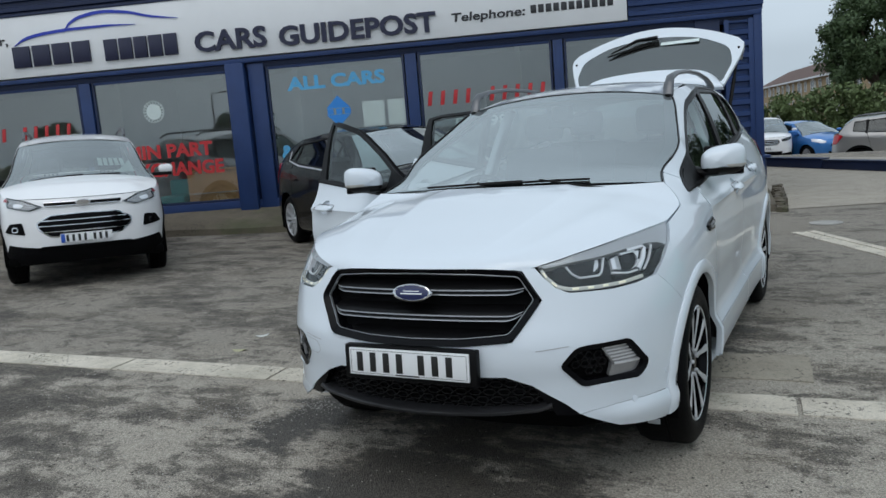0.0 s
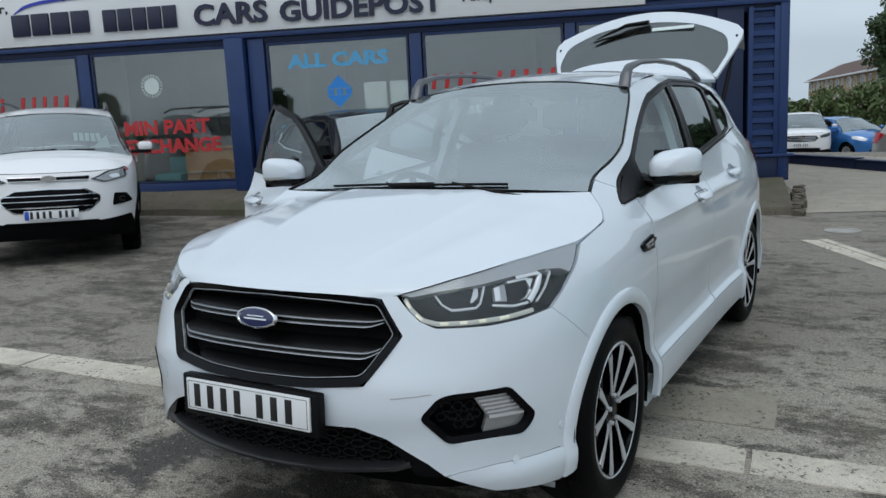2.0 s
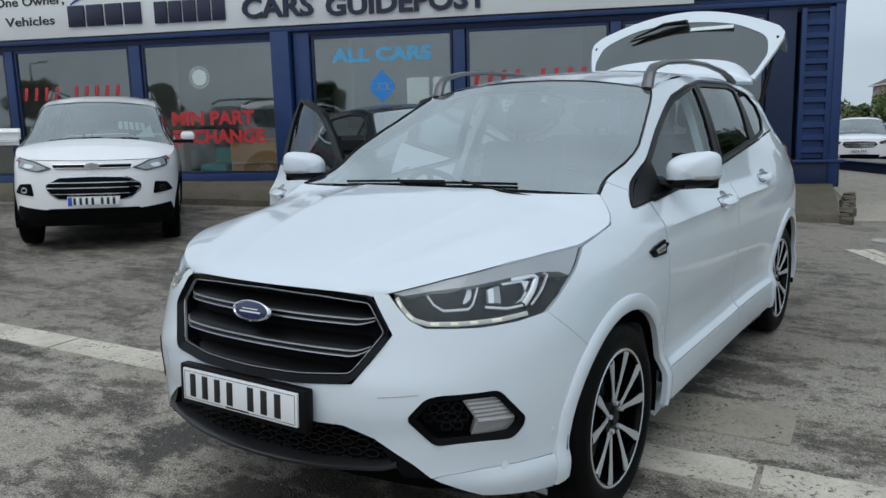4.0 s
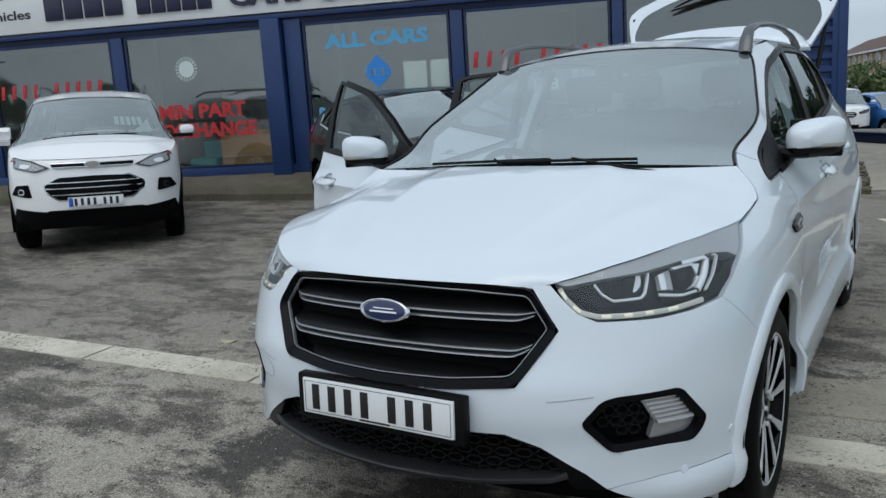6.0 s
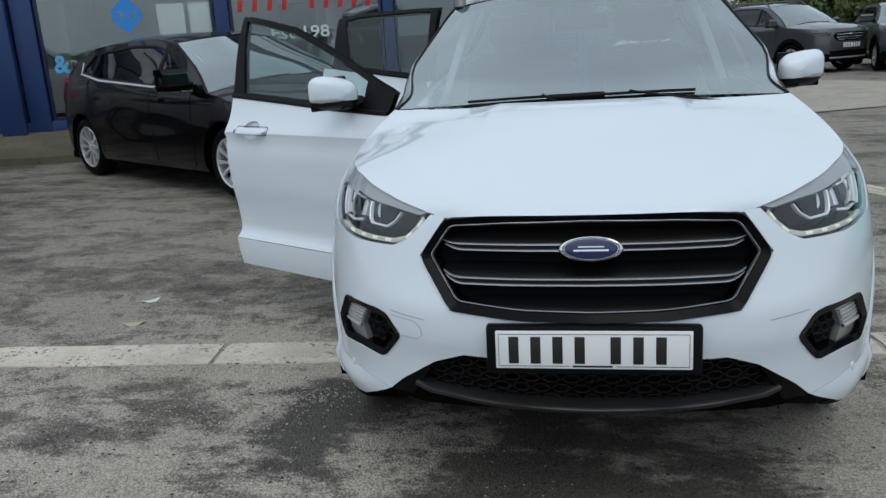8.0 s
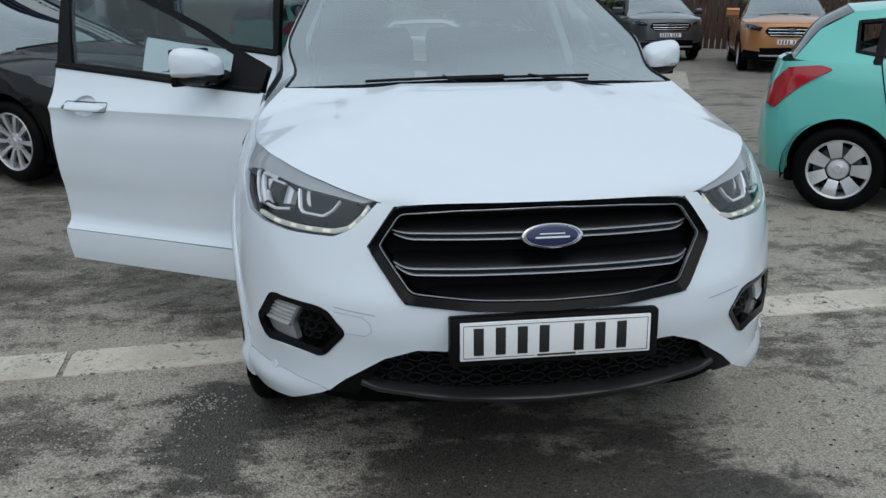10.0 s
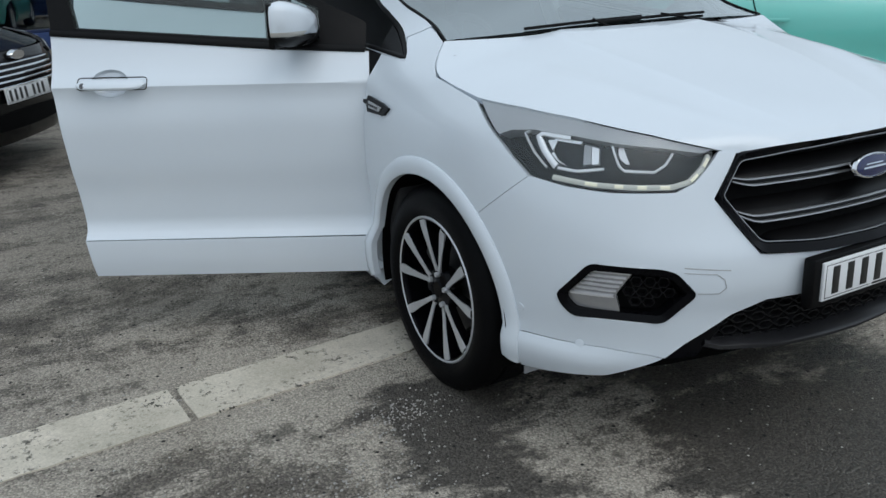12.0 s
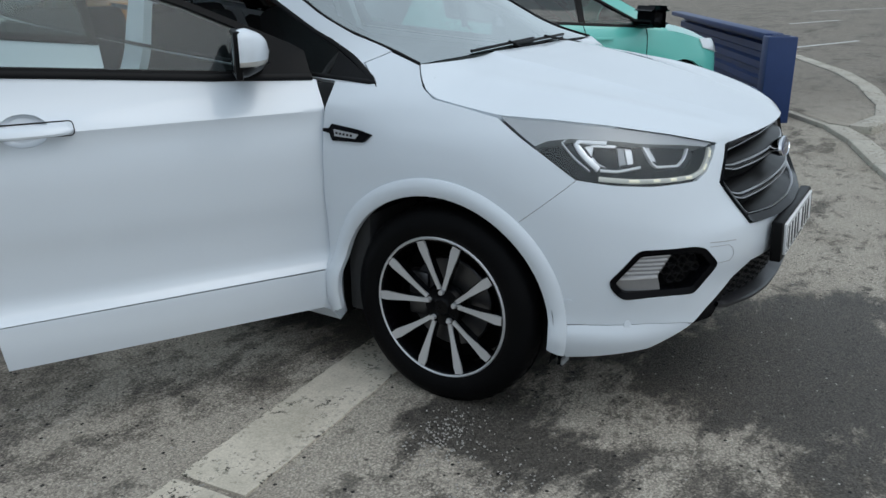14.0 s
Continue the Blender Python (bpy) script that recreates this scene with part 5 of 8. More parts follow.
# dark backing under every gap
bm = bmesh.new()
back = [(0.0, 0.34), (SX(0.5), 0.33), (SY(-0.45), 0.29), (SY(-0.44), 0.6), (SY(-0.30), 0.70), (SY(-0.2), 0.78), (SY(-0.2), 0.93), (SX(0.48), 0.86), (0, 0.87)]
panel(bm, back, shell.lifted(-0.10), (), 0.06, 0)
mirror_x(bm)
part("front_structure", bm, DARK, hero)

# grille
gr = new("grille")
gr.parent = hero
bm = bmesh.new()
outer = rounded(grille_hole, 0.03)
inn = inset(outer, 0.022)
for lo, li, so, si in ((inset(outer, -0.004), inset(outer, 0.004), -0.02, 0.008), (inset(outer, 0.004), inn, 0.007, -0.010), (inn, inset(outer, 0.026), -0.010, -0.06)):
    r0 = [bm.verts.new(shell.at(s, z, so)) for s, z in lo]
    r1 = [bm.verts.new(shell.at(s, z, si)) for s, z in li]
    for i in range(len(lo)):
        k = (i + 1) % len(lo)
        bm.faces.new((r0[i], r0[k], r1[k], r1[i]))
part("grille_frame", bm, GLOSS, gr, "gloss black grille surround")
bm = bmesh.new()
panel(bm, inset(outer, 0.020), shell.lifted(-0.058), (), 0.05, 0)
part("grille_mesh", bm, MATT, gr)
bm = bmesh.new()
strip(bm, inset(outer, 0.026), 0.003, shell.lifted(-0.013), 0.004, 0.01, closed=True)
part("grille_beading", bm, RIDGE, gr)


def louvre(name, zc, half, tip, sections, mat):
    """A moulded bar across the grille, its section swept from side to side and its ends turned in."""
    bm = bmesh.new()
    rows = []
    ss = np.r_[np.linspace(-half, -half + 0.06, 4), np.linspace(-half + 0.09, half - 0.09, 34), np.linspace(half - 0.06, half, 4)]
    for s in ss:
        e = max(0.0, (abs(s) - half + 0.055) / 0.055)
        bow = 0.006 * (1 - (s / half) ** 2)
        rows.append([bm.verts.new(shell.at(s, zc + bow + dz * (1 - 0.35 * e) + tip * e ** 1.5, lift - 0.012 * e ** 2)) for dz, lift in sections])
    for a, b in zip(rows, rows[1:]):
        for k in range(len(sections) - 1):
            bm.faces.new((a[k], a[k + 1], b[k + 1], b[k]))
    for r in (rows[0], rows[-1]):
        bm.faces.new(r)
    return part(name, bm, mat, gr, sharp=40)


for zc, half, tip in ((0.806, SX(0.447), 0.006), (0.716, SX(0.437), 0.014)):
    louvre("grille_bar", zc, half, tip, [(0.036, -0.056), (0.026, -0.042), (0.016, -0.027), (0.009, -0.017), (0.004, -0.013), (0.000, -0.013), (-0.002, -0.022), (-0.018, -0.022), (-0.020, -0.056)], BAR)
    louvre("bar_ridge", zc, half - 0.004, tip, [(0.0045, -0.0135), (0.0030, -0.0100), (0.0000, -0.0100), (-0.0015, -0.020)], RIDGE)
    louvre("bar_ridge", zc, half - 0.010, tip, [(-0.0120, -0.020), (-0.0125, -0.0115), (-0.0160, -0.0115), (-0.0180, -0.020)], RIDGE)
louvre("grille_shelf", 0.640, SX(0.36), 0.0, [(0.026, -0.056), (0.014, -0.042), (0.005, -0.026), (0.0, -0.018), (-0.003, -0.016)], BAR)
# oval badge with a bar in place of the maker's name
bm = bmesh.new()
m = Matrix.Translation((0, -0.846, 0.808)) @ Matrix.Rotation(radians(-14), 4, "X") @ Matrix.Diagonal((1, 1, 0.40, 1))
rings = lathe(bm, [(0.0, -0.012), (0.072, -0.012), (0.076, -0.016), (0.082, -0.014), (0.085, -0.008), (0.080, 0.000), (0.050, 0.028)], 40, "y")
bmesh.ops.transform(bm, matrix=m, verts=bm.verts[:])
bd = part("badge", bm, CHROME, hero, "chrome-edged blue oval badge")
bm = bmesh.new()
lathe(bm, [(0.0, -0.0155), (0.060, -0.0155), (0.070, -0.0135), (0.0715, -0.010)], 40, "y")
bmesh.ops.transform(bm, matrix=m, verts=bm.verts[:])
part("badge_field", bm, OVALBLUE, bd)
bm = bmesh.new()
for x0, x1, z0, z1 in ((-0.046, 0.046, -0.016, -0.004), (-0.034, 0.034, 0.010, 0.018)):
    box(bm, x0, x1, -0.0172, -0.0150, z0, z1, 0.0)
bmesh.ops.transform(bm, matrix=m, verts=bm.verts[:])
pieces("badge_bar", bm, CHROME, bd)
# number plate in its black holder
bm = bmesh.new()
box(bm, -0.282, 0.282, -0.016, 0.02, -0.070, 0.064, 0.006)
hold = part("plate_holder", bm, TRIM, hero, "black plate holder")
hold.matrix_local = pose(0, -0.914, 0.553, -3, 0, 0)
plate_bars(hero, pose(0, -0.9325, 0.555, -3, 0, 0), 0.512, 0.104)
# lower intake with its honeycomb and splitter
bm = bmesh.new()
panel(bm, low_hole, shell.lifted(-0.055), (), 0.05, 0)
part("lower_intake", bm, MATT, hero)
bm = bmesh.new()
for r in range(5):
    for c in range(-9, 10):
        s, z = c * 0.058 + (0.029 if r % 2 else 0), 0.375 + r * 0.030
        if inside(low_hole, np.array([(s - 0.03, z), (s + 0.03, z)])).all():
            hexa = [(s + 0.026 * math.cos(a), z + 0.013 * math.sin(a)) for a in np.linspace(0, 2 * math.pi, 7)[:-1]]
            strip(bm, hexa, 0.006, shell.lifted(-0.05), 0.012, 0.02, closed=True)
tagged(part("honeycomb", bm, MESH, hero), kind="stuff")
bm = bmesh.new()
strip(bm, [(-SX(0.515), 0.392), (-SX(0.47), 0.377), (-SX(0.27), 0.362), (0, 0.355), (SX(0.27), 0.362), (SX(0.47), 0.377), (SX(0.515), 0.392)], 0.020, shell.lifted(-0.016), 0.020, 0.05)
part("splitter", bm, LIP, hero, "dark satin splitter lip")
bm = bmesh.new()
for sd in (1, -1):
    panel(bm, [(sd * SX(0.45), 0.470), (sd * SX(0.563), 0.395), (sd * SX(0.63), 0.347), (sd * SX(0.53), 0.352)][::sd], shell.lifted(-0.004), (), 0.03, 0.03)
pieces("intake_corner", bm, GLOSS, hero)
bm = bmesh.new()
panel(bm, [(-SY(-0.43), 0.27), (-SX(0.6), 0.335), (0, 0.34), (SX(0.6), 0.335), (SY(-0.43), 0.27), (SX(0.6), 0.255), (0, 0.30), (-SX(0.6), 0.255)], shell.lifted(-0.09), (), 0.05, 0)
part("undertray", bm, DARK, hero)

# lamps
for sd in (1, -1):
    hl = new("headlamp")
    hl.parent = hero
    hl["label"] = "swept-back headlamp with lit running strip"

    def lamp_part(nm, mat, poly, lift, depth=0.01, step=0.02, rnd=0.0, kind="panel", width=0.01, closed=False):
        bm = bmesh.new()
        if kind == "panel":
            panel(bm, rounded(poly, rnd) if rnd else poly, shell.lifted(lift), (), step, depth)
        else:
            strip(bm, poly, width, shell.lifted(lift), depth, 0.012, closed)
        if sd < 0:
            flip_x(bm)
        part(nm, bm, mat, hl)

    L = lamp_hole
    lamp_part("lens", CLEARLENS, rounded(L, 0.012), -0.003, 0.004, 0.025)
    lamp_part("lamp_bowl", GLOSS, L, -0.072, 0, 0.03)
    # top bezel, its pale grey standing for mirrored sky, widening towards the rear tip
    lamp_part("upper_bezel", LAMPLIP, [L[0], L[1], L[2], L[3], L[4], (0.545, 0.879), (0.66, 0.893), (0.80, 0.902), (0.93, 0.914), (1.06, 0.921), (1.13, 0.914), (1.165, 0.899)], -0.010, 0.05)
    # inner bowl with a bright U-shaped guide
    lamp_part("inner_bowl", LAMPGREY, [(0.590, 0.878), (0.575, 0.850), (0.625, 0.818), (0.83, 0.818), (0.838, 0.896)], -0.046, 0.02)
    lamp_part("reflector", LAMPSILVER, [(0.745, 0.884), (0.735, 0.858), (0.765, 0.846), (0.792, 0.862), (0.800, 0.888)], -0.040, 0.012, rnd=0.010)
    lamp_part("bulb_shroud", LAMPGREY, rounded([(0.668, 0.880), (0.690, 0.846), (0.755, 0.846), (0.782, 0.888)], 0.006), -0.036, 0.012)
    lamp_part("light_guide", LAMPSILVER, [(0.630, 0.878), (0.652, 0.852), (0.684, 0.835), (0.770, 0.837), (0.787, 0.848), (0.814, 0.893)], -0.020, 0.005, kind="strip", width=0.0065)
    # outer projector: dark lens in a bright folded surround
    lamp_part("projector_bowl", LAMPGREY, [(0.845, 0.897), (0.848, 0.822), (0.97, 0.818), (1.09, 0.900), (1.06, 0.915), (0.93, 0.908)], -0.050, 0.02)
    lamp_part("projector_lens", GLOSS, rounded([(0.905, 0.893), (0.900, 0.852), (0.938, 0.843), (0.985, 0.868), (0.985, 0.897)], 0.014), -0.030, 0.02)
    lamp_part("projector_glint", LAMPGREY, rounded([(0.915, 0.888), (0.912, 0.866), (0.935, 0.860), (0.955, 0.880), (0.950, 0.892)], 0.008), -0.027, 0.004)
    lamp_part("projector_shroud", LAMPSILVER, [(0.853, 0.884), (0.848, 0.848), (0.868, 0.846), (0.876, 0.888)], -0.030, 0.02)
    lamp_part("projector_fold", LAMPLIP, [(0.880, 0.888), (0.872, 0.846), (0.894, 0.842), (0.902, 0.890)], -0.036, 0.02)
    lamp_part("projector_brow", LAMPSILVER, [(0.905, 0.899), (0.985, 0.903), (1.000, 0.893), (0.985, 0.897), (0.910, 0.893)], -0.024, 0.012)
    lamp_part("projector_facet", LAMPSILVER, [(0.990, 0.866), (0.962, 0.846), (0.938, 0.840), (0.966, 0.852), (0.984, 0.870)], -0.024, 0.012)
    lamp_part("light_guide", LAMPSILVER, [(0.940, 0.909), (1.028, 0.914), (1.040, 0.903), (1.006, 0.868), (0.965, 0.836)], -0.020, 0.006, kind="strip", width=0.016)
    lamp_part("light_guide", LAMPSILVER, [(0.960, 0.833), (0.905, 0.829), (0.828, 0.839)], -0.022, 0.005, kind="strip", width=0.007)
    lamp_part("outer_guide", LAMPSILVER, [(1.072, 0.917), (1.086, 0.908), (1.040, 0.866), (0.992, 0.832)], -0.018, 0.004, kind="strip", width=0.004)
    lamp_part("reflector_step", LAMPSILVER, [(1.012, 0.896), (0.988, 0.872), (0.982, 0.900)], -0.026, 0.02)
    # running strip along the lower edge, with its bright spots
    lamp_part("running_strip", DRLBODY, [(0.522, 0.872), (0.545, 0.842), (0.584, 0.812), (0.632, 0.801), (0.74, 0.800), (0.86, 0.803), (0.965, 0.812)], -0.012, 0.005, kind="strip", width=0.013)
    for k, (xa, xb, za, zb) in enumerate(((0.527, 0.541, 0.865, 0.847), (0.560, 0.580, 0.829, 0.814), (0.640, 0.668, 0.801, 0.801), (0.705, 0.730, 0.801, 0.801), (0.768, 0.792, 0.802, 0.802), (0.838, 0.872, 0.803, 0.805))):
        lamp_part("running_light", DRL, [(xa, za), (xb, zb)], -0.010, 0.006, kind="strip", width=0.009)
    lamp_part("rear_lens_block", GLOSS, [(1.150, 0.893), (1.105, 0.850), (1.040, 0.818), (0.975, 0.812), (1.03, 0.842), (1.095, 0.886)], -0.016, 0.03)
    # fog lamp pod
    fl = new("fog_lamp")
    fl.parent = hero
    bm = bmesh.new()
    fo = rounded(fog_hole, 0.02)
    fi = inset(fo, 0.020)
    for lo, li, so, si in ((fo, fi, 0.004, -0.004), (fi, inset(fo, 0.024), -0.004, -0.05)):
        r0 = [bm.verts.new(shell.at(s, z, so)) for s, z in lo]
        r1 = [bm.verts.new(shell.at(s, z, si)) for s, z in li]
        for i in range(len(lo)):
            k = (i + 1) % len(lo)
            bm.faces.new((r0[i], r0[k], r1[k], r1[i]))
    if sd < 0:
        flip_x(bm)
    part("fog_surround", bm, GLOSS, fl, "gloss black six-sided fog lamp surround")
    bm = bmesh.new()
    panel(bm, inset(fo, 0.02), shell.lifted(-0.045), (), 0.04, 0)
    if sd < 0:
        flip_x(bm)
    part("fog_backing", bm, MATT, fl)
    bm = bmesh.new()
    for r in range(5):
        for c in range(6):
            s, z = 0.590 + c * 0.036 + (0.018 if r % 2 else 0), 0.476 + r * 0.028
            if inside(inset(fo, 0.03), np.array([(s - 0.018, z), (s + 0.018, z)])).all() and s < 0.745 - 0.3 * abs(z - 0.523):
                strip(bm, [(s + 0.017 * math.cos(a), z + 0.014 * math.sin(a)) for a in np.linspace(0, 2 * math.pi, 7)[:-1]], 0.004, shell.lifted(-0.04), 0.012, 0.02, closed=True)
    if sd < 0:
        flip_x(bm)
    tagged(part("fog_honeycomb", bm, MESH, fl), kind="stuff")
    lens = [(0.722, 0.594), (0.832, 0.597), (0.897, 0.516), (0.893, 0.492), (0.872, 0.469), (0.752, 0.469), (0.768, 0.523)]
    bm = bmesh.new()
    panel(bm, rounded(lens, 0.01), shell.lifted(-0.020), (), 0.02, 0.02)
    if sd < 0:
        flip_x(bm)
    part("fog_reflector", bm, FOGLENS, fl)
    bm = bmesh.new()
    for k in range(5):
        zz = 0.534 + k * 0.0125
        strip(bm, [(0.774 - (zz - 0.523) * 0.66, zz), (0.872 - (zz - 0.534) * 0.75, zz)], 0.006, shell.lifted(-0.020), 0.007, 0.01)
    strip(bm, [(0.772, 0.520), (0.888, 0.517)], 0.010, shell.lifted(-0.02), 0.010, 0.01)
    if sd < 0:
        flip_x(bm)
    pieces("fog_rib", bm, FOGRIB, fl)
    # badge on the wing
    bm = bmesh.new()
    panel(bm, rounded([(SY(0.236), 0.894), (SY(0.29), 0.905), (SY(0.402), 0.915), (SY(0.411), 0.900), (SY(0.437), 0.898), (SY(0.437), 0.887), (SY(0.408), 0.884), (SY(0.395), 0.861), (SY(0.268), 0.866)][::-1], 0.004), shell.lifted(0.010), (), 0.02, 0.014)
    if sd < 0:
        flip_x(bm)
    wb = part("wing_vent", bm, GLOSS, hero, "gloss black wing vent badge")
    bm = bmesh.new()
    panel(bm, [(SY(0.285), 0.891), (SY(0.388), 0.899), (SY(0.381), 0.877), (SY(0.297), 0.876)][::-1], shell.lifted(0.014), (), 0.02, 0.004)
    if sd < 0:
        flip_x(bm)
    plaque = part("vent_plaque", bm, LAMPLIP, wb, "silver-grey plaque with dark marks")
    bm = bmesh.new()
    for k in range(5):
        strip(bm, [(SY(0.308 + 0.015 * k), 0.8845 + 0.0007 * k), (SY(0.317 + 0.015 * k), 0.8850 + 0.0007 * k)], 0.007, shell.lifted(0.0148), 0.001, 0.004)
    if sd < 0:
        flip_x(bm)
    part("plaque_marks", bm, TRIM, plaque)
    for nm, y, z in (("parking_sensor", -0.60, 0.372), ("parking_sensor", -0.44, 0.44)):
        bm = bmesh.new()
        panel(bm, circle(SY(y), z, 0.012, 0, 348, 14), shell.lifted(0.003), (), 0.02, 0.006)
        if sd < 0:
            flip_x(bm)
        part(nm, bm, WHITE, hero)

# flexible air deflectors hanging before the front wheels
for sd in (1, -1):
    bm = bmesh.new()
    box(bm, sd * 0.60, sd * 0.80, -0.405, -0.395, 0.205, 0.30, 0.003)
    d = part("air_deflector", bm, MATT, hero)
    bm = bmesh.new()
    box(bm, sd * 0.755, sd * 0.803, -0.412, -0.407, 0.206, 0.226, 0.002)
    part("deflector_tab", bm, LAMPLIP, d)
# wheels
for sd in (1, -1):
    for y in (0.0, 2.69):
        add_wheel(hero, sd * (0.882 if y < 1 else 0.868), y, 0.344, 0.242, 0.225, "twin5", sd, z=0.337)


# glasshouse of the white car
def ch(y, z):
    return (SY(y), z)


WS_EDGE = [(0.165, 1.102), (0.29, 1.137), (0.43, 1.185), (0.70, 1.315), (0.90, 1.41), (1.05, 1.487)]
ROOF_EDGE = [(1.05, 1.487), (1.25, 1.527), (1.6, 1.562), (2.1, 1.562), (2.6, 1.532), (3.06, 1.485)]
DLO = [(0.282, 1.043), (0.80, 1.072), (1.45, 1.122), (2.1, 1.182), (2.62, 1.247), (2.755, 1.315), (2.785, 1.40), (2.69, 1.475), (2.26, 1.530), (1.75, 1.534), (1.44, 1.503), (1.22, 1.454), (0.82, 1.304), (0.51, 1.167)]
for sd in (1, -1):
    frame_poly = [ch(*p) for p in WS_EDGE[1:]] + [ch(*p) for p in ROOF_EDGE[1:]] + [ch(3.20, 1.38), ch(3.30, 1.17), ch(2.95, 1.252), ch(2.62, 1.236), ch(2.1, 1.175), ch(1.45, 1.115), ch(0.8, 1.065), ch(0.275, 1.036), ch(0.363, 1.101)]
    bm = bmesh.new()
    panel(bm, frame_poly, shell.at, [[ch(*p) for p in DLO]], 0.035, 0.03)
    if sd < 0:
        flip_x(bm)
    part("body_side_frame", bm, WHITE, hero, "white pillars and roof side")
    # fixed black sail at the foot of the windscreen pillar
    bm = bmesh.new()
    panel(bm, [ch(0.290, 1.0445), ch(0.466, 1.054), ch(0.466, 1.134)], shell.lifted(0.002), (), 0.03, 0.03)
    if sd < 0:
        flip_x(bm)
    part("sail_panel", bm, TRIM, hero)
    bm = bmesh.new()
    strip(bm, [ch(*p) for p in DLO], 0.014, shell.lifted(-0.004), 0.006, 0.02, closed=True)
    if sd < 0:
        flip_x(bm)
    part("window_seal", bm, TRIM, hero)
    # fixed quarter glass
    q = [ch(2.32, 1.222), ch(2.61, 1.258), ch(2.735, 1.322), ch(2.765, 1.40), ch(2.675, 1.463), ch(2.45, 1.493)]
    bm = bmesh.new()
    panel(bm, q, shell.lifted(-0.008), (), 0.05, 0.004)
    if sd < 0:
        flip_x(bm)
    part("quarter_glass", bm, DARKGLASS, hero)

HINGES = {"front": (0.468, 0.47), "rear": (1.558, 1.55)}
FRONT_OUT = [(0.455, 1.048), (0.448, 0.70), (0.455, 0.40), (0.458, 0.256), (1.505, 0.256), (1.522, 0.40), (1.537, 0.70), (1.555, 0.95), (1.565, 1.123), (1.2, 1.097), (0.8, 1.066)]
REAR_OUT = [(1.569, 1.126), (1.560, 0.95), (1.542, 0.70), (1.527, 0.40), (1.511, 0.256), (2.235, 0.256), (2.262, 0.42), (2.30, 0.56), (2.342, 0.66), (2.385, 0.85), (2.43, 1.05), (2.44, 1.208), (2.1, 1.172), (1.8, 1.146)]
FRONT_FRAME = [(0.47, 1.054), (0.8, 1.070), (1.2, 1.101), (1.563, 1.128), (1.605, 1.522), (1.44, 1.495), (1.22, 1.447), (0.82, 1.297), (0.51, 1.159), (0.47, 1.136)]
FRONT_GLASS = [(0.63, 1.082), (1.0, 1.105), (1.478, 1.141), (1.568, 1.500), (1.44, 1.477), (1.22, 1.427), (0.84, 1.284), (0.63, 1.190)]
REAR_FRAME = [(1.571, 1.128), (1.9, 1.160), (2.28, 1.203), (2.37, 1.215), (2.43, 1.502), (2.25, 1.522), (1.75, 1.526), (1.614, 1.522)]
REAR_GLASS = [(1.605, 1.152), (1.9, 1.180), (2.22, 1.216), (2.355, 1.488), (2.24, 1.503), (1.75, 1.508), (1.662, 1.502)]


def clip_z(poly, z, above):
    """The part of a chart polygon above or below a height."""
    out = []
    for a, b in zip(poly, poly[1:] + poly[:1]):
        ka, kb = (a[1] >= z) == above, (b[1] >= z) == above
        if ka:
            out.append(a)
        if ka != kb:
            t = (z - a[1]) / (b[1] - a[1])
            out.append((a[0] + (b[0] - a[0]) * t, z))
    return out


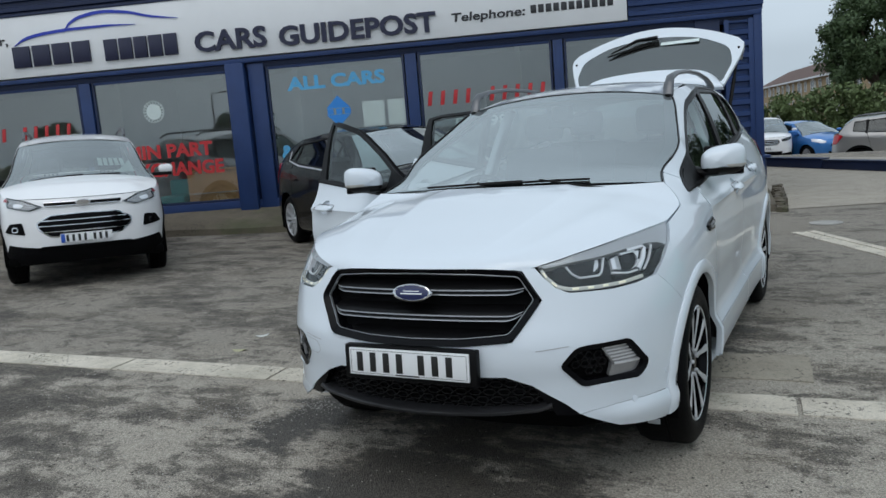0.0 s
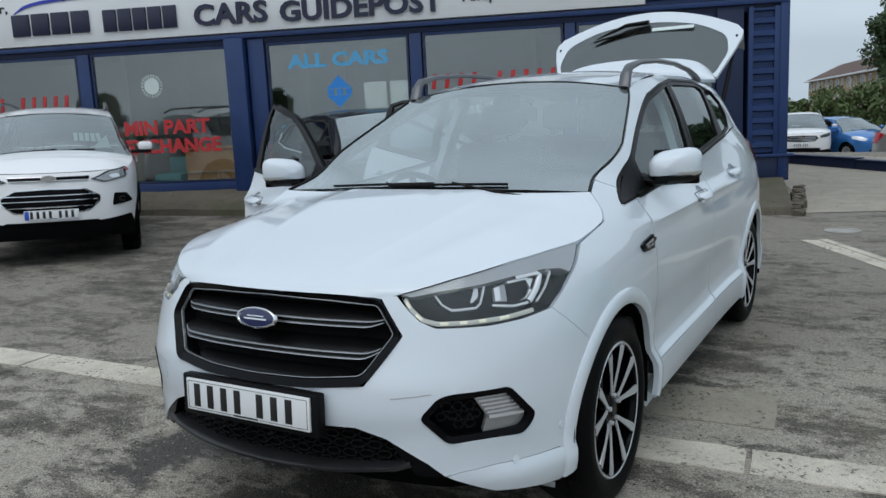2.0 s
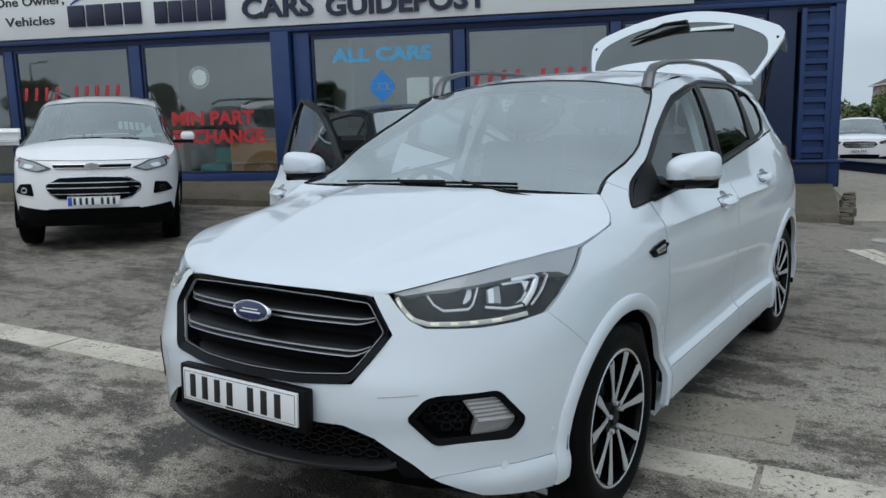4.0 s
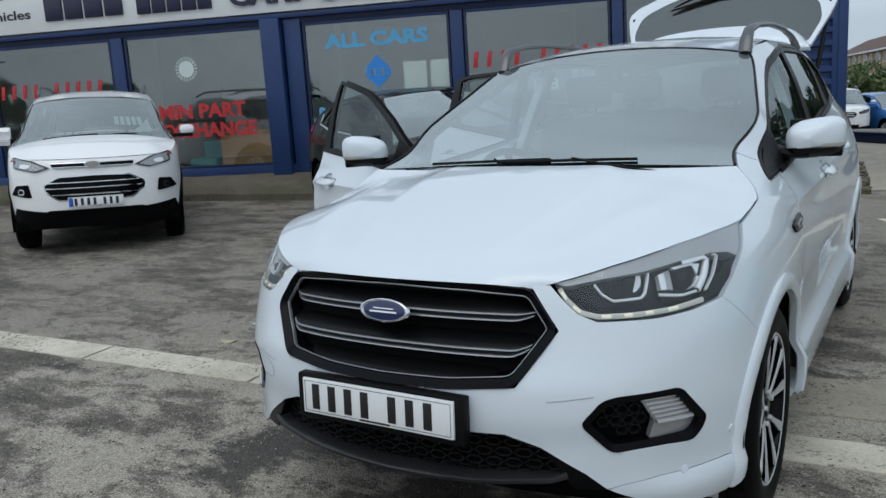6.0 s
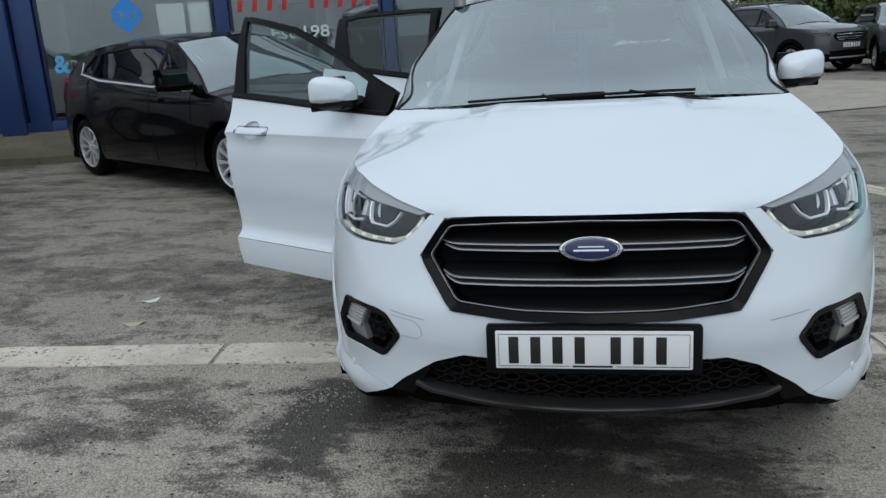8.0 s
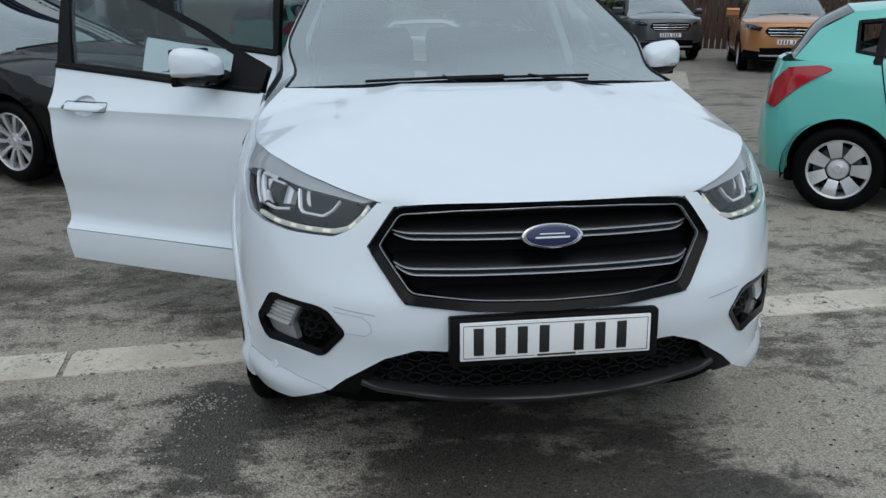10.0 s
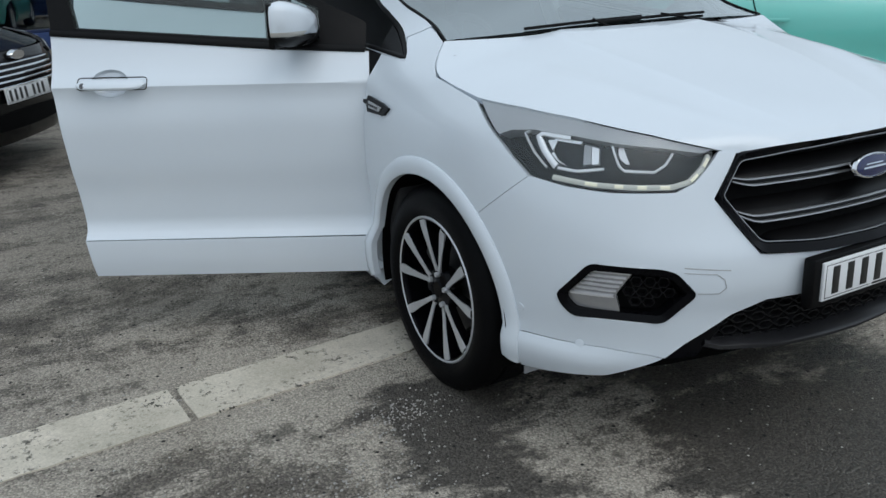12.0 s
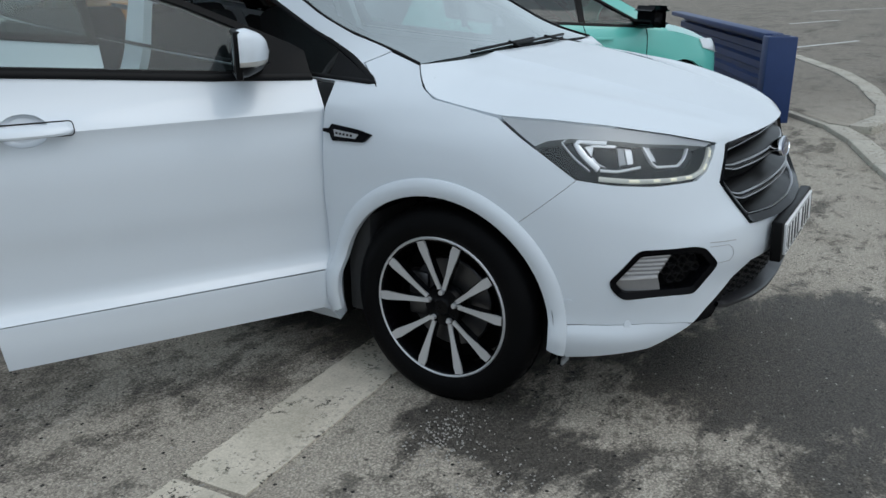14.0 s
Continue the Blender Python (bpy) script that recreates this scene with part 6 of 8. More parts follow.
def hero_door(sd, which, angle):
    out, frm, gls = (FRONT_OUT, FRONT_FRAME, FRONT_GLASS) if which == "front" else (REAR_OUT, REAR_FRAME, REAR_GLASS)
    hy = HINGES[which][0]
    hx = 0.872
    d = new(f"{which}_door")
    d.parent = hero
    d.matrix_local = pose(sd * hx, hy, 0, 0, 0, sd * -angle)
    d["label"] = "white door, swung open" if angle else "white closed door"

    def done(nm, bm, mat, label=""):
        for v in bm.verts:
            v.co.x, v.co.y = v.co.x - hx, v.co.y - hy
        if sd < 0:
            flip_x(bm)
        return part(nm, bm, mat, d, label)

    y0, y1, zc = (1.225, 1.462, 0.962) if which == "front" else (2.10, 2.30, 1.005)
    ym = SY((y0 + y1) / 2 + 0.01)
    cup = [(ym + 0.066 * math.cos(a), zc + 0.044 * math.sin(a)) for a in np.linspace(0, 2 * math.pi, 25)[:-1]]
    chart = [ch(*p) for p in out]
    bm = bmesh.new()
    panel(bm, clip_z(chart, 0.400, True), shell.at, [cup], 0.03, 0.03, gap=0.0015, rows=(0.41, 0.42, 0.43, 0.930, 0.945, 0.952, 0.961, 0.98))
    done("outer_skin", bm, WHITE)
    bm = bmesh.new()
    panel(bm, clip_z(chart, 0.400, False), shell.at, (), 0.03, 0.03, gap=0.0015, rows=(0.38, 0.39))
    done("door_skirt", bm, WHITE)
    bm = bmesh.new()
    inner = inset([ch(*p) for p in out], 0.006)
    panel(bm, inner, shell.lifted(-0.032), (), 0.05, 0)
    done("inner_frame", bm, WHITE)
    bm = bmesh.new()
    panel(bm, inset(inner, 0.05), shell.lifted(-0.085), (), 0.05, -0.052)
    done("door_card", bm, CABIN, "dark plastic door trim")
    bm = bmesh.new()
    panel(bm, [ch(*p) for p in frm], shell.lifted(-0.003), [[ch(*p) for p in gls]], 0.03, 0.035)
    panel(bm, [ch(*p) for p in frm][::-1], shell.lifted(-0.038), [[ch(*p) for p in gls]], 0.04, 0)
    done("window_frame", bm, TRIM, "satin black window frame")
    bm = bmesh.new()
    panel(bm, inset([ch(*p) for p in gls], -0.004), shell.lifted(-0.012), (), 0.06, 0.004)
    g = done("window_glass", bm, SIDEGLASS if which == "front" else (DARKGLASS if sd > 0 else SIDEGLASS))
    g.visible_shadow = False
    bm = bmesh.new()
    lo = [p for p in frm if p[1] < 1.23 and p != frm[-1]][: 4 if which == "front" else 4]
    strip(bm, [ch(*p) for p in lo], 0.020, shell.lifted(0.0), 0.008, 0.02)
    done("waist_seal", bm, TRIM)
    # handle over its scooped cup
    bm = bmesh.new()
    rows = []
    for f, h in ((1.025, 0.0002), (1.0, -0.0015), (0.92, -0.012), (0.75, -0.021), (0.45, -0.026)):
        rows.append([bm.verts.new(shell.at(ym + (s - ym) * f, zc + (z - zc) * f, h)) for s, z in cup])
    for a, b in zip(rows, rows[1:]):
        for i in range(len(a)):
            bm.faces.new((a[i], a[(i + 1) % len(a)], b[(i + 1) % len(a)], b[i]))
    bm.faces.new(rows[-1])
    done("handle_cup", bm, WHITE)
    bm = bmesh.new()
    rows = []
    for k in range(25):
        t = k / 24
        sw = math.sqrt(max(0.0, 1 - abs(2 * t - 1) ** 7))
        s0, lift = SY(y0 + (y1 - y0) * t), 0.012 + 0.018 * math.sin(math.pi * t) ** 0.5
        rows.append([bm.verts.new(shell.at(s0, zc + 0.017 * sw * math.sin(a) + 0.0005, lift + 0.010 * math.cos(a))) for a in np.linspace(0, 2 * math.pi, 13)[:-1]])
    for a, b in zip(rows, rows[1:]):
        for i in range(12):
            bm.faces.new((a[i], b[i], b[(i + 1) % 12], a[(i + 1) % 12]))
    done("door_handle", bm, WHITE)
    bm = bmesh.new()
    rim = rounded([ch(y0 - 0.002, zc - 0.020), ch(y1 + 0.002, zc - 0.020), ch(y1 + 0.002, zc + 0.020), ch(y0 - 0.002, zc + 0.020)], 0.014)
    strip(bm, rim, 0.0026, shell.lifted(0.001), 0.0012, 0.004, closed=True)
    done("handle_gasket", bm, TRIM)
    if which == "front" and sd < 0:
        bm = bmesh.new()
        panel(bm, circle(SY(1.435), zc, 0.0085, 0, 340, 14), shell.lifted(0.033), (), 0.02, 0.004)
        done("key_lock", bm, STEEL)
    if which == "front":
        # mirror on a black foot
        def mirror_shape(scale, zlo, zhi):
            b = bmesh.new()
            cx, cy, cz = 0.898, 0.684, 1.150
            n_u, n_v = 20, 14
            rings = []
            for i in range(n_v + 1):
                v = -1 + 2 * i / n_v
                r = (1 - abs(min(v, 0)) ** 2.6) ** (1 / 2.6) if v < 0 else 1 - 0.06 * v ** 6
                ring = []
                for k in range(n_u):
                    a = 2 * math.pi * k / n_u
                    ca, sa = math.cos(a), math.sin(a)
                    ex = abs(ca) ** 0.55 * (1 if ca > 0 else -1) * r
                    ez = abs(sa) ** 0.6 * (1 if sa > 0 else -1) * r
                    y = cy + 0.054 * v + 0.21 * ex * 0.098
                    wide = 0.098 * (0.72 + 0.28 * min(1, (v + 1) / 1.1))
                    tall = 0.074 * (0.62 + 0.38 * min(1, (v + 1) / 1.5))
                    z = cz + ez * tall + 0.012 * ex
                    ring.append(b.verts.new((cx + ex * wide * scale + 0.012 * v, y, min(max(z, zlo), zhi))))
                rings.append(ring)
            for a, c in zip(rings, rings[1:]):
                for k in range(n_u):
                    b.faces.new((a[k], a[(k + 1) % n_u], c[(k + 1) % n_u], c[k]))
            b.faces.new(rings[0])
            b.faces.new(rings[-1])
            return b

        def swept(b):
            """Leans the back of the mirror rearwards towards its outer end."""
            for v in b.verts:
                v.co.y += 0.21 * (v.co.x - 0.898)

        done("mirror_cap", mirror_shape(1.0, 1.117, 2), WHITE, "white mirror cap")
        done("mirror_base", mirror_shape(0.985, 1.066, 1.1165), TRIM)
        bm = bmesh.new()
        box(bm, 0.824, 0.974, 0.746, 0.752, 1.092, 1.208, 0.004)
        swept(bm)
        done("mirror_glass", bm, MIRRORGLASS)
        bm = bmesh.new()
        box(bm, 0.810, 0.990, 0.7265, 0.7495, 1.076, 1.221, 0.007)
        swept(bm)
        done("mirror_rim", bm, TRIM)
        bm = mirror_shape(1.012, 1.113, 1.131)
        bmesh.ops.delete(bm, geom=[f for f in bm.faces if f.calc_center_median().x < 0.930], context="FACES")
        done("indicator", bm, INDICATOR)
        bm = bmesh.new()
        tube(bm, [(0.77, 0.665, 1.105), (0.82, 0.672, 1.095), (0.88, 0.685, 1.094)], [0.045, 0.034, 0.030], 10, 0.6)
        done("mirror_foot", bm, TRIM)
    return d


for sd, which, angle in ((1, "front", 0), (1, "rear", 0), (-1, "front", 61), (-1, "rear", 61)):
    hero_door(sd, which, angle)


# windscreen and roof
def ws_at(a, b, lift=0.0):
    e = WS_EDGE
    y = float(pchip([(k / (len(e) - 1), p[0]) for k, p in enumerate(e)], b))
    z = float(pchip([(k / (len(e) - 1), p[1]) for k, p in enumerate(e)], b))
    ed = shell.at(SY(y), z)
    t = abs(a)
    yc, zc = ed.y - 0.02 - 0.035 * b if b > 0.5 else ed.y - 0.05 + 0.01 * b, ed.z + 0.015 + 0.045 * b
    yc = ed.y - 0.055 + 0.05 * b
    return Vector((a * ed.x, yc + (ed.y - yc) * t ** 2.2, zc + (ed.z - zc) * t ** 2.2 + lift))


bm = bmesh.new()
grid_surface(bm, lambda u, v: ws_at((u * 2 - 1) * 0.985, v), 30, 20)
ws = part("windscreen", bm, SCREEN, hero)
ws.visible_shadow = False
bm = bmesh.new()
for sgn in (-1, 1):
    grid_surface(bm, lambda u, v: ws_at(sgn * (0.90 + 0.087 * u), v, -0.004), 2, 20)
grid_surface(bm, lambda u, v: ws_at(-0.93 + 1.86 * u, 0.925 + 0.075 * v, -0.004), 24, 2)
grid_surface(bm, lambda u, v: ws_at(-0.93 + 1.86 * u, 0.0 + 0.05 * v, -0.004), 24, 2)
part("windscreen_band", bm, GLOSS, hero)
bm = bmesh.new()
path = [ws_at(0.988, v, 0.002) for v in np.linspace(0, 0.985, 24)]
tube(bm, path, 0.0045, 6)
tube(bm, [Vector((-p.x, p.y, p.z)) for p in path], 0.0045, 6)
pieces("windscreen_seal", bm, TRIM, hero)


def roof_at(a, b):
    e = ROOF_EDGE
    y = float(pchip([(k / (len(e) - 1), p[0]) for k, p in enumerate(e)], b))
    z = float(pchip([(k / (len(e) - 1), p[1]) for k, p in enumerate(e)], b))
    ed = shell.at(SY(y), z)
    t = abs(a)
    zc = float(pchip([(1.05, 1.548), (1.3, 1.585), (1.7, 1.612), (2.1, 1.612), (2.6, 1.592), (3.1, 1.545)], y))
    dy = 0.01 * (1 - b)
    ditch = -0.010 * math.exp(-(((t - 0.86) / 0.03) ** 2)) * min(1.0, b / 0.12)
    return Vector((a * ed.x, ed.y - dy * 0 + (0.045 * b - 0.005 * (1 - b)) * (1 - t ** 2), zc + (ed.z - zc) * t ** (2.2 + 0.4 * min(1.0, b / 0.12)) + ditch + 0.004 * (1 - min(1.0, b / 0.12))))


bm = bmesh.new()
grid_surface(bm, lambda u, v: roof_at(u * 2 - 1, v), 60, 30)
part("roof_panel", bm, WHITE, hero, "white roof panel", sharp=60)
bm = bmesh.new()
grid_surface(bm, lambda u, v: roof_at((u * 2 - 1) * 0.97, v) - Vector((0, 0, 0.035)), 20, 12)
part("headlining", bm, HEADLINING, hero)
for sd in (1, -1):
    bm = bmesh.new()
    tube(bm, [(sd * 0.576, 1.060, 1.490), (sd * 0.577, 1.085, 1.548), (sd * 0.578, 1.13, 1.588), (sd * 0.580, 1.30, 1.617), (sd * 0.582, 1.6, 1.632), (sd * 0.580, 1.95, 1.628), (sd * 0.572, 2.30, 1.602), (sd * 0.562, 2.50, 1.572), (sd * 0.555, 2.60, 1.545)],
         [0.030, 0.028, 0.023, 0.017, 0.016, 0.016, 0.018, 0.022, 0.026], 10, 0.8)
    part("roof_rail", bm, RAIL, hero, "dark satin roof rail")
bm = bmesh.new()
box(bm, -0.012, 0.012, 2.90, 2.98, 1.585, 1.62, 0.008)
part("roof_aerial", bm, TRIM, hero)
# scuttle, wipers
bm = bmesh.new()
grid_surface(bm, lambda u, v: Vector(((u * 2 - 1) * 0.73, 0.06 + 0.14 * v + 0.04 * abs(u * 2 - 1) ** 2, 1.062 + 0.01 * v)), 20, 4)
part("scuttle", bm, MATT, hero)
for a0, a1, arm in ((-0.60, 0.10, -0.05), (-0.18, 0.55, 0.50)):
    bm = bmesh.new()
    blade = [ws_at(a0 + (a1 - a0) * k / 10, 0.012 + 0.035 * k / 10, 0.008) for k in range(11)]
    tube(bm, blade, 0.0045, 6, 1.3)
    mid = ws_at(a0 * 0.45 + a1 * 0.55, 0.032, 0.016)
    tube(bm, [Vector((arm, 0.11, 1.085)), Vector((arm * 0.6 + mid.x * 0.4, 0.10, 1.105)), mid], [0.009, 0.006, 0.0045], 6)
    part("wiper", bm, TRIM, hero)
# rear-view mirror pod behind the glass
bm = bmesh.new()
c = ws_at(0, 0.86)
box(bm, -0.055, 0.055, c.y + 0.01, c.y + 0.12, c.z - 0.085, c.z + 0.0, 0.02)
box(bm, -0.125, 0.125, c.y + 0.13, c.y + 0.155, c.z - 0.13, c.z - 0.06, 0.012)
part("rear_view_mirror", bm, TRIM, hero)
# cabin
bm = bmesh.new()
box(bm, -0.76, 0.76, 0.22, 0.62, 0.66, 1.045, 0.07)
box(bm, -0.16, 0.16, 0.5, 0.72, 0.55, 0.95, 0.05)
part("dashboard", bm, CABIN, hero)
bm = bmesh.new()
box(bm, -0.80, 0.80, 0.40, 3.3, 0.24, 0.32, 0.01)
box(bm, -0.84, 0.84, 0.30, 0.40, 0.24, 1.0, 0.01)
box(bm, -0.10, 0.10, 0.6, 1.6, 0.32, 0.62, 0.04)
part("cabin_floor", bm, CABIN, hero)
for x, y, w in ((0.37, 1.22, 0.50), (-0.37, 1.22, 0.50), (0.36, 2.12, 0.62), (-0.36, 2.12, 0.62)):
    seat_meshes(hero, x, y, 0.58, w)
steering_wheel(hero, -0.37, 0.74, 0.96)
for sd in (1, -1):
    bm = bmesh.new()
    panel(bm, [ch(1.47, 0.30), ch(1.595, 0.30), ch(1.615, 1.1), ch(1.655, 1.50), ch(1.57, 1.495), ch(1.50, 1.1)], shell.lifted(-0.06), (), 0.05, 0.04)
    if sd < 0:
        flip_x(bm)
    part("centre_pillar", bm, WHITE, hero)
    bm = bmesh.new()
    panel(bm, [ch(0.46, 0.20), ch(2.28, 0.20), ch(2.28, 0.36), ch(0.46, 0.36)], shell.lifted(-0.07), (), 0.08, 0.05)
    if sd < 0:
        flip_x(bm)
    part("door_step", bm, WHITE, hero)
# open tailgate
tg = new("tailgate")
tg.parent = hero
tg["label"] = "white tailgate raised open above the roof"


def gate_at(a, b, lift=0.0):
    t = abs(a)
    w = 0.575 + 0.135 * b - 0.02 * max(0, b - 0.85) / 0.15
    y = 3.09 + 0.31 * b + 0.07 * (1 - t ** 2) * b
    z = 1.575 + 0.325 * b + (1 - t ** 2) * (0.03 + 0.13 * b)
    return Vector((a * w, y - lift * 0.75, z + lift * 0.66))


def gate_panel(nm, mat, poly, lift, depth=0.02, holes=(), step=0.05):
    bm = bmesh.new()
    panel(bm, poly, lambda u, v: gate_at(u, v, lift), holes, step, 0)
    geom = bmesh.ops.extrude_face_region(bm, geom=bm.faces[:])["geom"]
    for v in (g for g in geom if isinstance(g, bmesh.types.BMVert)):
        v.co += Vector((0, 0.75, -0.66)) * depth
    return part(nm, bm, mat, tg)


win = rounded([(-0.955, 0.03), (0.955, 0.03), (0.965, 0.50), (0.86, 0.80), (0.55, 0.885), (-0.55, 0.885), (-0.86, 0.80), (-0.965, 0.50)], 0.10)
gate_panel("gate_skin", WHITE, [(-1, 0.0), (1, 0.0), (1.01, 0.6), (1.0, 0.98), (0.94, 1.05), (0, 1.06), (-0.94, 1.05), (-1.0, 0.98), (-1.01, 0.6)], 0.0, 0.022, [win])
gate_panel("rear_glass", GATEGLASS, win, -0.004, 0.004)
gate_panel("gate_lining", CABIN, win, -0.050, 0.01)
bm = bmesh.new()
grid_surface(bm, lambda u, v: Vector(((u * 2 - 1) * (0.585 - 0.02 * v), 2.97 + 0.10 * v - 0.03 * math.sin(math.pi * v), 1.555 + v * (0.155 - 0.03 * (u * 2 - 1) ** 2 - 0.10 * (u * 2 - 1) ** 8) + 0.02 * (1 - (u * 2 - 1) ** 2))), 30, 8)
geom = bmesh.ops.extrude_face_region(bm, geom=bm.faces[:])["geom"]
for v in (g for g in geom if isinstance(g, bmesh.types.BMVert)):
    v.co += Vector((0, 0.05, -0.02))
part("spoiler", bm, WHITE, tg)
bm = bmesh.new()
tube(bm, [gate_at(0.04, 0.84, 0.03), gate_at(-0.20, 0.83, 0.035), gate_at(-0.52, 0.72, 0.025)], [0.030, 0.024, 0.008], 8, 0.6)
tube(bm, [gate_at(-0.02, 0.78, 0.018), gate_at(-0.56, 0.69, 0.018)], 0.008, 6)
part("rear_wiper", bm, TRIM, tg)
bm = bmesh.new()
box(bm, 0.12, 0.42, 0, 0.004, 0, 0.035, 0.0)
sticker = part("window_sticker", bm, VINYLWHITE, tg)
m = gate_at(0.2, 0.74, 0.006)
sticker.matrix_local = Matrix.Translation((m.x - 0.2, m.y, m.z)) @ Matrix.Rotation(radians(-48), 4, "X")
bm = bmesh.new()
grid_surface(bm, lambda u, v: Vector(((u * 2 - 1) * (0.69 - 0.08 * v), 3.40 + 0.07 * (1 - (u * 2 - 1) ** 2) + 0.50 * v, 1.890 + 0.16 * (1 - (u * 2 - 1) ** 2) - 0.05 * v)), 16, 6)
geom = bmesh.ops.extrude_face_region(bm, geom=bm.faces[:])["geom"]
for v in (g for g in geom if isinstance(g, bmesh.types.BMVert)):
    v.co += Vector((0, 0, -0.06))
part("gate_lower_panel", bm, WHITE, tg)
for sd in (1, -1):
    bm = bmesh.new()
    tube(bm, [(sd * 0.60, 3.12, 1.36), (sd * 0.655, 3.36, 1.86)], 0.011, 8)
    tube(bm, [(sd * 0.60, 3.12, 1.36), (sd * 0.63, 3.24, 1.62)], 0.015, 8)
    part("gas_strut", bm, TRIM, tg)


# ---------- parked cars ----------
def parked_car(name, label, at, spec, group="parked cars"):
    """A parked car from its main measures: fo, wb, ro front overhang, wheelbase and rear overhang; w half width; nose, cowl, belt, roof heights."""
    g = dict(fo=0.85, wb=2.6, ro=0.75, w=0.88, low=0.24, nose=0.80, cowl=0.98, belt=0.96, tail=1.05, roof=1.47, cowl_y=0.15, ws_top=0.95, roof_end=2.6, hatch=3.1, tyre=0.315, rim=0.215, style="split", mat=SILVER,
             glass=SIDEGLASS, dark=DARKGLASS, clad=0.0, chrome=False, wheel_mat=None, lean=0.17, round=1.0, rails=False)
    g.update(spec)
    car = root(name, at, label, "car", group)
    fo, wb, ro, w = g["fo"], g["wb"], g["ro"], g["w"]
    back = wb + ro
    plan = [(0, -fo), (0.35 * w, -fo + 0.02), (0.62 * w, -fo + 0.085 * g["round"]), (0.83 * w, -fo + 0.24 * g["round"]), (0.945 * w, -fo + 0.48), (0.985 * w, 0.0), (w, 0.6), (w, wb * 0.6), (0.99 * w, wb), (0.95 * w, back - 0.38), (0.84 * w, back - 0.14), (0.55 * w, back - 0.02), (0, back)]
    bt, tl, rf, ln = g["belt"], g["tail"], g["roof"], g["lean"]

    def prof(top, lean, belly):
        return [(0.05, -0.14), (g["low"], -0.05), (g["low"] + 0.12, -0.005), (0.5, 0.0), (0.62, belly), (0.75, 0.0), (top - 0.08, -0.015), (top, -0.055), (top + 0.06, -0.10), (rf, -0.10 - (rf - top - 0.06) * (lean / 0.40) - 0.05), (1.75, -0.6)]

    nz = g["nose"]
    nose = [(0.05, -0.16), (g["low"], -0.05), (g["low"] + 0.1, -0.01), (0.5, 0.0), (nz - 0.12, -0.015), (nz, -0.06), (nz + 0.06, -0.12), (1.75, -0.7)]
    tailp = [(0.05, -0.12), (g["low"] + 0.05, -0.03), (0.5, 0.0), (0.65, -0.01), (tl - 0.05, -0.07), (tl + 0.1, -0.14), (rf, -0.45), (1.75, -0.6)]
    sh = Shell(plan, [("x", 0.0, nose), ("x", 0.55 * w, nose), ("y", 0.0, prof(bt, ln, 0.01)), ("y", wb * 0.45, prof(bt, ln, -0.012)), ("y", wb, prof(bt + 0.05, ln, 0.008)), ("y", back - 0.14, tailp)])
    sx, sy = sh.sx, sh.sy
    end = sh.length
    r, rim = g["tyre"], g["rim"]
    ra = r + 0.055
    hd = g.get("head", 0.10)
    cy, wt, re, hb = g["cowl_y"], g["ws_top"], g["roof_end"], g["hatch"]

    def beltz(y):
        return float(pchip([(-fo, nz), (-fo + 0.35, nz + 0.02), (cy, g["cowl"] - 0.05), (wb * 0.5, bt + 0.01), (wb, (bt + tl) / 2 + 0.02), (back, tl)], y))

    top = [(0, nz), (sx(0.45 * w), nz)] + [(sy(y), beltz(y)) for y in np.linspace(-fo + 0.3, back - 0.30, 22)] + [(sy(back - 0.1), tl - 0.02), (end, tl)]
    bot = [(end, g["low"] + 0.04), (sy(back - 0.3), g["low"] + 0.02)]
    for yc in (wb, 0.0):
        bot += [(sy(yc) + ra * math.cos(a), r + ra * math.sin(a)) for a in np.linspace(radians(-16), radians(196), 22)]
    bot += [(sx(0.6 * w), g["low"]), (0, g["low"])]
    bm = bmesh.new()
    panel(bm, top + bot, sh.at, (), 0.07, 0.03)
    mirror_x(bm)
    part("body", bm, g["mat"], car, sharp=50)
    bm = bmesh.new()
    for yc in (0.0, wb):
        rows = []
        for a in np.linspace(radians(-15), radians(195), 18):
            rows.append([bm.verts.new((x, yc + (ra + 0.02) * math.cos(a), r + (ra + 0.015) * math.sin(a))) for x in (w * 0.96, w - 0.30)])
        for p, q in zip(rows, rows[1:]):
            bm.faces.new((p[0], p[1], q[1], q[0]))
        bm.faces.new([p[1] for p in rows])
    mirror_x(bm)
    pieces("wheel_housing", bm, DARK, car)
    bm = bmesh.new()
    box(bm, -w * 0.9, w * 0.9, -fo + 0.25, back - 0.25, g["low"] - 0.03, g["low"] + 0.06, 0.02)
    part("floor_pan", bm, DARK, car)
    if g["clad"]:
        z1 = g["clad"]
        bm = bmesh.new()
        lo = [(0, z1 - 0.02), (sx(0.5 * w), z1), (sy(-ra - 0.16), z1 + 0.04)] + [(sy(0) + (ra + 0.07) * math.cos(a), r + (ra + 0.07) * math.sin(a)) for a in np.linspace(radians(175), radians(5), 16)]
        lo += [(sy(0.5), z1 - 0.06), (sy(wb - 0.5), z1 - 0.06)] + [(sy(wb) + (ra + 0.07) * math.cos(a), r + (ra + 0.07) * math.sin(a)) for a in np.linspace(radians(175), radians(5), 16)] + [(sy(back - 0.35), z1), (end, z1)]
        panel(bm, lo + [(p[0], p[1] - 0.004) for p in bot], sh.lifted(0.008), (), 0.07, 0.02)
        mirror_x(bm)
        part("lower_cladding", bm, MATT, car, "black plastic lower cladding")

    # bonnet
    def edge(b):
        y = -fo + 0.30 + (cy + fo - 0.30) * b
        return sh.at(sy(y), beltz(y))

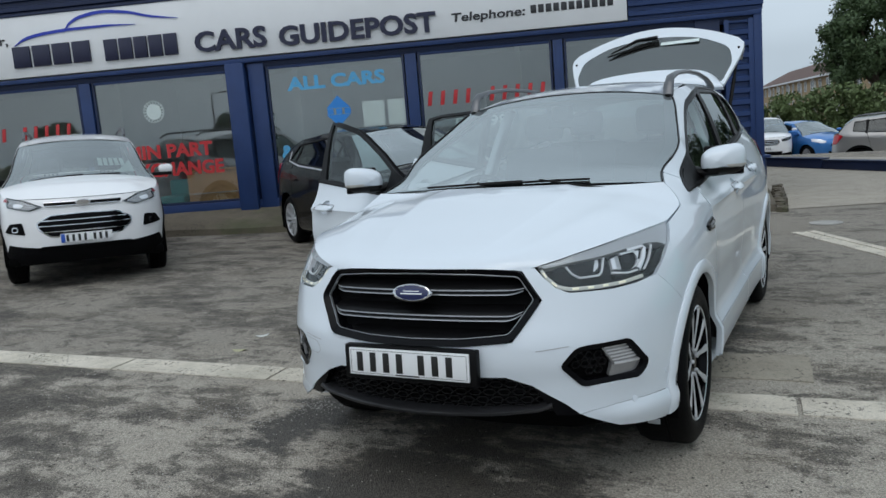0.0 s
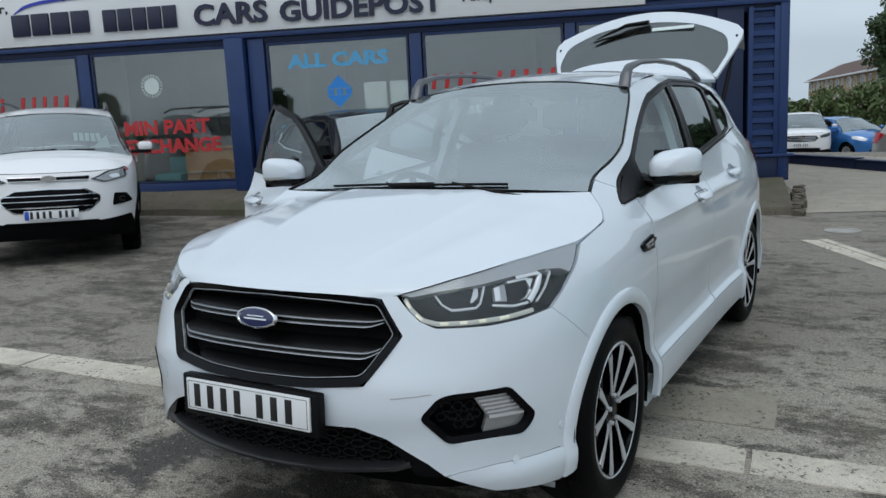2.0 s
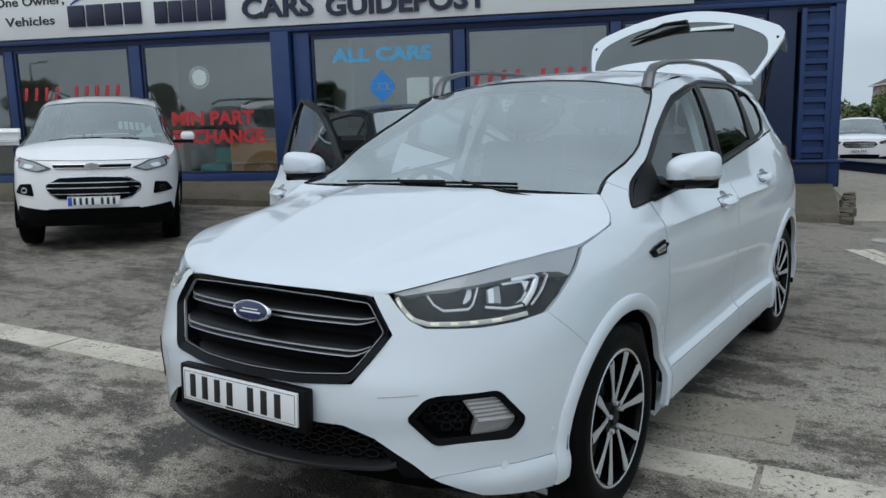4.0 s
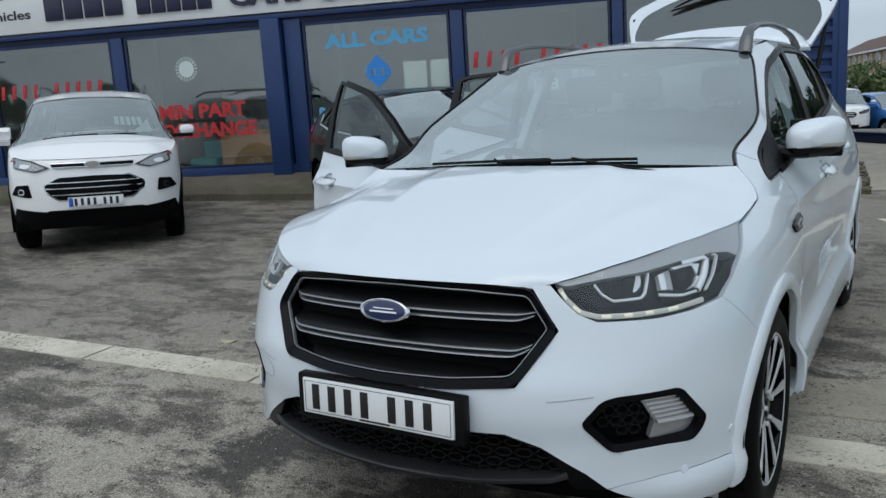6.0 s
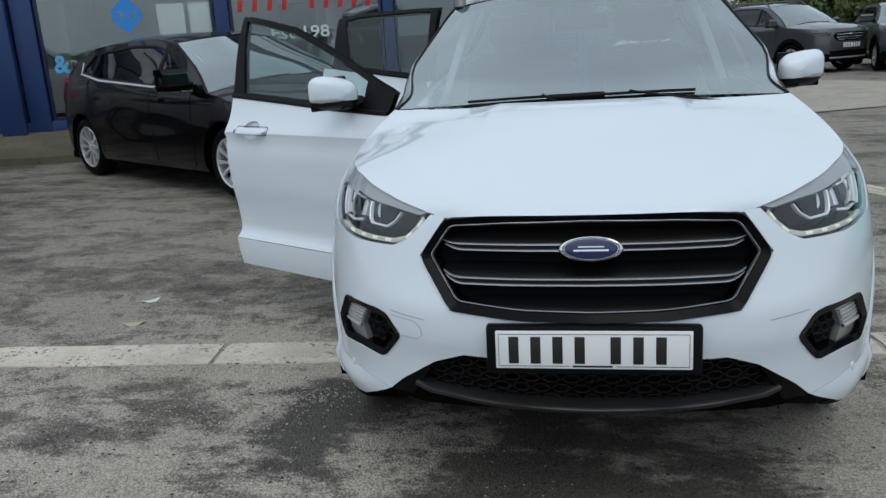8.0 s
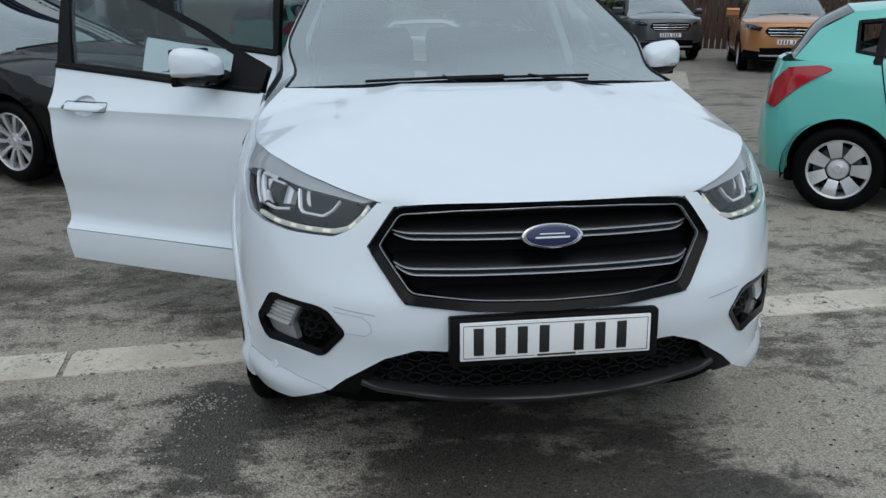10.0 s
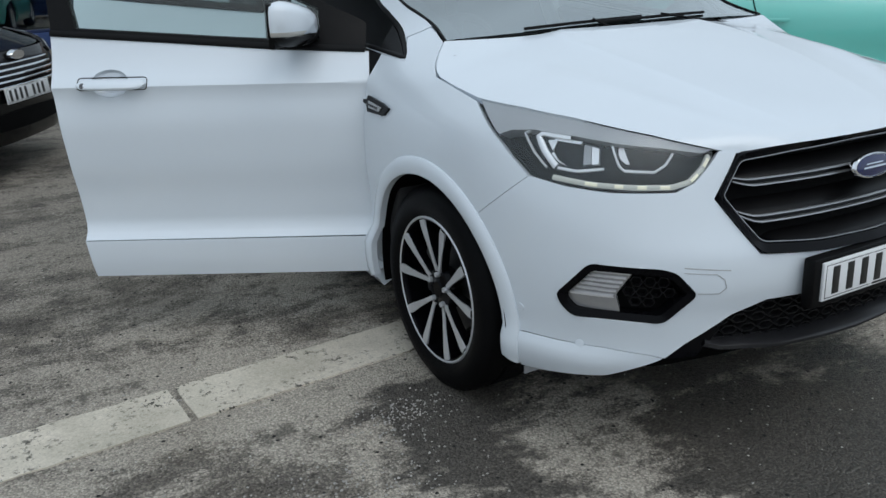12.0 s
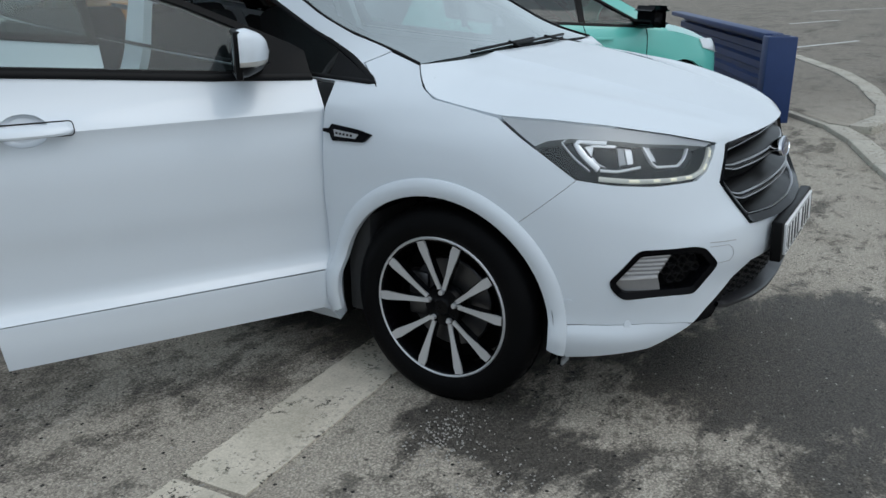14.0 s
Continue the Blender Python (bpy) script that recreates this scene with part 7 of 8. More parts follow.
    def bonnet(a, b):
        e = edge(b)
        t = abs(a)
        yc = -fo + 0.055 + (cy - 0.08 + fo - 0.055) * b
        zc = float(pchip([(0, nz + 0.005), (0.1, nz + 0.04), (0.5, (nz + g["cowl"]) / 2 + 0.06), (1, g["cowl"] + 0.04)], b))
        f = t ** 2.4
        return Vector((a * e.x, yc + (e.y - yc) * f, zc + (e.z - zc) * f + 0.008 * math.exp(-(((t - 0.65) / 0.1) ** 2)) * math.sin(math.pi * b)))

    bm = bmesh.new()
    grid_surface(bm, lambda u, v: bonnet(u * 2 - 1, v), 24, 16)
    part("bonnet", bm, g["mat"], car, sharp=60)
    # glasshouse
    pillar = [(cy, beltz(cy)), (cy + (wt - cy) * 0.35, beltz(cy) + (rf - hd - beltz(cy)) * 0.42), (wt - 0.02, rf - hd)]
    roofline = [(wt - 0.02, rf - hd), (wt + 0.35, rf - 0.055 - (hd - 0.1) * 0.5), ((wt + re) / 2, rf - 0.05), (re, rf - hd)]
    rear_edge = [(re, rf - hd), ((re + hb) / 2 + 0.04, (rf - hd + tl) / 2 + 0.04), (hb, tl)]
    dlo = [(cy + 0.22, beltz(cy + 0.22) + 0.02), (wb * 0.5, bt + 0.035), (wb * 0.86, beltz(wb * 0.86) + 0.03), (hb - 0.42, beltz(wb) + 0.075), (re - 0.05, rf - 0.165), ((wt + re) / 2, rf - hd - 0.005), (wt + 0.33, rf - 0.115), (wt + 0.05, rf - 0.175)]
    cc = lambda p: (sy(p[0]), p[1])
    bm = bmesh.new()
    outline = [cc(p) for p in pillar] + [cc(p) for p in roofline[1:]] + [cc(p) for p in rear_edge[1:]] + [(sy(y), beltz(y) - 0.002) for y in np.linspace(hb, cy, 16)[1:-1]]
    panel(bm, outline, sh.at, [[cc(p) for p in dlo]], 0.06, 0.03)
    mirror_x(bm)
    part("pillar_frame", bm, g["mat"], car, sharp=50)
    b_pillar = wb * 0.44
    for sd in (1, -1):
        for nm, y0, y1, mt in (("front_side_glass", cy, b_pillar, g["glass"]), ("rear_side_glass", b_pillar + 0.05, wb * 0.93, g["dark"]), ("quarter_glass", wb * 0.93 + 0.05, 9, g["dark"])):
            ys = np.linspace(max(y0, dlo[0][0]), min(y1, dlo[3][0] + 0.12), 10)
            if ys[-1] - ys[0] < 0.06:
                continue
            lower = [(y, float(np.interp(y, [p[0] for p in dlo[:4]], [p[1] for p in dlo[:4]]))) for y in ys]
            upk = sorted([dlo[0], *dlo[4:]] + [dlo[3]])
            upper = [(y, float(np.interp(y, [p[0] for p in upk], [p[1] for p in upk]))) for y in ys]
            poly = lower + [p for p in upper[::-1]]
            poly = [p for i, p in enumerate(poly) if i == 0 or math.dist(p, poly[i - 1]) > 0.004]
            bm = bmesh.new()
            panel(bm, [cc(p) for p in poly], sh.lifted(-0.008), (), 0.08, 0.003)
            if sd < 0:
                flip_x(bm)
            gl = part(nm, bm, mt, car)
            gl.visible_shadow = False
        bm = bmesh.new()
        strip(bm, [cc(p) for p in dlo], 0.022, sh.lifted(0.001), 0.004, 0.03, closed=True)
        for yb in (b_pillar + 0.025, wb * 0.93 + 0.025):
            strip(bm, [cc((yb, bt + 0.04)), cc((yb - 0.02, rf - 0.11))], 0.06, sh.lifted(-0.004), 0.004, 0.03)
        if sd < 0:
            flip_x(bm)
        part("window_surround", bm, TRIM, car)
        if g["chrome"]:
            bm = bmesh.new()
            strip(bm, [cc((p[0], p[1] - 0.014)) for p in dlo[:4]] + [cc((dlo[3][0] + 0.06, dlo[3][1] + 0.10))], 0.016, sh.lifted(0.004), 0.004, 0.02)
            if sd < 0:
                flip_x(bm)
            part("waist_moulding", bm, ALLOY, car, "chrome waist strip")
        # shut lines and handles
        bm = bmesh.new()
        for line in ([(cy + 0.28, g["low"] + 0.08), (cy + 0.25, 0.6), (cy + 0.24, bt)], [(b_pillar - 0.02, g["low"] + 0.08), (b_pillar, 0.6), (b_pillar + 0.03, bt + 0.02)], [(wb - ra - 0.06, g["low"] + 0.1), (wb - ra - 0.05, 0.45), (wb - ra * 0.75, r + ra * 0.9), (wb * 0.93, bt + 0.06)]):
            strip(bm, [cc(p) for p in line], 0.008, sh.lifted(0.0008), 0.0004, 0.002)
        if sd < 0:
            flip_x(bm)
        pieces("shut_line", bm, DARK, car)
        for yh in (b_pillar - 0.24, wb * 0.93 - 0.26):
            bm = bmesh.new()
            strip(bm, [cc((yh, bt - 0.10)), cc((yh + 0.19, bt - 0.095))], 0.026, sh.lifted(0.028), 0.006, 0.02)
            if sd < 0:
                flip_x(bm)
            part("door_handle", bm, g["mat"], car)
        mx = new("door_mirror")
        mx.parent = car
        bm = bmesh.new()
        box(bm, sd * (w + 0.02), sd * (w + 0.19), cy + 0.24, cy + 0.36, bt + 0.035, bt + 0.14, 0.042)
        part("mirror_cap", bm, g.get("mirror_mat", g["mat"]), mx)
        bm = bmesh.new()
        box(bm, sd * (w - 0.06), sd * (w + 0.17), cy + 0.25, cy + 0.36, bt + 0.005, bt + 0.045, 0.015)
        part("mirror_foot", bm, TRIM, mx)
        if g["rails"]:
            bm = bmesh.new()
            xr = sh.at(sy((wt + re) / 2), rf - 0.05).x - 0.03
            tube(bm, [(sd * xr, wt + 0.05, rf - 0.06), (sd * xr, wt + 0.2, rf + 0.02), (sd * xr, (wt + re) / 2, rf + 0.04), (sd * xr, re - 0.15, rf + 0.01), (sd * xr, re, rf - 0.06)], 0.018, 8)
            part("roof_rail", bm, RAIL, car)

    def screen(edges, bow, a, b):
        k = [(i / (len(edges) - 1), p) for i, p in enumerate(edges)]
        y = float(pchip([(t, p[0]) for t, p in k], b))
        z = float(pchip([(t, p[1]) for t, p in k], b))
        e = sh.at(sy(y), z)
        f = abs(a) ** 2.2
        return Vector((a * e.x, e.y + bow * (1 - f), e.z + 0.05 * (1 - f)))

    for nm, edges, bow, mt in (("windscreen", pillar, -0.06, SCREEN), ("rear_window", rear_edge, 0.07, g["dark"])):
        bm = bmesh.new()
        grid_surface(bm, lambda u, v: screen(edges, bow, (u * 2 - 1) * 0.97, v), 16, 10)
        gl = part(nm, bm, mt, car)
        gl.visible_shadow = False
        bm = bmesh.new()
        for sg in (-1, 1):
            grid_surface(bm, lambda u, v: screen(edges, bow, sg * (0.93 + 0.07 * u), v) + Vector((0, 0, -0.003)), 2, 10)
        pieces("screen_edge", bm, TRIM, car)

    def roof(a, b):
        k = [(i / (len(roofline) - 1), p) for i, p in enumerate(roofline)]
        y = float(pchip([(t, p[0]) for t, p in k], b))
        z = float(pchip([(t, p[1]) for t, p in k], b))
        e = sh.at(sy(y), z)
        f = abs(a) ** 2.6
        return Vector((a * e.x, e.y + (-0.06 + 0.13 * b) * (1 - f), e.z + 0.055 * (1 - f)))

    bm = bmesh.new()
    grid_surface(bm, lambda u, v: roof(u * 2 - 1, v), 20, 14)
    part("roof_panel", bm, g["mat"], car, sharp=60)
    bm = bmesh.new()
    grid_surface(bm, lambda u, v: roof((u * 2 - 1) * 0.95, v) - Vector((0, 0, 0.03)), 8, 6)
    part("headlining", bm, HEADLINING, car)
    # cabin
    bm = bmesh.new()
    box(bm, -w * 0.82, w * 0.82, cy + 0.1, cy + 0.45, 0.6, g["cowl"] - 0.04, 0.05)
    part("dashboard", bm, CABIN, car)
    for x, y in ((0.36, cy + 1.05), (-0.36, cy + 1.05), (0.33, cy + 1.85), (-0.33, cy + 1.85)):
        seat_meshes(car, x, y, 0.52, 0.5, tall=0.58)
    bm = bmesh.new()
    for a0, a1 in ((-0.62, 0.05), (-0.1, 0.55)):
        tube(bm, [screen(pillar, -0.06, a0 + (a1 - a0) * k / 6, 0.05 + 0.05 * k / 6) + Vector((0, -0.012, 0.014)) for k in range(7)], 0.009, 6)
    pieces("wiper", bm, TRIM, car)

    if g.get("price"):
        # price bars behind the windscreen
        bm = bmesh.new()
        for k in range(5):
            q = [screen(pillar, -0.06, 0.30 + 0.085 * k + da, b) + Vector((0, 0.015, -0.012)) for da, b in ((0, 0.42), (0.062, 0.42), (0.062, 0.62), (0, 0.62))]
            bm.faces.new([bm.verts.new(p) for p in q])
        q = [screen(pillar, -0.06, a, b) + Vector((0, 0.02, -0.016)) for a, b in ((0.50, 0.22), (0.80, 0.26), (0.80, 0.60), (0.62, 0.36))]
        bm.faces.new([bm.verts.new(p) for p in q])
        pieces("price_sticker", bm, VINYLWHITE, car)

    # nose: lamps, grille, plate
    def front(nm, mat, half, lift, depth=0.02, rnd=0.02, lab=""):
        """half: points as (x share of half width, z); mirrored to the other side as one part where it meets the middle."""
        pts = [(sx(min(px, 0.90) * w) if px <= 0.90 else sy(-fo + 0.24 + (px - 0.90) * 2.2), z) for px, z in half]
        if half[0][0] == 0:
            poly = pts + [(-s, z) for s, z in pts[::-1] if s > 1e-6]
            bm = bmesh.new()
            panel(bm, rounded(poly, rnd) if rnd else poly, sh.lifted(lift), (), 0.05, depth)
            part(nm, bm, mat, car, lab)
        else:
            for sd in (1, -1):
                bm = bmesh.new()
                panel(bm, rounded(pts, rnd) if rnd else pts, sh.lifted(lift), (), 0.05, depth)
                if sd < 0:
                    flip_x(bm)
                part(nm, bm, mat, car, lab)

    for nm, mat, half, lift, *rest in g.get("face", ()):
        front(nm, mat, half, lift, *rest)
    for nm, mat, zc, x1, hgt, lift in g.get("bars", ()):
        bm = bmesh.new()
        strip(bm, [(-sx(x1 * w), zc), (-sx(x1 * w * 0.5), zc), (0, zc), (sx(x1 * w * 0.5), zc), (sx(x1 * w), zc)], hgt, sh.lifted(lift), 0.008, 0.02)
        part(nm, bm, mat, car)
    if g.get("plate"):
        p = sh.at(0, g["plate"])
        plate_bars(car, pose(0, p.y - 0.012, g["plate"], -4, 0, 0), blue=g.get("blue", False))
    if g.get("badge"):
        p = sh.at(0, g["badge"])
        bm = bmesh.new()
        lathe(bm, [(0.0, -0.012), (0.068, -0.012), (0.078, 0.0), (0.078, 0.02)], 28, "y")
        bmesh.ops.transform(bm, matrix=Matrix.Translation((0, p.y - 0.030, p.z)) @ Matrix.Diagonal((1, 1, 0.42 if g.get("oval", True) else 1.0, 1)), verts=bm.verts[:])
        part("badge", bm, CHROME, car)

    def tailpart(nm, mat, pts, lift, sides=True):
        poly = [(sy(y), z) if kind == "y" else (end - q, z) for kind, y, z in pts for q in (y,)]
        for sd in ((1, -1) if sides else (1,)):
            bm = bmesh.new()
            panel(bm, rounded(poly, 0.02), sh.lifted(lift), (), 0.05, 0.03)
            if not sides:
                mirror_x(bm)
            elif sd < 0:
                flip_x(bm)
            part(nm, bm, mat, car)

    lamp = g.get("tail_lamp", [("y", back - 0.40, tl - 0.06), ("y", back - 0.24, tl + 0.0), ("y", back - 0.06, tl - 0.04), ("y", back - 0.07, tl - 0.30), ("y", back - 0.2, tl - 0.30)])
    tailpart("tail_lamp", REDLENS, lamp, 0.010)
    bm = bmesh.new()
    p = sh.at(end - 0.01, 0.78)
    for sd in (1, -1):
        add_wheel(car, sd * (w - 0.035), 0.0, r, rim, 0.20, g["style"], sd)
        add_wheel(car, sd * (w - 0.035), wb, r, rim, 0.20, g["style"], sd)
    bm.free()
    return car


ECO = dict(fo=0.83, wb=2.52, ro=0.72, w=0.865, low=0.28, nose=0.945, cowl=1.12, belt=1.09, tail=1.17, roof=1.67, cowl_y=0.02, ws_top=0.62, roof_end=2.7, hatch=3.02, tyre=0.33, rim=0.205, mat=WHITE2, clad=0.44, plate=0.530, blue=True, badge=0.893,
           rails=True, head=0.15, lean=0.15, price=True, face=(
               ("headlamp", LAMPGREY, [(0.45, 0.872), (0.66, 0.945), (0.90, 0.985), (0.93, 0.945), (0.86, 0.880), (0.60, 0.832)], 0.012, 0.03, 0.015),
               ("lamp_reflector", FOGLENS, [(0.50, 0.874), (0.68, 0.935), (0.88, 0.970), (0.905, 0.945), (0.85, 0.890), (0.61, 0.845)], 0.016, 0.01, 0.02),
               ("lamp_bowl", LAMPSILVER, [(0.66, 0.900), (0.72, 0.915), (0.78, 0.915), (0.78, 0.880), (0.70, 0.870)], 0.020, 0.006, 0.02),
               ("indicator_lens", REDLENS, [(0.895, 0.975), (0.925, 0.965), (0.925, 0.935), (0.90, 0.940)], 0.020, 0.006, 0.01),
               ("lamp_lens", CLEARLENS, [(0.45, 0.872), (0.66, 0.945), (0.90, 0.985), (0.93, 0.945), (0.86, 0.880), (0.60, 0.832)], 0.028, 0.01, 0.015),
               ("upper_grille", GLOSS, [(0, 0.915), (0.45, 0.905), (0.43, 0.872), (0, 0.870)], 0.008, 0.03, 0.01),
               ("grille_rim", CHROME, [(0, 0.795), (0.38, 0.785), (0.545, 0.705), (0.535, 0.640), (0.40, 0.545), (0, 0.530)], 0.006, 0.03, 0.03),
               ("grille", GLOSS, [(0, 0.783), (0.37, 0.773), (0.525, 0.700), (0.515, 0.647), (0.39, 0.557), (0, 0.542)], 0.010, 0.03, 0.03),
               ("fog_pod", MATT, [(0.70, 0.715), (0.83, 0.705), (0.89, 0.615), (0.67, 0.585)], 0.010, 0.03, 0.02),
               ("fog_lamp", CHROME, [(0.735, 0.675), (0.80, 0.675), (0.805, 0.615), (0.735, 0.615)], 0.020, 0.02, 0.03),
               ("fog_lens", GLOSS, [(0.75, 0.662), (0.787, 0.662), (0.79, 0.628), (0.75, 0.628)], 0.026, 0.01, 0.02),
               ("lower_intake", DARK, [(0, 0.455), (0.50, 0.455), (0.56, 0.415), (0, 0.405)], 0.012, 0.02, 0.01)),
           bars=(("grille_bar", CHROME, 0.722, 0.48, 0.012, 0.014), ("grille_bar", CHROME, 0.668, 0.51, 0.012, 0.014), ("grille_bar", CHROME, 0.605, 0.45, 0.012, 0.014), ("grille_edge", CHROME, 0.908, 0.44, 0.009, 0.016), ("grille_edge", CHROME, 0.872, 0.42, 0.009, 0.016)))
HATCH = dict(fo=0.88, wb=2.78, ro=0.83, w=0.90, low=0.19, nose=0.76, cowl=0.97, belt=0.96, tail=1.08, roof=1.46, cowl_y=0.25, ws_top=1.12, roof_end=2.75, hatch=3.28, mat=BLACKPAINT, style="split", chrome=True, plate=0.50, tyre=0.318, rim=0.220, badge=0.735, lean=0.20,
             face=(("headlamp", LAMPGREY, [(0.60, 0.735), (0.80, 0.79), (1.06, 0.845), (1.02, 0.77), (0.86, 0.71), (0.66, 0.69)], 0.010, 0.02, 0.012),
                   ("lamp_lens", CLEARLENS, [(0.60, 0.735), (0.80, 0.79), (1.06, 0.845), (1.02, 0.77), (0.86, 0.71), (0.66, 0.69)], 0.020, 0.01, 0.012),
                   ("lamp_reflector", LAMPSILVER, [(0.68, 0.735), (0.80, 0.765), (0.86, 0.745), (0.70, 0.705)], 0.014, 0.01, 0.01),
                   ("grille", GLOSS, [(0, 0.715), (0.42, 0.70), (0.50, 0.62), (0.38, 0.50), (0, 0.47)], 0.006, 0.02, 0.03),
                   ("fog_pod", CHROME, [(0.72, 0.42), (0.93, 0.44), (0.92, 0.38), (0.74, 0.37)], 0.008, 0.02, 0.01),
                   ("lower_intake", MATT, [(0, 0.40), (0.60, 0.38), (0.55, 0.29), (0, 0.28)], 0.008, 0.02, 0.02)),
             bars=tuple(("grille_bar", CHROME, z, x, 0.012, 0.012) for z, x in ((0.69, 0.42), (0.655, 0.46), (0.62, 0.48), (0.585, 0.44), (0.55, 0.40))))
MINI = dict(mirror_mat=GLOSS, fo=0.72, wb=2.38, ro=0.60, w=0.83, low=0.22, nose=0.80, cowl=0.98, belt=0.98, tail=1.04, roof=1.46, cowl_y=0.18, ws_top=0.95, roof_end=2.45, hatch=2.80, mat=TEAL, style="cover", tyre=0.305, rim=0.205, plate=0.48, badge=0.74, lean=0.16,
            face=(("headlamp", LAMPSILVER, [(0.60, 0.75), (0.80, 0.83), (1.02, 0.85), (1.0, 0.76), (0.80, 0.70), (0.66, 0.69)], 0.010, 0.02, 0.02),
                  ("lamp_lens", CLEARLENS, [(0.60, 0.75), (0.80, 0.83), (1.02, 0.85), (1.0, 0.76), (0.80, 0.70), (0.66, 0.69)], 0.018, 0.01, 0.02),
                  ("grille", GLOSS, [(0, 0.66), (0.45, 0.65), (0.42, 0.56), (0, 0.54)], 0.006, 0.02, 0.02),
                  ("lower_intake", MATT, [(0, 0.42), (0.55, 0.40), (0.52, 0.30), (0, 0.29)], 0.006, 0.02, 0.02)),
            tail_lamp=[("y", 2.50, 0.99), ("y", 2.58, 1.01), ("y", 2.82, 0.985), ("y", 2.935, 0.84), ("y", 2.93, 0.72), ("y", 2.86, 0.70), ("y", 2.70, 0.86)])
SUV = dict(fo=0.90, wb=2.68, ro=0.85, w=0.93, low=0.28, nose=0.98, cowl=1.10, belt=1.08, tail=1.14, roof=1.63, cowl_y=0.20, ws_top=1.0, roof_end=2.9, hatch=3.3, tyre=0.34, rim=0.23, clad=0.42, rails=True, plate=0.62, badge=0.86, lean=0.18,
           face=(("headlamp", LAMPGREY, [(0.58, 0.90), (0.78, 0.95), (1.0, 0.975), (0.98, 0.91), (0.80, 0.85), (0.62, 0.83)], 0.010, 0.02, 0.012),
                 ("lamp_lens", CLEARLENS, [(0.58, 0.90), (0.78, 0.95), (1.0, 0.975), (0.98, 0.91), (0.80, 0.85), (0.62, 0.83)], 0.018, 0.01, 0.012),
                 ("grille", GLOSS, [(0, 0.92), (0.48, 0.905), (0.54, 0.82), (0.42, 0.72), (0, 0.71)], 0.006, 0.02, 0.03),
                 ("lower_intake", MATT, [(0, 0.52), (0.62, 0.50), (0.55, 0.38), (0, 0.36)], 0.012, 0.02, 0.02)),
           bars=(("grille_bar", CHROME, 0.86, 0.46, 0.016, 0.012), ("grille_bar", CHROME, 0.80, 0.46, 0.016, 0.012), ("grille_bar", CHROME, 0.75, 0.42, 0.014, 0.012), ("skid_bar", ALLOY, 0.35, 0.6, 0.03, 0.014)))


def with_(base, **more):
    d = dict(base)
    d.update(more)
    return d


parked_car("compact_utility_car", "white compact utility car with black cladding parked by the showroom", pose(-6.48, 2.76, gz(-6.5), 0, 1.5, 52.3), ECO)
parked_car("hatchback_car", "glossy black hatchback with chrome window strip parked by the showroom", pose(-2.57, 4.33, gz(-4.0) + 0.02, 0, 0, 57), HATCH)
parked_car("small_car", "turquoise small hatchback with silver wheel covers on asphalt", pose(5.28, 1.56, gz(4.0), 0, 0, 55), MINI)
parked_car("utility_car", "white utility car parked behind a low blue barrier", pose(-1.75, 26.8, gz(-1.75, 26.8), 0, 0, 8), with_(SUV, mat=WHITE2))
parked_car("blue_hatchback_car", "bright blue small hatchback parked before a hedge", pose(0.2, 27.4, gz(0.2, 27.4), 0, 0, 42), with_(MINI, mat=BLUEPAINT, style="split", mirror_mat=BLUEPAINT))
parked_car("estate_utility_car", "grey-beige utility car with silver wheels parked before a hedge", pose(4.06, 23.3, gz(4.06, 23.3), 0, 0, 82), with_(SUV, mat=SILVER))
parked_car("grey_utility_car", "dark grey utility car with chrome grille bars on the far yard", pose(5.6, 17.9, gz(4), 0, 0, 32), with_(SUV, mat=GREYPAINT))
parked_car("dark_utility_car", "dark metallic utility car with paired grilles on the far yard", pose(7.5, 17.1, gz(4), 0, 0, -8), with_(SUV, mat=GREYPAINT, roof=1.53, rails=False))
parked_car("bronze_car", "bronze utility car with black lower trim on the far yard", pose(8.7, 13.4, gz(4), 0, 0, -22), with_(SUV, mat=BRONZE, roof=1.6))


# ---------- round the yard ----------
FOLIAGE = plain("hedge_leaves", (0.095, 0.135, 0.045), 0.65, vary=0.45, scale=9, grain=30)
FOLIAGE2 = plain("tree_leaves", (0.05, 0.085, 0.03), 0.65, vary=0.45, scale=7, grain=30)
BARK = plain("bark", (0.06, 0.045, 0.032), 0.9, vary=0.3, bumps=0.6, grain=30)
ROOFTILE = plain("brown_roof_tiles", (0.105, 0.058, 0.045), 0.8, vary=0.25, scale=3, bumps=0.4, grain=12)
TANBRICK = plain("tan_brick", (0.36, 0.26, 0.15), 0.85, vary=0.2, scale=4, bumps=0.3, grain=16)
UPVC = plain("white_plastic_trim", (0.66, 0.67, 0.68), 0.4, vary=0.05)
HOUSEGLASS = plain("dark_house_glass", (0.05, 0.06, 0.065), 0.1, vary=0.2)
FENCEWOOD = plain("dark_red_brown_fence", (0.060, 0.026, 0.020), 0.8, vary=0.3, scale=5, bumps=0.3)


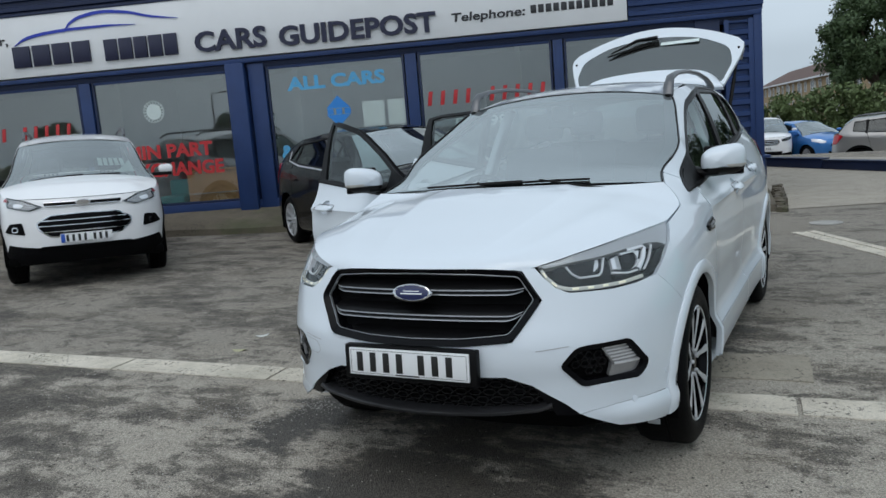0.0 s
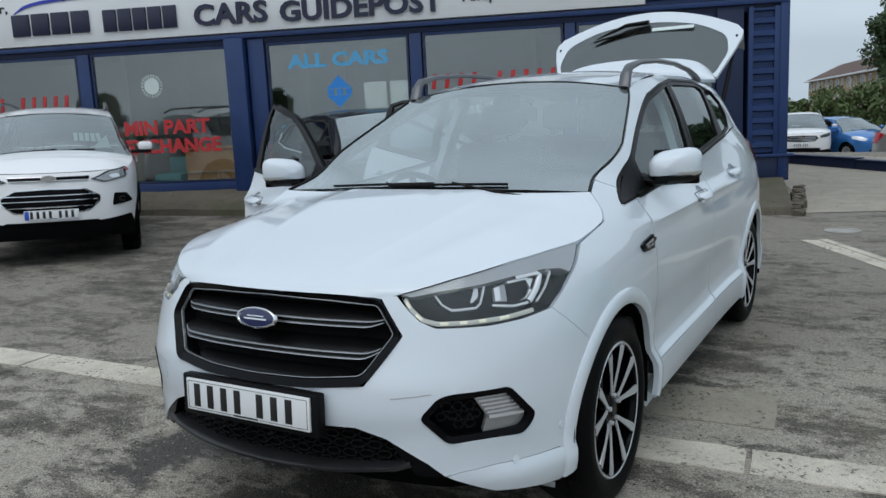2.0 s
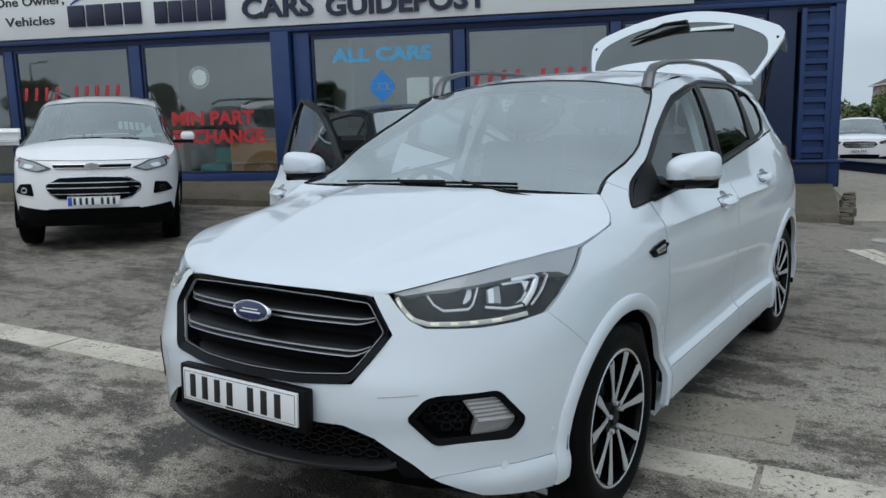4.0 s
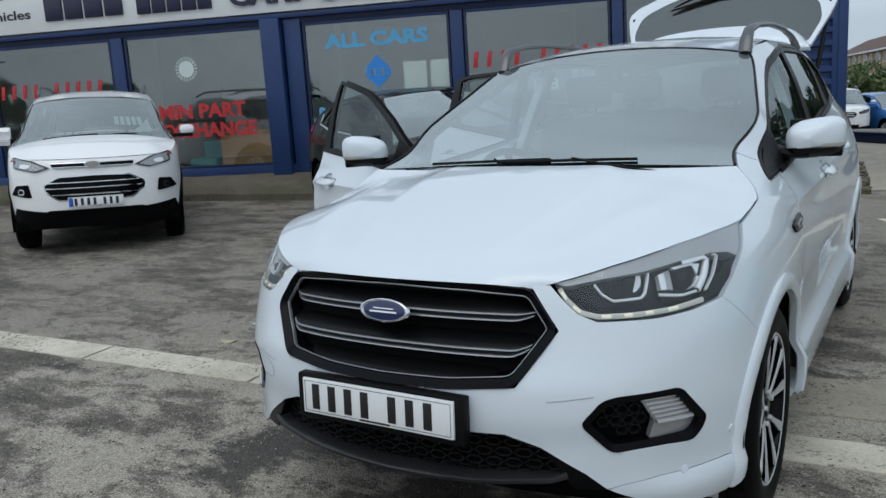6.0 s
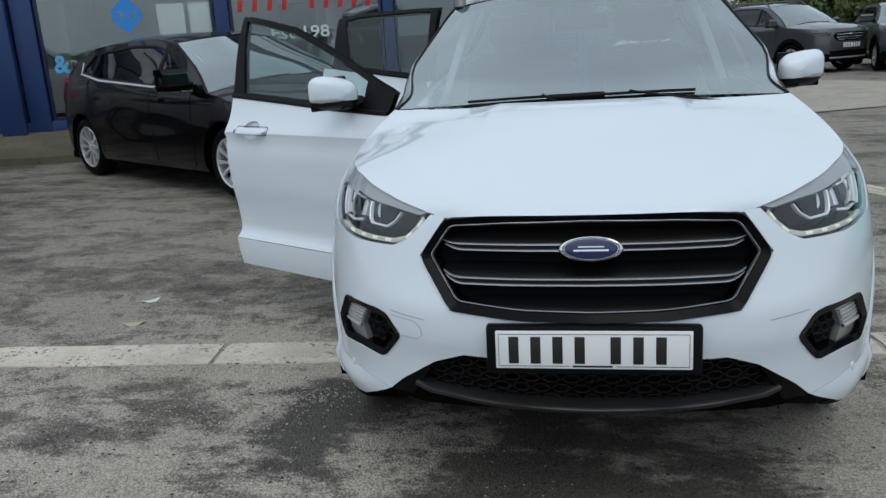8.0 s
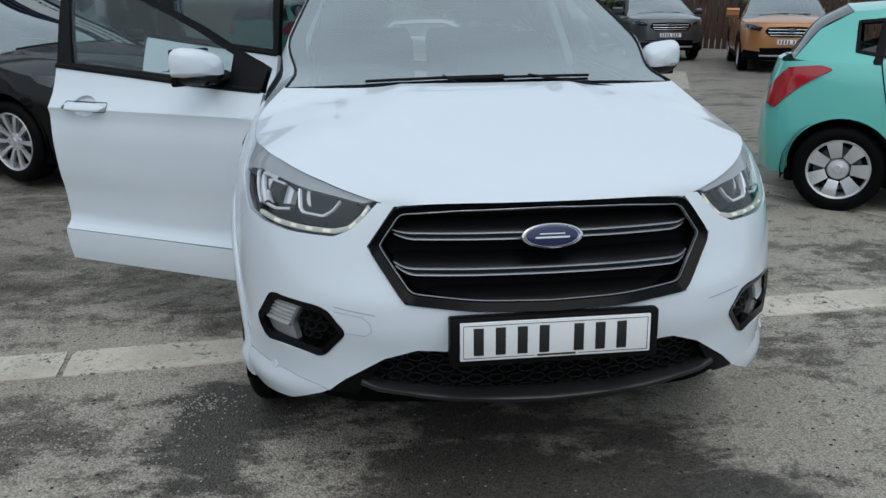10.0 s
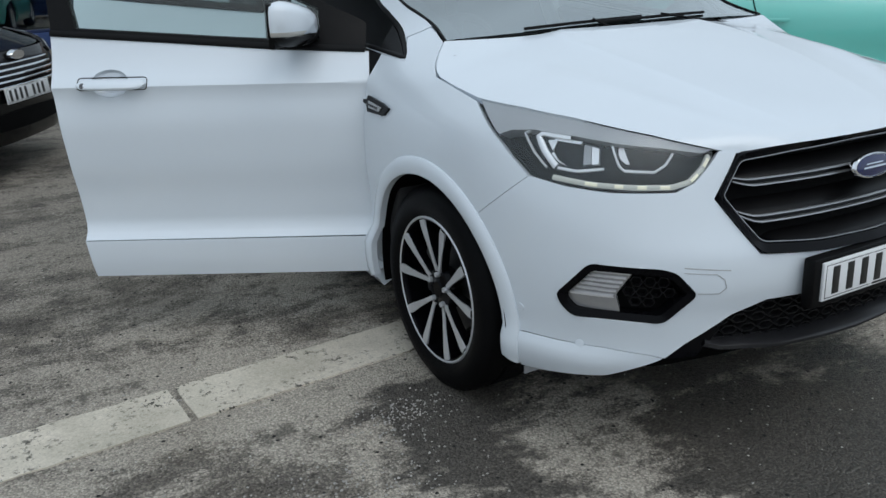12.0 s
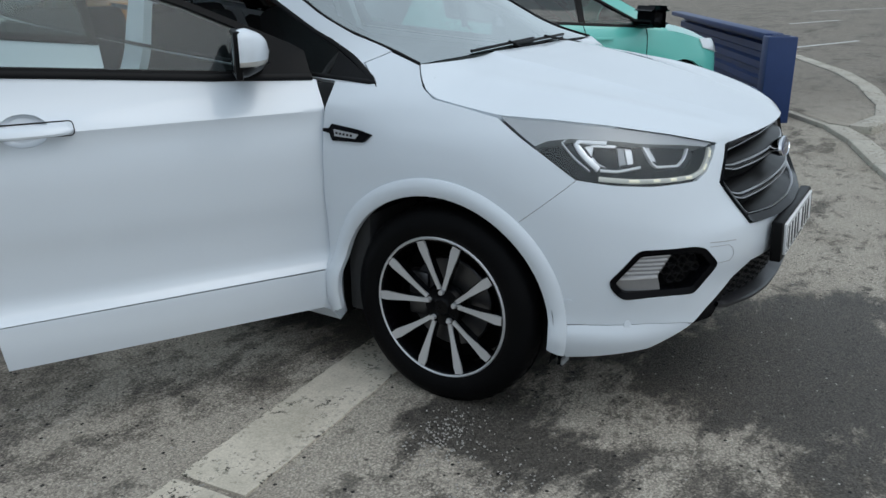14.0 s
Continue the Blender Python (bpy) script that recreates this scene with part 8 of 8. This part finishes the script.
def leaves(bm_name, centres, count, leaf, mat, parent, seed, kind_label=""):
    """Thousands of small leaf blades round clump centres (x, y, z, radius)."""
    rg = np.random.default_rng(seed)
    c = np.array(centres)
    pick = rg.integers(0, len(c), count)
    d = rg.normal(size=(count, 3))
    d /= np.linalg.norm(d, axis=1)[:, None]
    rad = c[pick, 3] * (0.55 + 0.5 * rg.random(count))
    p = c[pick, :3] + d * rad[:, None]
    a = rg.normal(size=(count, 3))
    a /= np.linalg.norm(a, axis=1)[:, None]
    b = np.cross(a, d + 0.4 * rg.normal(size=(count, 3)))
    b /= np.linalg.norm(b, axis=1)[:, None] + 1e-9
    s = leaf * (0.6 + 0.8 * rg.random(count))[:, None]
    v = np.stack([p - a * s, p + b * s * 0.5, p + a * s, p - b * s * 0.5], 1).reshape(-1, 3)
    me = bpy.data.meshes.new(bm_name)
    f = np.arange(count * 4).reshape(-1, 4)
    me.from_pydata(v.tolist(), [], f.tolist())
    me.materials.append(mat)
    ob = new(bm_name, me)
    if parent is not None:
        ob.parent = parent
    return ob


def hedge(x0, y0, x1, y1, h0, h1, depth, seed, label):
    rg = random.Random(seed)
    n = int(math.dist((x0, y0), (x1, y1)) / 0.45)
    cs = []
    for k in range(n + 1):
        t = k / n
        h = h0 + (h1 - h0) * t + 0.08 * math.sin(k * 0.9 + seed) + rg.uniform(-0.10, 0.10) - 0.25
        for z in np.arange(-0.4, h, 0.45):
            cs.append((x0 + (x1 - x0) * t + rg.uniform(-0.3, 0.3), y0 + (y1 - y0) * t + rg.uniform(-depth, depth), z + rg.uniform(-0.1, 0.15), rg.uniform(0.32, 0.5)))
    ob = leaves("hedge", cs, min(90000, len(cs) * 300), 0.085, FOLIAGE, None, seed)
    return tagged(ob, label, "hedge", kind="stuff")


hedge(-14, 35.5, 10, 31.0, 1.0, 2.3, 0.5, 3, "tall ragged green hedge behind the parked cars")
hedge(10, 30.5, 24, 20.0, 2.6, 2.4, 0.5, 5, "dense green hedge at the back of the far yard")


def tree(x, y, h, spread, seed, label):
    t = root("tree", pose(x, y, 0), label, "tree")
    rg = random.Random(seed)
    bm = bmesh.new()
    tube(bm, [(0, 0, -0.1), (0.05, 0.02, h * 0.25), (0.0, 0.1, h * 0.55), (0.1, 0.0, h * 0.8)], [0.28, 0.22, 0.14, 0.06], 10)
    part("trunk", bm, BARK, t)
    cs = []
    for k in range(9):
        a = k * 2.4
        q = Vector((math.cos(a) * spread * 0.55, math.sin(a) * spread * 0.55, h * (0.45 + 0.05 * k)))
        bm = bmesh.new()
        tube(bm, [(0, 0, h * (0.28 + 0.04 * k)), q * 0.6 + Vector((0, 0, h * 0.12)), q], [0.09, 0.06, 0.03], 6)
        part("limb", bm, BARK, t)
    for k in range(70):
        a, r2 = rg.uniform(0, 6.28), spread * math.sqrt(rg.random())
        z = h * rg.uniform(0.32, 0.98)
        lim = spread * math.sin(math.pi * min(1, max(0.08, (z / h - 0.18) / 0.86))) ** 0.7
        r2 = min(r2, lim)
        cs.append((math.cos(a) * r2, math.sin(a) * r2, z, rg.uniform(0.45, 0.8)))
    leaves("crown", cs, 36000, 0.095, FOLIAGE2, t, seed)
    return t


tree(1.75, 41.6, 6.0, 2.3, 2, "broad dark green leafy tree above a hedge")
tree(8.5, 42.0, 6.8, 3.2, 6, "broad dark green leafy tree above a hedge")


def house(name, at, width, depth, eaves, ridge, bays, label, brick=TANBRICK, chimney=True):
    h = root(name, at, label, "house")
    bm = bmesh.new()
    box(bm, 0, width, 0, depth, -0.5, eaves, 0.0)
    part("wall", bm, brick, h)
    bm = bmesh.new()
    prof = [(-0.4, eaves - 0.12), (depth / 2, ridge), (depth + 0.4, eaves - 0.12), (depth + 0.4, eaves - 0.26), (depth / 2, ridge - 0.16), (-0.4, eaves - 0.26)]
    ends = [[bm.verts.new((x, y, z)) for y, z in prof] for x in (-0.3, width + 0.3)]
    for i in range(6):
        k = (i + 1) % 6
        bm.faces.new((ends[0][i], ends[1][i], ends[1][k], ends[0][k]))
    bm.faces.new(ends[0][::-1])
    bm.faces.new(ends[1])
    part("roof", bm, ROOFTILE, h)
    bm = bmesh.new()
    vs = [[bm.verts.new((x, y, z)) for y, z in ((0.02, eaves - 0.2), (depth - 0.02, eaves - 0.2), (depth / 2, ridge - 0.2))] for x in (0.0, width)]
    for t3 in vs:
        bm.faces.new(t3)
    part("gable", bm, brick, h)
    bm = bmesh.new()
    box(bm, -0.3, width + 0.3, -0.52, -0.40, eaves - 0.30, eaves - 0.12, 0.02)
    part("gutter", bm, UPVC, h)
    for k in range(bays):
        x = width * (k + 0.5) / bays
        for z0, z1 in ((0.9, 2.1), (eaves - 1.45, eaves - 0.42)):
            w2 = 0.85 if k % 2 == 0 else 0.55
            wn2 = new("window")
            wn2.parent = h
            bm = bmesh.new()
            for q in ((x - w2, x - w2 + 0.09, z0, z1), (x + w2 - 0.09, x + w2, z0, z1), (x - w2, x + w2, z0, z0 + 0.09), (x - w2, x + w2, z1 - 0.09, z1), (x - 0.04, x + 0.04, z0, z1)):
                box(bm, q[0], q[1], -0.06, 0.02, q[2], q[3], 0.0)
            part("window_bars", bm, UPVC, wn2)
            bm = bmesh.new()
            box(bm, x - w2 + 0.05, x + w2 - 0.05, -0.02, -0.005, z0 + 0.05, z1 - 0.05, 0.0)
            part("pane", bm, HOUSEGLASS, wn2)
        if k % 2 == 1:
            bm = bmesh.new()
            tube(bm, [(width * k / bays, -0.45, eaves - 0.25), (width * k / bays, -0.1, eaves - 0.6), (width * k / bays, -0.1, -0.3)], 0.05, 8)
            part("downpipe", bm, UPVC, h)
    if chimney:
        bm = bmesh.new()
        box(bm, width * 0.62, width * 0.62 + 0.7, depth / 2 - 0.3, depth / 2 + 0.3, ridge - 0.4, ridge + 0.9, 0.02)
        for k in range(2):
            lathe(bm, [(0.0, ridge + 1.2), (0.1, ridge + 1.2), (0.12, ridge + 0.88)], 10, "z", (width * 0.62 + 0.2 + k * 0.3, depth / 2, 0))
        part("chimney", bm, brick, h)
    return h


house("terraced_house", pose(-12.2, 120.9, -0.6, 0, 0, -76.6), 62, 8, 4.3, 6.2, 17, "long terraced house of tan brick under a brown tiled roof")
# unseen hedge, added so the shop panes mirror a low dark band
hedge(-30, -33, 16, -34, 1.3, 1.6, 0.4, 9, "clipped green hedge across the road, added for reflections")
house("terraced_house", pose(9.5, 50.0, -0.3, 0, 0, -24), 30, 8, 4.6, 7.4, 9, "brick terraced house seen mirrored in car windows")
tree(-38, -78, 6.0, 3.0, 12, "broad leafy tree across the road")
tree(-26, -84, 5.5, 2.8, 13, "broad leafy tree across the road")
tree(-6, -76, 5.0, 2.4, 14, "broad leafy tree across the road")
for x, y in ((-30.0, -52.0), (-8.0, -56.0)):
    post = root("street_lamp", pose(x, y, 0), "slim grey street lamp beside the road", "street lamp", "street lamps")
    bm = bmesh.new()
    tube(bm, [(0, 0, -0.1), (0, 0, 1.2), (0, 0, 6.2)], [0.09, 0.085, 0.05], 10)
    part("post", bm, STEEL, post)
    bm = bmesh.new()
    tube(bm, [(0, 0, 6.15), (0.1, 0, 6.35), (0.9, 0, 6.45)], [0.05, 0.045, 0.035], 8)
    part("arm", bm, STEEL, post)
    bm = bmesh.new()
    box(bm, 0.8, 1.35, -0.11, 0.11, 6.40, 6.52, 0.03)
    part("lamp_head", bm, STEEL, post)
# low blue barrier before the far cars
bar = root("low_barrier", pose(0, 0, 0), "low navy metal barrier rail beside a concrete drive", "barrier")
for k in range(3):
    a, b = Vector((-4.2, 19.9, 0)).lerp(Vector((3.2, 12.2, 0)), k / 3), Vector((-4.2, 19.9, 0)).lerp(Vector((3.2, 12.2, 0)), (k + 1) / 3)
    bm = bmesh.new()
    box(bm, 0.01, (b - a).length - 0.01, -0.10, 0.10, -0.08, 0.17, 0.02)
    box(bm, 0.01, (b - a).length - 0.01, -0.12, 0.12, 0.172, 0.195, 0.008)
    rail = part("rail", bm, NAVYDARK, bar)
    rail.matrix_world = pose(a.x, a.y, gz(a.x, a.y), 0, 0, math.degrees(math.atan2(b.y - a.y, b.x - a.x)))
# corrugated barrier by the road
fence = root("barrier_panel", pose(5.75, 0.17, gz(4), 0, 0, 26.7), "navy ribbed metal barrier panel with end post by the road", "barrier")
bm = bmesh.new()
prof = []
for k in range(4):
    z = 0.10 + k * 0.185
    prof += [(0.0, z), (0.0, z + 0.05), (0.05, z + 0.075), (0.05, z + 0.135), (0.0, z + 0.16)]
prof.append((0.0, 0.86))
cols = [[bm.verts.new((x, -d, z)) for d, z in prof] for x in (0.12, 5.5)]
for i in range(len(prof) - 1):
    bm.faces.new((cols[0][i], cols[1][i], cols[1][i + 1], cols[0][i + 1]))
part("ribbed_sheet", bm, NAVY, fence, sharp=25)
bm = bmesh.new()
box(bm, 0.1, 5.5, -0.02, 0.16, 0.80, 0.86, 0.01)
part("top_cap", bm, NAVY, fence)
bm = bmesh.new()
box(bm, -0.10, 0.12, -0.10, 0.18, -0.1, 0.84, 0.012)
box(bm, -0.04, 0.06, -0.04, 0.12, 0.835, 0.85, 0.0)
part("end_post", bm, NAVY, fence)
# wooden fence behind the far yard
wf = root("timber_fence", pose(0, 0, 0), "dark red-brown close-boarded timber fence", "fence")
for k in range(70):
    t = k / 69
    bm = bmesh.new()
    x, y = 10.0 + 9 * t, 22.0 - 9.5 * t
    box(bm, -0.075, 0.075, -0.012, 0.012, 0.0, 1.75 + 0.02 * (k % 3), 0.004)
    b = part("board", bm, FENCEWOOD, wf)
    b.matrix_world = pose(x, y, -0.05, 0, 0, -46)
# kerbs of the footway beside the road
kr = root("kerb", pose(0, 0, 0), "row of pale worn kerb stones at the yard entrance", "kerb", kind="structure")
path = [(3.0, -1.30), (3.95, -0.98), (4.9, -0.70), (5.6, -0.40), (6.3, 0.10)]
for a, b in zip(path, path[1:]):
    d = math.dist(a, b)
    bm = bmesh.new()
    box(bm, 0.01, d - 0.01, -0.10, 0.10, -0.15, 0.045, 0.018)
    st = part("stone", bm, KERBGREY, kr)
    st.matrix_world = pose(a[0], a[1], gz(4), 0, 0, math.degrees(math.atan2(b[1] - a[1], b[0] - a[0])))
curve = [(5.45, -0.62), (6.2, -0.78), (7.0, -0.72), (7.7, -0.56), (8.7, -0.36), (10.2, 0.10), (12.7, 1.2), (16, 2.8)]
for a, b in zip(curve, curve[1:]):
    d = math.dist(a, b)
    bm = bmesh.new()
    box(bm, 0.008, d - 0.008, -0.13, 0.09, -0.15, 0.07, 0.018)
    st = part("stone", bm, KERBGREY, kr)
    st.matrix_world = pose(a[0], a[1], gz(4), 0, 0, math.degrees(math.atan2(b[1] - a[1], b[0] - a[0])))
bm = bmesh.new()
foot = [(5.5, -0.55), (6.2, -0.70), (7.0, -0.65), (7.7, -0.48), (8.7, -0.28), (10.2, 0.2), (12.7, 1.3), (16, 2.9), (15.5, 4.2), (10, 2.2), (6.4, 0.2), (5.6, -0.35)]
bm.faces.new([bm.verts.new((x, y, gz(4) + 0.05)) for x, y in foot])
bmesh.ops.triangulate(bm, faces=bm.faces[:])
thing("pavement", bm, ASPHALT, "narrow asphalt footway inside a kerb", "pavement", kind="structure")
mk = root("road_marking", pose(0, 0, 0), "worn white dashed road marking", "road marking", kind="structure")
for x, y, ln_, a in ((15.2, 1.55, 2.6, -20), (24, 3.2, 3.0, -20), (33.5, 4.0, 6, -25), (13, -6, 2.5, -20)):
    bm = bmesh.new()
    box(bm, 0, ln_, -0.055, 0.055, -0.01, 0.006, 0.0)
    st = part("dash", bm, ROADMARK, mk)
    st.matrix_world = pose(x, y, gz(4), 0, 0, a)
# loose gravel washed up beside the front wheel and along the slabs
rg = np.random.default_rng(21)
grit = []
for cx, cy, sx_, sy_, k in ((-1.08, -0.16, 0.09, 0.06, 260), (-1.42, -0.42, 0.22, 0.10, 320), (-1.9, 0.30, 0.5, 0.06, 160), (0.4, -1.3, 1.2, 0.5, 120), (-2.2, -0.6, 0.9, 0.5, 160), (1.3, -0.2, 0.7, 0.6, 120)):
    grit += [(x, y, r) for x, y, r in zip(rg.normal(cx, sx_, k), rg.normal(cy, sy_, k), rg.uniform(0.0018, 0.0052, k))]
verts, faces = [], []
for x, y, r in grit:
    k, z = len(verts), gz(x, y) + r * 0.4 + 0.003
    a = rg.uniform(0.7, 1.3, 6) * r
    verts += [(x + a[0], y, z), (x, y + a[1], z), (x - a[2], y, z), (x, y - a[3], z), (x, y, z + a[4] * 0.8), (x, y, z - a[5] * 0.8)]
    faces += [(k + i, k + (i + 1) % 4, k + 4) for i in range(4)] + [(k + (i + 1) % 4, k + i, k + 5) for i in range(4)]
me = bpy.data.meshes.new("gravel")
me.from_pydata(verts, [], faces)
me.materials.append(plain("gravel_stone", (0.34, 0.325, 0.30), 0.85, vary=0.4, scale=60))
tagged(new("gravel", me), "loose pale gravel scattered on worn asphalt", "gravel", kind="stuff")
# leaf and litter on the yard
for nm, x, y, a, c, lab in (("fallen_leaf", -2.36, 0.88, 20, (0.42, 0.40, 0.24), "pale yellow fallen leaf on asphalt"), ("paper_scrap", -2.40, 0.98, 50, (0.6, 0.6, 0.56), "small white paper scrap on asphalt")):
    bm = bmesh.new()
    if nm == "fallen_leaf":
        y, x = 0.62, -2.30
    ring = [bm.verts.new((0.055 * math.cos(t) * (1 + 0.15 * math.sin(3 * t)), 0.028 * math.sin(t), 0.006 + 0.006 * math.cos(2 * t))) for t in np.linspace(0, 6.28, 15)[:-1]]
    bm.faces.new(ring)
    ob = thing(nm, bm, plain(nm + "_tone", c, 0.7, vary=0.15), lab, "litter")
    ob.matrix_world = pose(x, y, gz(x), 0, 0, a)
